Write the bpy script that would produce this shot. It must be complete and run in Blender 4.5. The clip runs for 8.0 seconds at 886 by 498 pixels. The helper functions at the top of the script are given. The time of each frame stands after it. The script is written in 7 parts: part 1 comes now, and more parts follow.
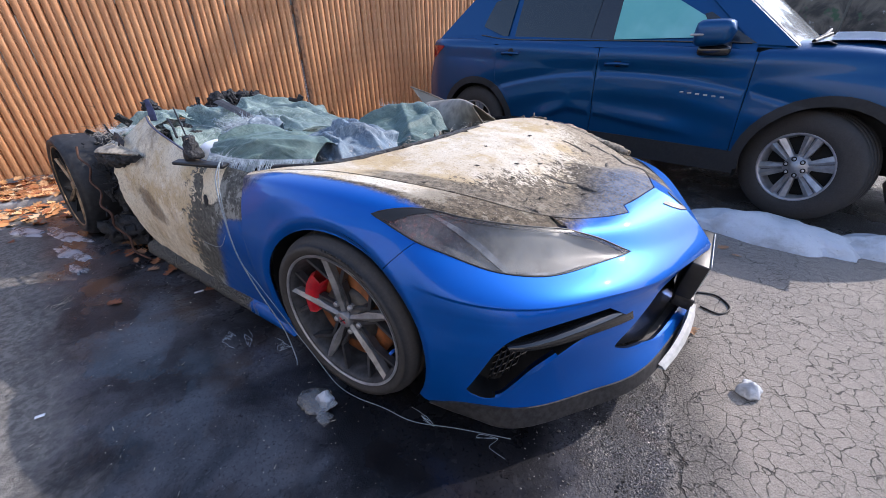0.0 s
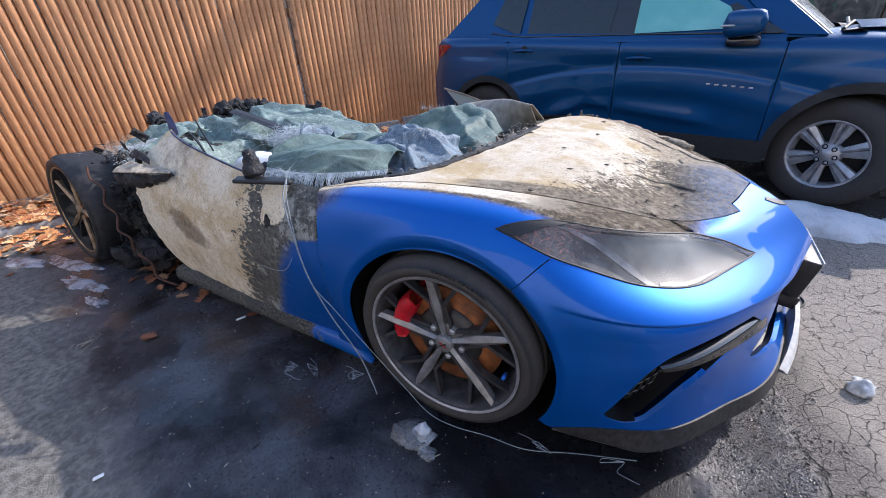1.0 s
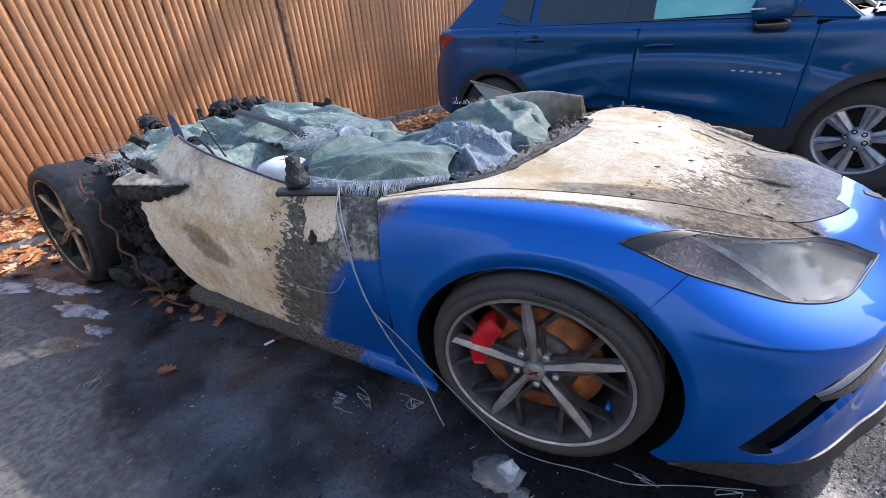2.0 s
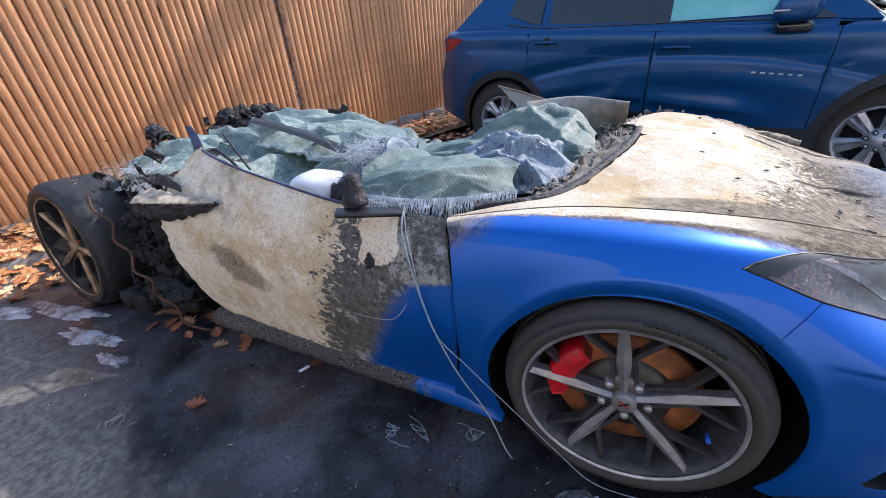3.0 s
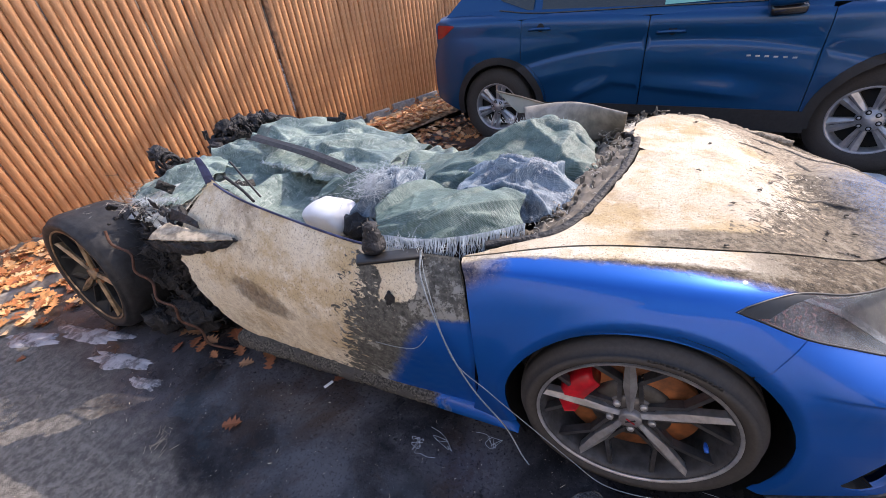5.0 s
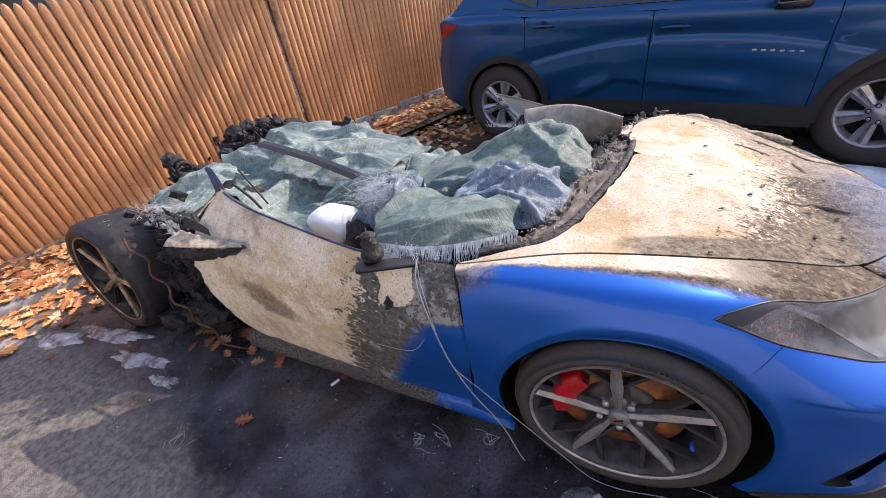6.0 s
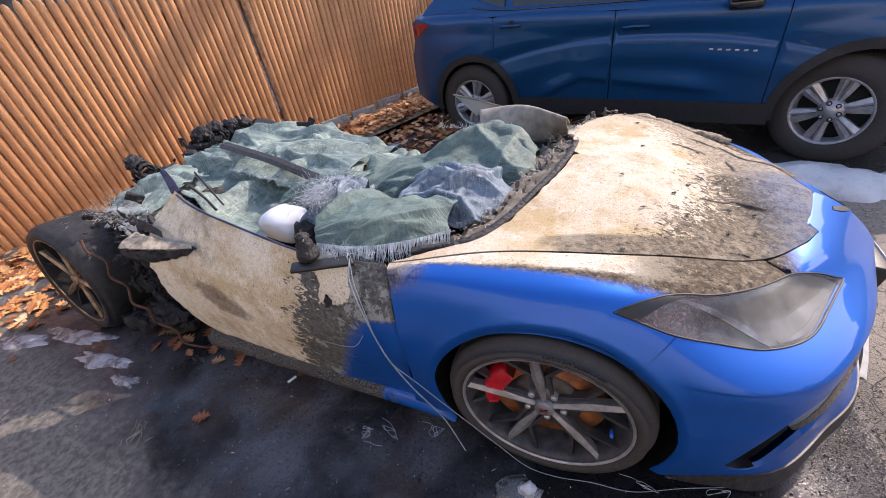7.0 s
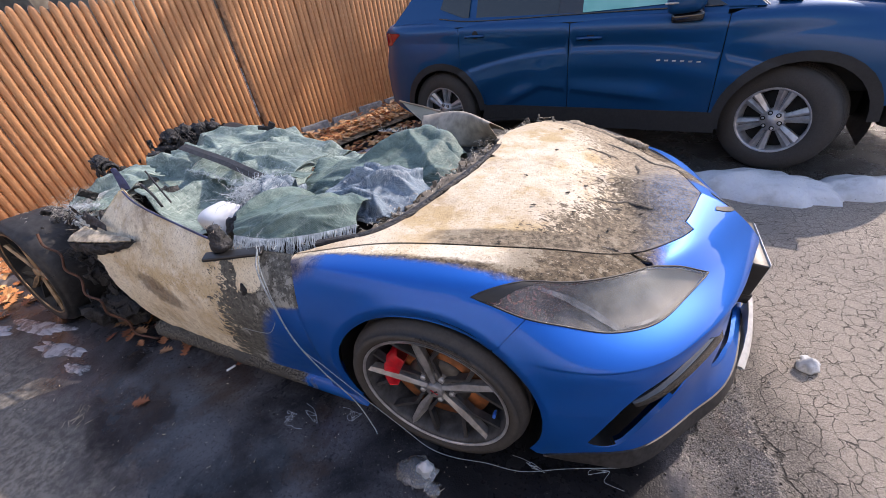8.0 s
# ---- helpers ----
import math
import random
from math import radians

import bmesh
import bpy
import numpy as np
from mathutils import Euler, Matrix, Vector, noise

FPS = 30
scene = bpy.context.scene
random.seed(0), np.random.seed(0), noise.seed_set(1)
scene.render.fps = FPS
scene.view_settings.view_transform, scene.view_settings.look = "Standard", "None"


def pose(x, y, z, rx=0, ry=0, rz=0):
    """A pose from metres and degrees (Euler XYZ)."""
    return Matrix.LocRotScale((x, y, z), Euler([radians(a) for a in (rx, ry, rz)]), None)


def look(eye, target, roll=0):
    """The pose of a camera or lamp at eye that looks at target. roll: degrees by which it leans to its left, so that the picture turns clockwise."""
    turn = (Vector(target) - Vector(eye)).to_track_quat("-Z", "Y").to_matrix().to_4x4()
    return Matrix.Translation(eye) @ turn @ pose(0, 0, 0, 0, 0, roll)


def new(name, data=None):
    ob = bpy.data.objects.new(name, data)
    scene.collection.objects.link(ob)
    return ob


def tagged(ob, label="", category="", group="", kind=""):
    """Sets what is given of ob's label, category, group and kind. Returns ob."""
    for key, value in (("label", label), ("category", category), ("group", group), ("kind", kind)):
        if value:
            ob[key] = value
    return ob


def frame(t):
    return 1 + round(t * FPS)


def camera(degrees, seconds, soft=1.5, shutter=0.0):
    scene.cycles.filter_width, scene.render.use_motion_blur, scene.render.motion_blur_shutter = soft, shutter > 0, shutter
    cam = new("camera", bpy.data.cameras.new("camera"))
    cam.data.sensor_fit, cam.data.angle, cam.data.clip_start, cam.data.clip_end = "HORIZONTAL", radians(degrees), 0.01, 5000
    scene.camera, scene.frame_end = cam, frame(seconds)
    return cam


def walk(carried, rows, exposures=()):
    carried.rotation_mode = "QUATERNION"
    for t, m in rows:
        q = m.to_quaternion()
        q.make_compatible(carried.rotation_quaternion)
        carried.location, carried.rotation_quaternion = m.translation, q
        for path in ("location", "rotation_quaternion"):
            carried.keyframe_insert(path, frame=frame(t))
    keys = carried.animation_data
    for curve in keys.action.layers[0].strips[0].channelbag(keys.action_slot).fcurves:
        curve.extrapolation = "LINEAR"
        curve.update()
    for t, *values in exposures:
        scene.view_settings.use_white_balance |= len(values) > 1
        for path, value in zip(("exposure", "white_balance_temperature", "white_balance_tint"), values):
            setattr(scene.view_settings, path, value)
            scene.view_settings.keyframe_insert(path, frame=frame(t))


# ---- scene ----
cam = camera(97.1, 8.0, soft=0.5)
PATH = [
    (0, (0.92, -1.631, 1.212), (-0.062, -0.183, 0.242), -1.9),
    (0.5, (0.717, -1.664, 1.214), (-0.247, -0.199, 0.253), -3.0),
    (1, (0.509, -1.74, 1.214), (-0.387, -0.238, 0.244), -3.5),
    (1.5, (0.339, -1.75, 1.204), (-0.497, -0.226, 0.215), -3.9),
    (1.7, (0.269, -1.731, 1.204), (-0.558, -0.206, 0.209), -4.2),
    (2.8, (-0.067, -1.719, 1.225), (-0.835, -0.17, 0.221), -4.7),
    (3, (-0.104, -1.723, 1.23), (-0.862, -0.163, 0.233), -4.7),
    (3.5, (-0.149, -1.718, 1.254), (-0.881, -0.15, 0.251), -5.0),
    (4, (-0.151, -1.705, 1.296), (-0.86, -0.154, 0.252), -5.6),
    (4.5, (-0.153, -1.701, 1.373), (-0.856, -0.177, 0.284), -6.7),
    (5.8, (-0.119, -1.694, 1.497), (-0.891, -0.24, 0.362), -9.4),
    (6, (-0.088, -1.694, 1.502), (-0.864, -0.244, 0.364), -9.6),
    (6.5, (-0.003, -1.684, 1.513), (-0.765, -0.239, 0.358), -10.0),
    (7, (0.113, -1.65, 1.508), (-0.633, -0.198, 0.353), -9.7),
    (7.5, (0.278, -1.631, 1.493), (-0.474, -0.169, 0.354), -9.2),
    (8, (0.485, -1.622, 1.48), (-0.278, -0.154, 0.355), -9.2),
]
walk(cam, [(t, look(eye, target, roll)) for t, eye, target, roll in PATH], exposures=[
    (0, 1.30, 6250, 16), (1.5, 1.36, 6200, 14), (3.5, 1.50, 6500, 16), (4.5, 1.50, 6900, 19), (6.5, 1.44, 7300, 23), (8, 1.36, 7100, 20)])

# ---- sun, sky ----
SUN = Vector((0.57, 0.82, 0)).normalized() * math.cos(radians(36)) + Vector((0, 0, math.sin(radians(36))))
world = bpy.data.worlds.new("sky")
scene.world = world
world.use_nodes = True
_n = world.node_tree.nodes
_sky = _n.new("ShaderNodeTexSky")
_sky.sky_type, _sky.sun_disc = "NISHITA", False
_sky.sun_elevation, _sky.sun_rotation = radians(36), radians(35)
world.node_tree.links.new(_sky.outputs[0], _n["Background"].inputs[0])
_n["Background"].inputs[1].default_value = 0.16
_sl = bpy.data.lights.new("sun", "SUN")
_sl.energy, _sl.angle, _sl.color = 2.1, radians(0.55), (1.0, 0.93, 0.84)
sun = new("sun", _sl)
sun.matrix_world = look(SUN * 30, (0, 0, 0))


# ---- materials ----
BLUE = (0.0003, 0.094, 0.415)


class Mat:
    """A small helper to write node materials."""

    def __init__(self, name):
        self.m = bpy.data.materials.new(name)
        self.m.use_nodes = True
        self.t = self.m.node_tree
        self.b = self.t.nodes["Principled BSDF"]
        self.co = None

    def node(self, kind, **sets):
        n = self.t.nodes.new(kind)
        for k, v in sets.items():
            n.inputs[k].default_value = v
        return n

    def link(self, a, b):
        self.t.links.new(a, b)
        return self

    def coords(self):
        if not self.co:
            self.co = self.t.nodes.new("ShaderNodeTexCoord").outputs["Object"]
        return self.co

    def scaled(self, sx, sy, sz):
        n = self.t.nodes.new("ShaderNodeMapping")
        n.inputs["Scale"].default_value = (sx, sy, sz)
        self.link(self.coords(), n.inputs[0])
        return n.outputs[0]

    def noise(self, scale, detail=4, rough=0.55, dist=0.0, vec=None):
        n = self.node("ShaderNodeTexNoise", Scale=scale, Detail=detail, Roughness=rough, Distortion=dist)
        self.link(vec or self.coords(), n.inputs["Vector"])
        return n.outputs["Fac"]

    def cells(self, scale, feature="F1", vec=None, rand=1.0):
        n = self.t.nodes.new("ShaderNodeTexVoronoi")
        n.feature = feature
        n.inputs["Scale"].default_value, n.inputs["Randomness"].default_value = scale, rand
        self.link(vec or self.coords(), n.inputs["Vector"])
        return n.outputs["Distance"]

    def xyz(self):
        n = self.t.nodes.new("ShaderNodeSeparateXYZ")
        self.link(self.coords(), n.inputs[0])
        return n.outputs

    def math(self, op, a, b=0.0, c=0.0):
        n = self.t.nodes.new("ShaderNodeMath")
        n.operation = op
        for i, v in enumerate((a, b, c)):
            if isinstance(v, (int, float)):
                n.inputs[i].default_value = v
            else:
                self.link(v, n.inputs[i])
        return n.outputs[0]

    def step(self, v, lo, hi):
        n = self.t.nodes.new("ShaderNodeMapRange")
        n.interpolation_type = "SMOOTHSTEP"
        self.link(v, n.inputs[0])
        n.inputs[1].default_value, n.inputs[2].default_value = lo, hi
        return n.outputs[0]

    def mix(self, f, a, b):
        n = self.t.nodes.new("ShaderNodeMix")
        n.data_type = "RGBA"
        for i, v in ((0, f), (6, a), (7, b)):
            if isinstance(v, (int, float)):
                n.inputs[i].default_value = v
            elif isinstance(v, tuple):
                n.inputs[i].default_value = (*v, 1)
            else:
                self.link(v, n.inputs[i])
        return n.outputs[2]

    def ramp(self, f, *stops):
        n = self.t.nodes.new("ShaderNodeValToRGB")
        e = n.color_ramp.elements
        while len(e) < len(stops):
            e.new(0.5)
        for s, (p, c) in zip(e, stops):
            s.position, s.color = p, (*c, 1)
        self.link(f, n.inputs[0])
        return n.outputs[0]

    def set(self, **v):
        for k, x in v.items():
            s = self.b.inputs[k.replace("_", " ")]
            if isinstance(x, tuple):
                s.default_value = (*x, 1) if len(s.default_value) == 4 else x
            elif isinstance(x, (int, float)):
                s.default_value = x
            else:
                self.link(x, s)
        return self

    def bump(self, h, dist=0.002, strength=1.0):
        n = self.node("ShaderNodeBump", Distance=dist, Strength=strength)
        self.link(h, n.inputs["Height"])
        prev = self.b.inputs["Normal"].links
        if prev:
            self.link(prev[0].from_socket, n.inputs["Normal"])
        self.link(n.outputs[0], self.b.inputs["Normal"])
        return self


def random_of(m):
    return m.t.nodes.new("ShaderNodeObjectInfo").outputs["Random"]


def plain(name, col, rough=0.5, metal=0.0, var=0.25, scale=30.0, bump=0.0, dist=0.001, coat=0.0):
    m = Mat(name)
    dark = tuple(c * (1 - var) for c in col)
    light = tuple(min(1, c * (1 + var)) for c in col)
    n = m.noise(scale, 6)
    m.set(Base_Color=m.mix(m.step(n, 0.3, 0.7), dark, light), Metallic=metal, Coat_Weight=coat, Coat_Roughness=0.04)
    m.set(Roughness=m.math("MULTIPLY_ADD", m.noise(scale * 0.3, 3), 0.3, rough - 0.15))
    if bump:
        m.bump(m.noise(scale * 2, 5), dist, bump)
    return m


def paint_nodes(m, col, flake=0.25):
    """Metallic car paint under a clear coat, with a film of dust."""
    dust = m.step(m.noise(9, 6, 0.65), 0.5, 0.8)
    m.set(Coat_Weight=0.5, Coat_Roughness=0.012, Metallic=0.5, Roughness=0.42, Specular_IOR_Level=0.1)
    return m.mix(m.math("MULTIPLY", dust, 0.008), col, (0.5, 0.5, 0.5))


def burnt(m, paint, mask_burn, mask_bare, haze=None, dark=(0.034, 0.027, 0.019), ash=(0.19, 0.15, 0.104), patch=(0.27, 0.235, 0.18), browned=0.0, shell=((0.68, 0.62, 0.51), (0.50, 0.385, 0.22), (0.72, 0.67, 0.58))):
    """Paint that goes over into soot and blisters, and then into bare, bleached fibreglass."""
    fibre = m.noise(60, 8, 0.75, 1.5)
    hair = m.noise(1.0, 6, 0.7, 0.6, vec=m.scaled(260, 260, 70))
    bare = m.mix(m.step(m.noise(5, 6, 0.65), 0.42, 0.64), shell[0], shell[1])
    bare = m.mix(m.step(m.noise(13, 8, 0.75), 0.50, 0.68), bare, shell[2])
    bare = m.mix(m.math("MULTIPLY", m.step(m.noise(2.9, 7, 0.7), 0.53, 0.68), 0.7), bare, (0.23, 0.16, 0.10))
    bare = m.mix(m.math("MULTIPLY", m.step(fibre, 0.50, 0.68), 0.7), bare, (0.36, 0.27, 0.17))
    bare = m.mix(m.math("MULTIPLY", m.step(hair, 0.54, 0.66), 0.45), bare, (0.20, 0.15, 0.10))
    bare = m.mix(m.math("MULTIPLY", m.step(m.noise(150, 5, 0.65), 0.57, 0.65), 0.72), bare, (0.10, 0.075, 0.055))
    bare = m.mix(browned, bare, (0.42, 0.31, 0.185))
    soot = m.mix(m.step(m.noise(48, 8, 0.75), 0.36, 0.66), dark, ash)
    soot = m.mix(m.math("MULTIPLY", m.step(m.noise(7, 8, 0.75), 0.54, 0.575), 0.8), soot, patch)
    soot = m.mix(m.math("MULTIPLY", m.step(m.noise(130, 5, 0.7), 0.60, 0.66), 0.85), soot, (0.40, 0.36, 0.29))
    soot = m.mix(m.step(m.noise(95, 5, 0.7), 0.61, 0.67), soot, (0.012, 0.011, 0.011))
    col = m.mix(mask_burn, paint, soot)
    col = m.mix(mask_bare, col, bare)
    if haze:
        col = m.mix(haze, col, (0.12, 0.19, 0.33))
    m.set(Base_Color=col)
    keep = m.math("SUBTRACT", 1.0, m.math("MAXIMUM", mask_burn, mask_bare))
    m.set(Coat_Weight=m.math("MULTIPLY", keep, 0.5), Metallic=m.math("MULTIPLY", keep, 0.5), Coat_Roughness=0.012)
    m.set(Roughness=m.math("MULTIPLY_ADD", m.math("MULTIPLY", m.math("SUBTRACT", 1.0, keep), m.noise(30, 6, 0.7)), 0.4, 0.42))
    rel = m.math("MULTIPLY", m.math("SUBTRACT", 1.0, keep), m.math("ADD", m.noise(120, 8, 0.8), fibre))
    m.bump(rel, 0.004, 0.9)
    m.bump(mask_bare, 0.003, 0.8)
    return m


# black for soot, and for discs that paint shade in hollows
M_DARK = plain("soot_shade_black", (0.007, 0.007, 0.007), 0.8, bump=0.6, dist=0.004, scale=18)
M_PLASTIC = plain("black_plastic", (0.009, 0.009, 0.0095), 0.45, scale=60)
M_GLOSSBLACK = plain("gloss_black", (0.012, 0.012, 0.013), 0.2, coat=0.6)
M_RUBBER = plain("tyre_rubber", (0.040, 0.036, 0.033), 0.78, var=0.15, bump=0.15, scale=110)
M_BURNTRUBBER = plain("burnt_rubber", (0.017, 0.016, 0.016), 0.62, var=0.5, bump=0.5, scale=30, dist=0.003)
M_RIM = plain("graphite_rim", (0.085, 0.085, 0.09), 0.33, metal=0.6, scale=25)
M_RIMFACE = plain("machined_rim_face", (0.25, 0.245, 0.245), 0.38, metal=0.4, scale=25)
M_BRONZE = plain("scorched_rim", (0.30, 0.205, 0.12), 0.5, metal=0.3, var=0.75, scale=9)
M_RUST = plain("rusty_steel", (0.21, 0.070, 0.020), 0.7, var=0.5, scale=20, bump=0.4)
M_RED = plain("red_caliper_paint", (0.46, 0.006, 0.014), 0.4, coat=0.25)
M_CHROME = plain("silver_alloy", (0.42, 0.42, 0.43), 0.35, metal=0.6, scale=20)
M_LIP = plain("scuffed_lip", (0.022, 0.021, 0.021), 0.5, var=0.6, scale=60, bump=0.2)
M_CHAR = plain("charred_crust", (0.015, 0.015, 0.017), 0.6, var=0.8, scale=26, bump=1.0, dist=0.02)
M_STEEL = plain("sooty_steel", (0.05, 0.048, 0.046), 0.5, metal=0.6, var=0.4, scale=25, bump=0.3)


# ---- mesh helpers ----
def part(name, bm, mat, parent=None, label="", smooth=True):
    me = bpy.data.meshes.new(name)
    bm.normal_update()
    bm.to_mesh(me)
    bm.free()
    me.materials.append(mat.m)
    if smooth:
        me.shade_smooth()
    ob = new(name, me)
    ob.parent = parent
    if label:
        tagged(ob, label)
    return ob


def thing(name, label, category, group="", kind="", at=(0, 0, 0), rz=0):
    ob = new(name)
    ob.matrix_world = pose(*at, 0, 0, rz)
    ob.empty_display_size = 0.1
    return tagged(ob, label, category, group, kind)


def grid_bm(rows, closed_u=False, closed_v=False, bm=None):
    """A mesh from rows of points."""
    bm = bm or bmesh.new()
    vs = [[bm.verts.new(p) for p in r] for r in rows]
    nr, nc = len(vs), len(vs[0])
    for i in range(nr if closed_u else nr - 1):
        for j in range(nc if closed_v else nc - 1):
            q = (vs[i][j], vs[i][(j + 1) % nc], vs[(i + 1) % nr][(j + 1) % nc], vs[(i + 1) % nr][j])
            if len(set(q)) == 4:
                bm.faces.new(q)
    return bm


def lathe(profile, n=48, bm=None):
    """Turns a profile of (radius, y) round the y axis."""
    rows = []
    for i in range(n):
        a = 2 * math.pi * i / n
        rows.append([(r * math.sin(a), y, r * math.cos(a)) for r, y in profile])
    return grid_bm(rows, closed_u=True, bm=bm)


def box(bm, size, m=Matrix(), bevel=0.0):
    g = bmesh.ops.create_cube(bm, size=1.0)
    bmesh.ops.scale(bm, vec=size, verts=g["verts"])
    if bevel:
        es = list({e for v in g["verts"] for e in v.link_edges})
        r = bmesh.ops.bevel(bm, geom=es, offset=bevel, segments=2, affect="EDGES", profile=0.5)
        vs = list({v for f in r["faces"] for v in f.verts})
        # everything that belongs to this box
        todo, seen = list(vs), set(vs)
        while todo:
            for e in todo.pop().link_edges:
                for v in e.verts:
                    if v not in seen:
                        seen.add(v)
                        todo.append(v)
        bmesh.ops.transform(bm, matrix=m, verts=list(seen))
    else:
        bmesh.ops.transform(bm, matrix=m, verts=g["verts"])
    return bm


def new_box(size, m=Matrix(), bevel=0.0):
    return box(bmesh.new(), size, m, bevel)


def tube(points, r, n=8, bm=None, taper=1.0):
    """A tube along points; r may be one radius, ending at r * taper."""
    pts = [Vector(p) for p in points]
    rows = []
    up = Vector((0.13, 0.31, 0.94))
    for i, p in enumerate(pts):
        d = (pts[min(i + 1, len(pts) - 1)] - pts[max(i - 1, 0)]).normalized()
        a = d.cross(up)
        a = a.normalized() if a.length > 1e-4 else d.orthogonal().normalized()
        b = d.cross(a)
        rr = r * (1 + (taper - 1) * i / max(1, len(pts) - 1))
        rows.append([p + rr * (math.cos(t) * a + math.sin(t) * b) for t in (2 * math.pi * k / n for k in range(n))])
    bm = grid_bm(rows, closed_v=True, bm=bm)
    return bm


def smooth_line(pts, n=8):
    """A smooth line through points."""
    p = [Vector(q) for q in pts]
    p = [2 * p[0] - p[1]] + p + [2 * p[-1] - p[-2]]
    out = []
    for i in range(1, len(p) - 2):
        for k in range(n):
            t = k / n
            out.append(0.5 * ((2 * p[i]) + (p[i + 1] - p[i - 1]) * t + (2 * p[i - 1] - 5 * p[i] + 4 * p[i + 1] - p[i + 2]) * t * t
                              + (3 * p[i] - p[i - 1] - 3 * p[i + 1] + p[i + 2]) * t ** 3))
    out.append(p[-2])
    return out


def cr_weights(t, n):
    i = np.clip(np.floor(t).astype(int), 0, n - 2)
    f = t - i
    w = np.stack([-0.5 * f + f ** 2 - 0.5 * f ** 3, 1 - 2.5 * f ** 2 + 1.5 * f ** 3, 0.5 * f + 2 * f ** 2 - 1.5 * f ** 3, -0.5 * f ** 2 + 0.5 * f ** 3], -1)
    return i, w


class Skin:
    """A smooth surface through level curves, each with the same number of stations: u runs along them, v across."""

    def __init__(self, levels, shift=None):
        p = np.array(levels, float)
        p = np.concatenate([2 * p[:1] - p[1:2], p, 2 * p[-1:] - p[-2:-1]], 0)
        p = np.concatenate([2 * p[:, :1] - p[:, 1:2], p, 2 * p[:, -1:] - p[:, -2:-1]], 1)
        self.p, self.nv, self.nu, self.shift = p, len(levels), len(levels[0]), shift
        g = np.stack(np.meshgrid(np.linspace(0, self.nu - 1, 321), np.linspace(0, self.nv - 1, 321), indexing="ij"), -1).reshape(-1, 2)
        self.gu, self.gp = g, self.at(g)

    def at(self, uv):
        uv = np.asarray(uv, float)
        iu, wu = cr_weights(uv[:, 0], self.nu)
        iv, wv = cr_weights(uv[:, 1], self.nv)
        out = 0
        for a in range(4):
            for b in range(4):
                out = out + (wu[:, a] * wv[:, b])[:, None] * self.p[iv + b, iu + a]
        return self.shift(out, uv) if self.shift else out

    def normal(self, uv):
        e = 0.004
        uv = np.asarray(uv, float)
        du = self.at(uv + (e, 0)) - self.at(uv - (e, 0))
        dv = self.at(uv + (0, e)) - self.at(uv - (0, e))
        n = np.cross(du, dv)
        return n / (np.linalg.norm(n, axis=1)[:, None] + 1e-12)

    def find(self, p, weight=(1, 1, 1)):
        d = ((self.gp - np.array(p)) * np.array(weight)) ** 2
        uv = self.gu[d.sum(1).argmin()].astype(float)
        w, e = np.array(weight, float), 1e-3
        for _ in range(4):
            q = self.at(np.array([uv, uv + (e, 0), uv + (0, e)]))
            jac = (np.stack([q[1] - q[0], q[2] - q[0]], 1) / e) * w[:, None]
            uv = uv + np.clip(np.linalg.lstsq(jac, (np.array(p) - q[0]) * w, rcond=None)[0], -0.05, 0.05)
        return np.clip(uv, 0, (self.nu - 1, self.nv - 1))

    def line(self, pts, n=10, weight=(1, 1, 1)):
        """A smooth line on the surface near the given places."""
        uv = [self.find(p, weight) for p in pts]
        return [(q[0], q[1]) for q in smooth_line([(a, b, 0) for a, b in uv], n)] if len(uv) > 2 else [tuple(q) for q in
                [uv[0] + (uv[1] - uv[0]) * k / n for k in range(n + 1)]]


def inside(pts, poly):
    x, y = pts[:, 0], pts[:, 1]
    res = np.zeros(len(pts), bool)
    q = np.array(poly)
    for (x0, y0), (x1, y1) in zip(q, np.roll(q, -1, 0)):
        if y0 != y1:
            res ^= ((y0 > y) != (y1 > y)) & (x < (x1 - x0) * (y - y0) / (y1 - y0) + x0)
    return res


def edge_gap(pts, poly):
    q = np.array(poly)
    best = np.full(len(pts), 1e9)
    for a, b in zip(q, np.roll(q, -1, 0)):
        d = b - a
        t = np.clip(((pts - a) @ d) / (d @ d + 1e-15), 0, 1)
        best = np.minimum(best, np.linalg.norm(pts - a - t[:, None] * d, axis=1))
    return best


def thin_out(poly, least):
    out = [poly[0]]
    for p in poly[1:]:
        if math.hypot(p[0] - out[-1][0], p[1] - out[-1][1]) > least:
            out.append(p)
    if math.hypot(out[0][0] - out[-1][0], out[0][1] - out[-1][1]) < least:
        out.pop()
    return out


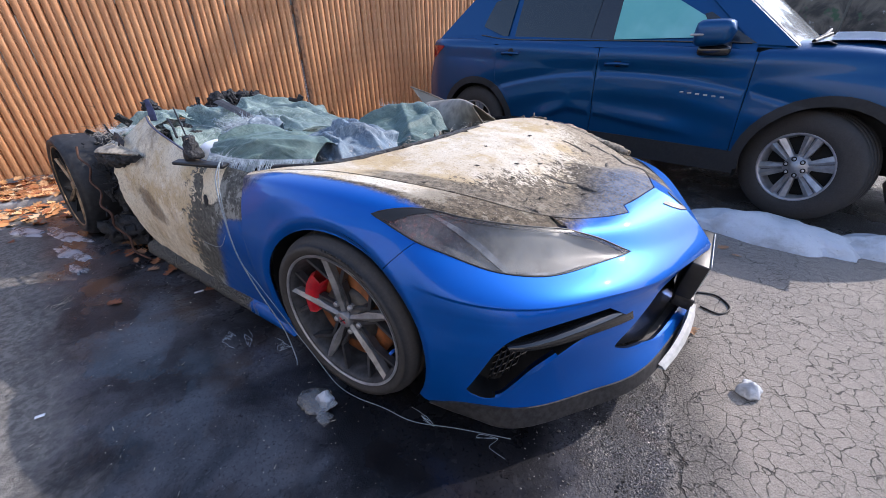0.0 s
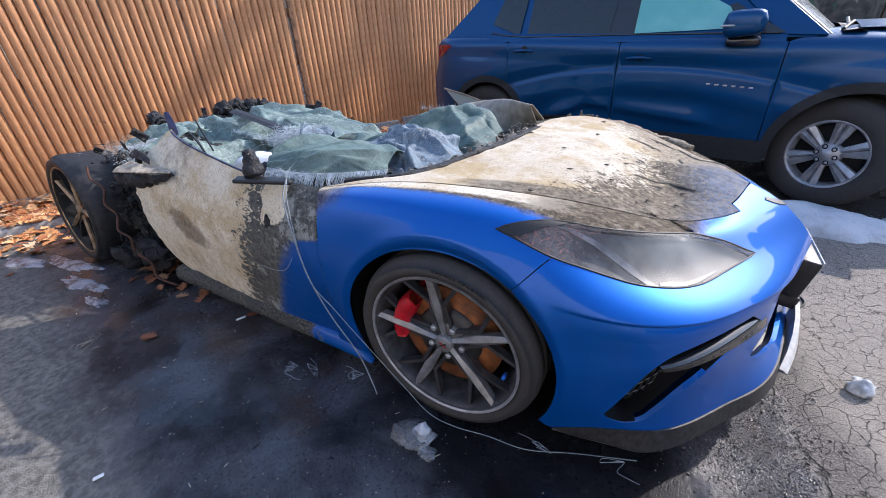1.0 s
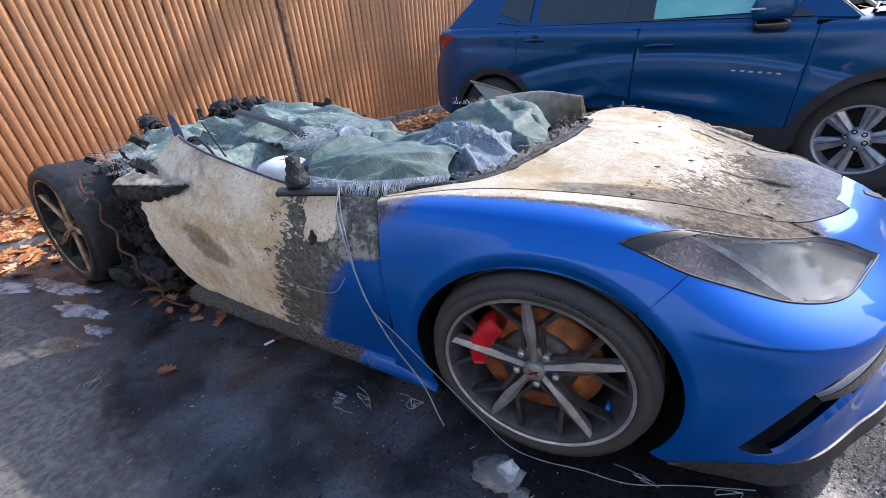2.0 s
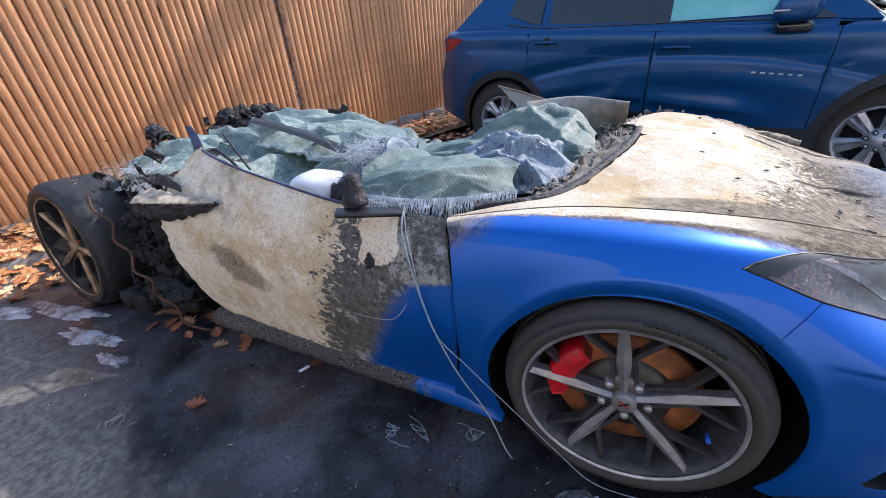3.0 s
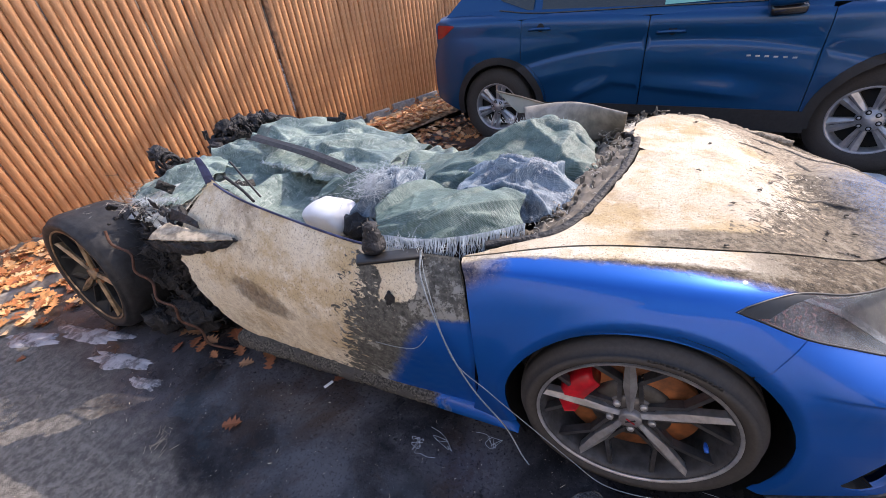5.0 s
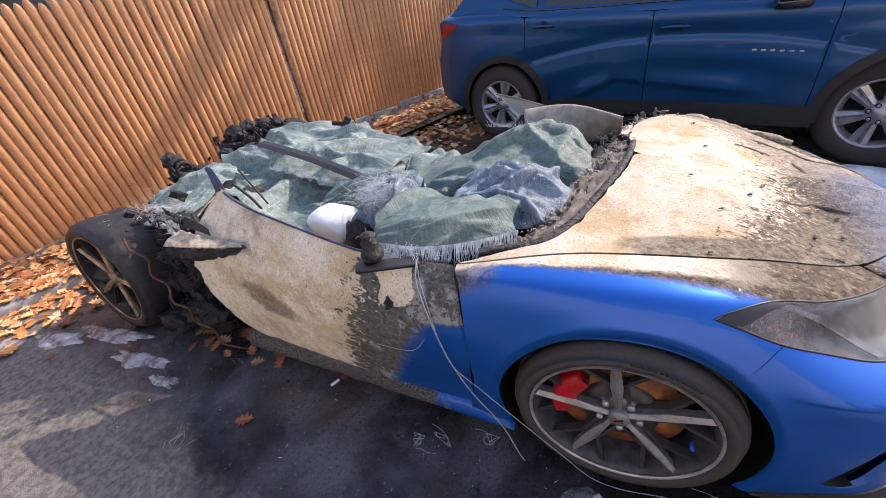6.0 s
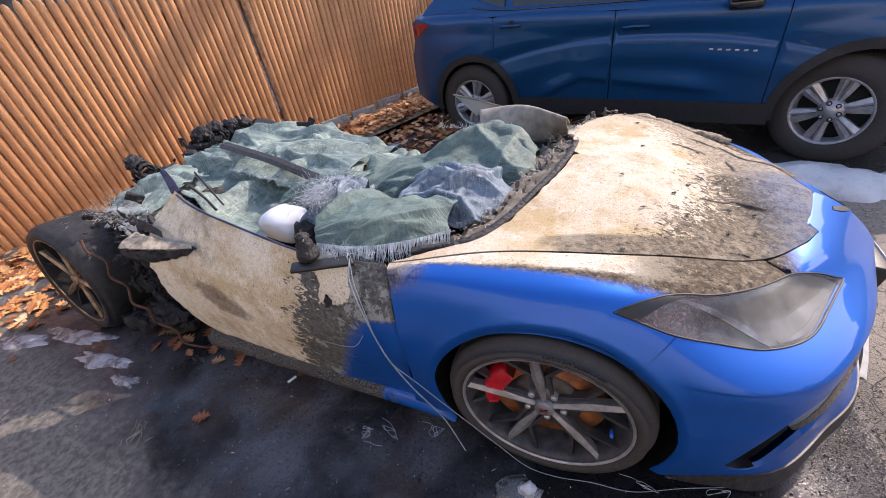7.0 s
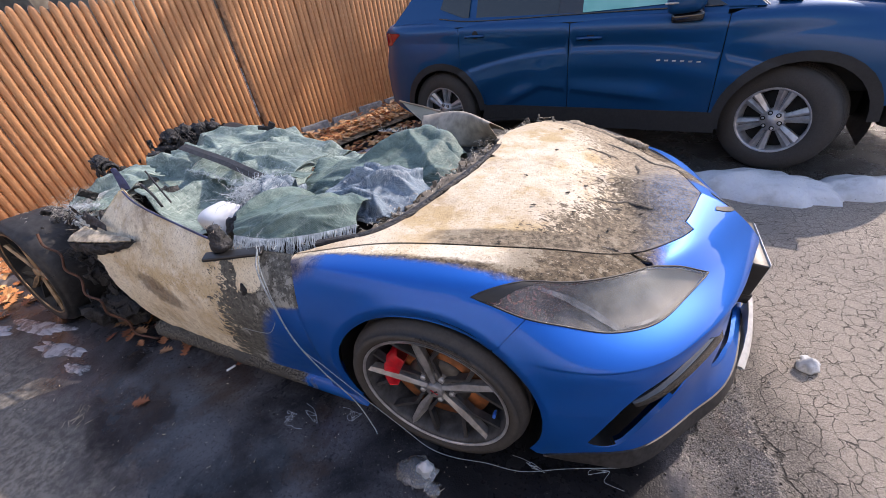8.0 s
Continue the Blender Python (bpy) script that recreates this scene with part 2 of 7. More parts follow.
def panel(name, skin, outline, mat, parent, holes=(), du=0.06, dv=0.06, thick=0.012, lift=0.0, label="", flip=False, rough=None):
    """A body panel: a patch of the skin within an outline, with a turned-in edge."""
    from mathutils.geometry import delaunay_2d_cdt
    outline = thin_out(outline, 0.012)
    holes = [thin_out(h, 0.012) for h in holes]
    o = np.array(outline)
    gx = np.arange(o[:, 0].min(), o[:, 0].max(), du)
    gy = np.arange(o[:, 1].min(), o[:, 1].max(), dv)
    g = np.stack(np.meshgrid(gx, gy, indexing="ij"), -1).reshape(-1, 2)
    ok = inside(g, outline) & (edge_gap(g, outline) > 0.35 * min(du, dv))
    for h in holes:
        ok &= ~inside(g, h) & (edge_gap(g, h) > 0.35 * min(du, dv))
    pts, edges = [], []
    for loop in (outline, *holes):
        s = len(pts)
        pts += [tuple(p) for p in loop]
        edges += [(s + i, s + (i + 1) % len(loop)) for i in range(len(loop))]
    pts += [tuple(p) for p in g[ok]]
    v, e, f, *_ = delaunay_2d_cdt([Vector(p) for p in pts], edges, [], 0, 1e-6)
    uv = np.array([tuple(p) for p in v])
    f = [t for t in f if len(t) == 3]
    c = uv[np.array(f)].mean(1)
    ok = inside(c, outline)
    for h in holes:
        ok &= ~inside(c, h)
    f = [t for t, k in zip(f, ok) if k]
    p, n = skin.at(uv), skin.normal(uv)
    if flip:
        n = -n
    p = p + n * lift
    if rough:
        p = p + n * np.array([rough(Vector(q)) for q in p])[:, None]
    # turned-in edge
    count = {}
    for t in f:
        for a, b in ((t[0], t[1]), (t[1], t[2]), (t[2], t[0])):
            count[(min(a, b), max(a, b))] = (count.get((min(a, b), max(a, b)), (0,))[0] + 1, (a, b))
    rim = [ab for k, (num, ab) in count.items() if num == 1]
    verts, norms = [tuple(q) for q in p], [tuple(q) for q in n]
    top, low = {}, {}
    faces = []
    for t in f:
        a, b, cc = (p[i] for i in t)
        faces.append(t if np.cross(b - a, cc - a) @ n[t[0]] > 0 else t[::-1])
    for a, b in rim:
        for i in (a, b):
            if i not in low:
                low[i] = len(verts)
                verts.append(tuple(p[i] - n[i] * thick))
                norms.append(tuple(-n[i]))
        faces.append((b, a, low[a], low[b]))
    me = bpy.data.meshes.new(name)
    me.from_pydata(verts, [], faces)
    me.materials.append(mat.m)
    me.shade_smooth()
    if not rough:
        me.normals_split_custom_set_from_vertices(norms)
    ob = new(name, me)
    ob.parent = parent
    if label:
        tagged(ob, label)
    return ob
# ---- the wrecked sports car: front skin ----
# stations: door seam, behind wheel, wheel, before wheel, bumper side, corner, corner, front, middle
FRONT = [
    [(-.53, -.91, .13), (-.27, -.925, .13), (0, -.93, .13), (.27, -.93, .14), (.48, -.913, .145), (.642, -.868, .155), (.805, -.68, .175), (.95, -.465, .203), (1.05, 0, .21)],
    [(-.53, -.93, .30), (-.27, -.945, .30), (0, -.95, .30), (.27, -.945, .30), (.48, -.920, .30), (.652, -.836, .292), (.795, -.658, .29), (.905, -.455, .29), (1.005, 0, .29)],
    [(-.53, -.94, .46), (-.27, -.955, .46), (0, -.96, .47), (.27, -.945, .46), (.475, -.918, .46), (.645, -.842, .455), (.80, -.63, .445), (.905, -.395, .425), (1.0, 0, .395)],
    [(-.53, -.93, .60), (-.27, -.94, .62), (0, -.945, .63), (.27, -.93, .605), (.485, -.902, .58), (.655, -.800, .558), (.795, -.615, .534), (.92, -.365, .495), (1.04, 0, .468)],
    [(-.53, -.87, .73), (-.27, -.90, .745), (0, -.905, .75), (.22, -.87, .735), (.42, -.80, .67), (.58, -.68, .625), (.715, -.51, .593), (.85, -.31, .565), (.99, 0, .54)],
    [(-.53, -.815, .757), (-.27, -.83, .79), (0, -.82, .80), (.2, -.79, .785), (.39, -.72, .745), (.54, -.60, .695), (.67, -.44, .65), (.79, -.26, .628), (.91, 0, .612)],
    [(-.45, -.62, .78), (-.22, -.60, .785), (0, -.58, .775), (.2, -.56, .76), (.37, -.50, .725), (.50, -.42, .683), (.62, -.32, .655), (.715, -.19, .667), (.80, 0, .668)],
    [(-.33, -.35, .80), (-.15, -.34, .792), (.03, -.34, .782), (.18, -.32, .772), (.32, -.29, .75), (.44, -.24, .705), (.55, -.18, .665), (.62, -.1, .687), (.68, 0, .698)],
    [(-.20, 0, .81), (-.05, 0, .80), (.08, 0, .79), (.2, 0, .777), (.3, 0, .755), (.38, 0, .735), (.46, 0, .722), (.53, 0, .715), (.59, 0, .708)],
]


def front_shift(p, uv):
    """The lip round the wheel arch, and the crease along the bumper."""
    p = p.copy()
    r = np.hypot(p[:, 0], p[:, 2] - 0.325)
    side = np.clip((0.5 - p[:, 0]) / 0.15, 0, 1) * np.clip((4.2 - uv[:, 1]) / 0.5, 0, 1)
    p[:, 1] -= 0.006 * side * np.clip(1 - (r - 0.393) / 0.05, 0, 1) ** 2
    p[:, 1] += 0.016 * side * np.clip((0.402 - r) / 0.042, 0, 1.2) ** 1.8
    low = np.clip((uv[:, 0] - 3.2) / 0.6, 0, 1) * np.clip((2.96 - uv[:, 1]) / 0.07, 0, 1) * np.clip((uv[:, 1] - 1.6) / 0.9, 0, 1)
    p[:, 0] -= 0.007 * low
    p[:, 1] += 0.007 * low
    return p




def curve(pts, n=8):
    return [(p[0], p[1]) for p in smooth_line([(a, b, 0) for a, b in pts], n)]


def loop(*lines):
    out = []
    for l in lines:
        out += list(l)
    return out


def mirrored(levels):
    return [[(x, -y, z) for x, y, z in row] for row in levels]


def front_shift_left(p, uv):
    q = p.copy()
    q[:, 1] *= -1
    q = front_shift(q, uv)
    q[:, 1] *= -1
    return q


# ---- burnt paints, by place on the car ----
def flaky(m, lo, hi, along, size=42, vec=None):
    """Flakes that thin out between two places."""
    n = m.noise(1.0 if vec else size, 5, 0.62, 0.9, vec=vec)
    t = m.t.nodes.new("ShaderNodeMapRange")
    m.link(along, t.inputs[0])
    for k, v in enumerate((lo, hi, 0.28, 0.72)):
        t.inputs[k + 1].default_value = v
    return m.step(m.math("SUBTRACT", n, t.outputs[0]), -0.012, 0.012)


def mat_hood():
    m = Mat("burnt_hood")
    x, y, z = m.xyz()
    ay = m.math("ABSOLUTE", y)
    base = paint_nodes(m, BLUE)
    wob = m.math("MULTIPLY_ADD", m.noise(4, 7, 0.65), 0.44, -0.22)
    s = m.math("ADD", m.math("ADD", x, m.math("MULTIPLY", wob, 0.55)), m.math("MULTIPLY", m.math("MAXIMUM", m.math("SUBTRACT", ay, 0.15), 0.0), 0.5))
    # sooty strip outside the crease, from the cowl forwards
    rim = m.math("MULTIPLY", m.step(m.math("ADD", ay, m.math("ADD", m.math("MULTIPLY", x, 0.30), m.math("MULTIPLY", wob, 0.14))), 0.575, 0.60), m.step(m.math("ADD", x, m.math("MULTIPLY", wob, 0.8)), -0.12, 0.0))
    burn = m.math("SUBTRACT", 1.0, m.step(m.math("ADD", s, m.math("MULTIPLY_ADD", m.noise(30, 6, 0.7), 0.2, -0.1)), 0.98, 1.10))
    bare = m.math("MULTIPLY", flaky(m, 0.24, 0.66, s, vec=m.scaled(44, 66, 66)), m.math("SUBTRACT", 1.0, m.math("MULTIPLY", rim, 0.93)))
    haze = m.math("MULTIPLY", m.step(m.math("ADD", x, m.math("MULTIPLY", wob, 0.4)), 0.54, 0.72), m.math("MULTIPLY_ADD", m.step(m.noise(150, 6, 0.75), 0.44, 0.58), 0.7, 0.12))
    burnt(m, base, burn, bare, haze, (0.060, 0.050, 0.037), (0.25, 0.205, 0.15), browned=m.math("MULTIPLY", m.math("MULTIPLY_ADD", m.step(m.noise(3.5, 6, 0.65), 0.38, 0.62), 0.45, 0.2), m.math("MULTIPLY_ADD", m.step(ay, 0.15, 0.5), 0.85, 0.15)))
    # tan, flaked resin on the half away from the door
    far = m.math("MULTIPLY", m.step(m.math("ADD", y, m.math("MULTIPLY", wob, 0.5)), 0.06, 0.22), m.math("MULTIPLY_ADD", m.step(m.noise(34, 7, 0.7), 0.36, 0.48), 0.65, 0.25))
    tan = m.mix(m.step(m.noise(70, 7, 0.75), 0.38, 0.62), (0.20, 0.155, 0.11), (0.46, 0.39, 0.29))
    col = m.b.inputs["Base Color"].links[0].from_socket
    m.set(Base_Color=m.mix(m.math("MULTIPLY", far, m.math("SUBTRACT", 1.0, bare)), col, tan))
    return m


def mat_fender():
    m = Mat("burnt_fender")
    x, y, z = m.xyz()
    base = paint_nodes(m, BLUE)
    wob = m.math("MULTIPLY_ADD", m.noise(7, 7, 0.65), 0.05, -0.025)
    fine = m.math("MULTIPLY_ADD", m.noise(40, 6, 0.7), 0.03, -0.015)
    # distance out from the top edge
    over = m.math("SUBTRACT", m.math("ABSOLUTE", y), m.math("MULTIPLY_ADD", x, -0.03, 0.800))
    s = m.math("ADD", m.math("ADD", over, wob), fine)
    burn = m.math("SUBTRACT", 1.0, m.step(s, -0.012, 0.02))
    s2 = m.math("ADD", s, m.math("MULTIPLY_ADD", x, 0.08, 0.0))
    bare = m.math("MULTIPLY", m.math("SUBTRACT", 1.0, m.step(s2, -0.03, -0.012)), m.math("SUBTRACT", 1.0, m.step(m.math("ADD", x, m.math("MULTIPLY", wob, 8.0)), 0.12, 0.34)))
    # scorch round the door seam
    back = m.math("SUBTRACT", 1.0, m.step(m.math("ADD", m.math("ADD", x, m.math("MULTIPLY", wob, 3.0)), m.math("MULTIPLY", m.math("SUBTRACT", 0.76, z), 1.3)), -0.46, -0.36))
    burn = m.math("MAXIMUM", burn, m.math("MULTIPLY", back, 0.85))
    return burnt(m, base, burn, bare)


def mat_door():
    m = Mat("burnt_door")
    x, y, z = m.xyz()
    base = paint_nodes(m, BLUE)
    wob = m.math("MULTIPLY_ADD", m.noise(5, 6, 0.6), 0.40, -0.20)
    s = m.math("ADD", m.math("ADD", x, m.math("MULTIPLY", wob, 0.25)), m.math("MULTIPLY", m.math("SUBTRACT", 0.68, z), 0.34))
    bare = flaky(m, -0.99, -0.74, s, vec=m.scaled(24, 24, 52))
    # a bare tongue under the mirror
    tongue = m.math("ABSOLUTE", m.math("ADD", x, m.math("MULTIPLY_ADD", wob, 0.55, 0.735)))
    tongue = m.math("MULTIPLY", m.math("SUBTRACT", 1.0, m.step(tongue, 0.050, 0.058)), m.step(m.math("ADD", z, m.math("MULTIPLY_ADD", m.noise(22, 6, 0.7), 0.10, m.math("MULTIPLY_ADD", wob, 0.5, -0.05))), 0.612, 0.622))
    bare = m.math("MAXIMUM", bare, tongue)
    # what is left of the blue, low down at the front
    low = m.math("MULTIPLY", m.math("MAXIMUM", m.math("SUBTRACT", 0.60, z), 0.0), 0.50)
    low = m.math("ADD", low, m.math("MULTIPLY", m.math("SUBTRACT", 1.0, m.step(z, 0.57, 0.63)), 0.16))
    edge = m.math("ADD", m.math("ADD", m.math("ADD", x, low), m.math("MULTIPLY", wob, 0.22)), m.math("MULTIPLY_ADD", m.noise(45, 6, 0.7), 0.06, -0.03))
    burn = m.math("SUBTRACT", 1.0, m.step(edge, -0.49, -0.41))
    # fibreglass paler here than on the hood: the door's shaded side lifted by colour
    burnt(m, base, burn, bare, None, (0.060, 0.061, 0.056), (0.16, 0.16, 0.145), (0.34, 0.345, 0.32), shell=((0.80, 0.72, 0.56), (0.60, 0.47, 0.28), (0.84, 0.78, 0.66)),
          browned=m.math("MULTIPLY", m.math("SUBTRACT", 1.0, m.step(z, 0.30, 0.52)), m.math("MULTIPLY", m.step(m.noise(26, 7, 0.75), 0.42, 0.62), 0.55)))
    # a brown scorch across the rear of the door
    ex = m.math("MULTIPLY", m.math("ADD", x, 1.40), 5.5)
    ez = m.math("MULTIPLY", m.math("ADD", m.math("MULTIPLY_ADD", x, 0.28, z), -0.075), 13.0)
    d = m.math("ADD", m.math("ADD", m.math("MULTIPLY", ex, ex), m.math("MULTIPLY", ez, ez)), m.math("MULTIPLY_ADD", m.noise(16, 8, 0.75), 2.4, -1.2))
    scorch = m.math("MULTIPLY", m.math("SUBTRACT", 1.0, m.step(d, 0.25, 1.0)), 0.75)
    col = m.b.inputs["Base Color"].links[0].from_socket
    return m.set(Base_Color=m.mix(scorch, col, m.mix(m.step(m.noise(60, 6, 0.7), 0.4, 0.6), (0.085, 0.055, 0.035), (0.24, 0.17, 0.11))))


def mat_bumper():
    m = Mat("scorched_bumper")
    x, y, z = m.xyz()
    wob = m.math("MULTIPLY_ADD", m.noise(9, 7, 0.7), 0.16, -0.08)
    fine = m.math("MULTIPLY_ADD", m.noise(70, 6, 0.75), 0.10, -0.05)
    s = m.math("ADD", m.math("ADD", x, wob), fine)
    burn = m.math("MULTIPLY", m.math("SUBTRACT", 1.0, m.step(s, 0.60, 0.70)), m.math("MULTIPLY", m.step(z, 0.640, 0.662), m.math("SUBTRACT", 1.0, m.step(m.math("ABSOLUTE", y), 0.57, 0.61))))
    bare = m.math("MULTIPLY", burn, m.step(m.noise(110, 5, 0.7), 0.60, 0.64))
    # the strip beside the hood on the half away from the door
    far = m.math("MULTIPLY", m.step(m.math("ADD", y, m.math("ADD", wob, fine)), 0.10, 0.16), m.step(m.math("ADD", z, m.math("MULTIPLY", fine, 0.3)), 0.60, 0.62))
    burn = m.math("MAXIMUM", burn, far)
    return burnt(m, paint_nodes(m, BLUE), burn, bare)


M_HOOD, M_FENDER, M_DOOR, M_BUMPER = mat_hood(), mat_fender(), mat_door(), mat_bumper()


# ---- the wrecked sports car ----
car = thing("sports_car", "burnt-out blue sports car wreck with its roof gone", "car")


def arch(skin, a0, a1, side=-1, r=0.370, n=24):
    """The wheel arch from one angle to the other, counted from the front, upwards."""
    pts = []
    for k in range(n + 1):
        a = radians(a0 + (a1 - a0) * k / n)
        ra = r - 0.024 * max(0.0, math.sin(a)) ** 2
        pts.append(tuple(skin.find((ra * math.cos(a), side * 0.95, 0.325 + ra * math.sin(a)), (1, 0.05, 1))))
    return pts


# upper edge of the black lip along the bumper
LIP_TOP = [(3.45, 0.02), (3.7, 0.17), (4, 0.33), (4.5, 0.44), (5, 0.42), (5.5, 0.33), (6, 0.25), (6.5, 0.18), (7, 0.12), (7.4, 0.09), (8, 0.07)]


def front_end(side):
    right = side < 0
    left = [[(x, y, z - (0.10 * min(1, max(0, (0.75 - x) / 0.5)) if 3 <= k <= 5 else 0)) for x, y, z in row] for k, row in enumerate(mirrored(FRONT))]
    sk = Skin(FRONT if right else left, front_shift if right else front_shift_left)
    fl = right
    top = curve([(0.04, 5.0), (1.1, 5.40), (2.08, 5.55), (3.65, 5.68), (5.28, 5.50)])
    hl_top = curve([(5.62, 4.96), (4.95, 4.93), (4.05, 4.86), (3.38, 4.78), (2.72, 4.14)], 6)
    hl_low = curve([(2.72, 4.12), (3.28, 3.84), (3.88, 3.80), (4.5, 3.67), (5.28, 3.63), (5.95, 3.76), (6.68, 3.97)], 6)
    hl_in = curve([(6.68, 3.99), (6.2, 4.55), (5.64, 4.95)], 6)
    low1 = [q for q in hl_low if q[0] < 3.36]
    low2 = [q for q in hl_low if q[0] >= 3.39]
    seam = curve([(3.36, 3.80), (2.98, 3.28), (2.80, 2.99)], 5)
    seam2 = [(u + 0.016, v) for u, v in reversed(seam)]
    back = arch(sk, 52, 205, side)
    fender = loop(top, [(5.5, 5.0)], hl_top[1:], low1, seam, back, [(0.56, 0.05), (0.24, 0.03)],
                  curve([(0.125, 0.1), (0.27, 1.2), (0.27, 1.9), (0.23, 3.1), (0.11, 4.2)], 6))
    panel("front_fender", sk, fender, M_FENDER if right else M_CHAR, car, label="glossy blue fender, scorched along its top edge" if right else "charred fender", flip=not fl, du=0.03, dv=0.03)
    bottom = curve(list(reversed(LIP_TOP)), 5)
    front = arch(sk, -28, 51, side, n=10)
    grille = curve([(8.0, 2.32), (7.5, 2.26), (7.2, 2.10), (7.0, 1.84), (6.7, 1.58), (6.42, 1.32), (6.66, 1.10), (7.1, 0.78), (7.35, 0.50), (8.0, 0.42)], 6)
    bumper = loop([(8, 5.96), (8, 5.46), (8, 4.8), (8, 4), (8, 3.2), (8, 2.7)], grille, bottom, front, seam2, low2, hl_in[1:], [(5.66, 5.06), (5.36, 5.46)],
                  curve([(5.36, 5.47), (6.15, 5.45), (6.6, 5.38), (6.99, 5.36)], 6)[1:], [(7.01, 5.70), (7.27, 5.76), (7.54, 5.84), (7.8, 5.91)])
    intake = loop(curve([(4.10, 0.76), (4.36, 1.34), (4.62, 1.82), (4.95, 2.20), (5.45, 2.38), (6.10, 2.42)], 6), curve([(6.60, 1.84), (6.2, 1.80), (5.75, 1.74), (5.40, 1.52), (5.10, 1.28), (4.82, 0.92), (4.67, 0.72), (4.40, 0.62), (4.18, 0.67)], 6))
    panel("front_bumper", sk, bumper, M_BUMPER, car, [intake], label="glossy blue bumper with angular air intakes", flip=not fl, du=0.05, dv=0.035, thick=0.03)
    panel("intake_grille", sk, [(u, v) for u, v in intake], M_DARK, car, lift=-0.085, flip=not fl, thick=0.01)
    q, nn = sk.at(intake), sk.normal(intake) * (1 if fl else -1)
    part("intake_wall", grid_bm([[Vector(a) - Vector(b) * d for d in (0.004, 0.045, 0.088)] for a, b in zip(q, nn)], closed_u=True), M_PLASTIC, car, "black recess of the air intake")
    panel("centre_grille", sk, loop(grille, [(8, 1.1)]), M_GLOSSBLACK, car, lift=-0.05, flip=not fl, thick=0.01)
    lens = loop(hl_top[1:-1], hl_low[:-1], hl_in[:-1])
    panel("headlight_lens", sk, lens, M_LENS, car, lift=0.001, flip=not fl, thick=0.006, label="clouded, heat-blistered headlight lens")
    part("headlight_gasket", tube([Vector(q) for q in sk.at(lens + lens[:1])], 0.003, 6), M_PLASTIC, car, "black headlight gasket")
    bar = loop(curve([(3.42, 4.76), (3.80, 4.52), (4.20, 4.16), (4.62, 3.72)], 5), curve([(4.74, 3.72), (4.36, 4.20), (3.98, 4.55), (3.58, 4.77)], 5))
    panel("light_guide", sk, bar, M_GUIDE, car, lift=-0.011, flip=not fl, thick=0.004, label="pale grey light guide inside the headlight")
    bar = loop(curve([(4.80, 3.72), (5.3, 3.70), (5.9, 3.84)], 5), curve([(5.9, 3.88), (5.3, 3.76), (4.80, 3.77)], 5))
    panel("light_guide", sk, bar, M_GUIDE, car, lift=-0.011, flip=not fl, thick=0.004)
    panel("headlight_tail", sk, [(2.735, 4.13), (3.06, 4.50), (3.40, 4.77), (3.62, 4.80), (3.30, 4.48), (3.02, 4.05), (2.86, 4.05)], M_PLASTIC, car, lift=0.0035, flip=not fl, thick=0.004, label="matt black tail of the headlight")
    panel("nose_badge", sk, [(7.72, 5.30), (7.80, 5.36), (8, 5.02), (8, 4.82), (7.90, 4.90), (7.80, 5.08)], M_LIP, car, lift=0.003, flip=not fl, thick=0.003, label="blackened winged badge as a plain shape")
    panel("headlight_housing", sk, lens, M_HOUSING, car, lift=-0.022, flip=not fl, thick=0.03)
    return sk


def mat_lens():
    m = Mat("clouded_lens")
    x, y, z = m.xyz()
    fog = m.step(m.noise(6, 5, 0.6), 0.3, 0.8)
    speck = m.math('MULTIPLY', m.math('SUBTRACT', 1.0, m.step(x, 0.30, 0.52)), m.step(m.noise(140, 4, 0.65), 0.53, 0.58))
    m.set(Base_Color=m.mix(speck, m.mix(fog, (0.10, 0.107, 0.115), (0.27, 0.27, 0.25)), (0.27, 0.115, 0.10)), Roughness=0.12, Coat_Weight=0.5, Transmission_Weight=0.0)
    m.set(Alpha=m.math("MAXIMUM", m.math("MULTIPLY_ADD", fog, 0.30, 0.20), m.math("MULTIPLY", speck, 0.7)))
    blis = m.math("MULTIPLY", m.math("SUBTRACT", 1.0, m.step(x, 0.24, 0.48)), m.math("SUBTRACT", 1.0, m.cells(120)))
    m.bump(blis, 0.003, 0.7)
    return m


M_LENS = mat_lens()
def mat_housing():
    m = Mat("headlight_housing")
    x, y, z = m.xyz()
    # paler, warmer towards front and top: a reflection painted into the housing
    f = m.step(m.math("ADD", m.math("ADD", x, m.math("MULTIPLY", z, 1.4)), m.math("MULTIPLY_ADD", m.noise(9, 5, 0.6), 0.3, -0.15)), 1.28, 1.52)
    c = m.mix(f, m.mix(m.step(m.noise(14, 6, 0.7), 0.4, 0.65), (0.02, 0.021, 0.024), (0.13, 0.13, 0.125)), (0.20, 0.19, 0.165))
    m.set(Base_Color=c, Roughness=0.55)
    return m


M_HOUSING = mat_housing()
M_GUIDE = plain("light_guide", (0.16, 0.165, 0.17), 0.3, var=0.5, scale=20)
skin_r = front_end(-1)
skin_l = front_end(1)


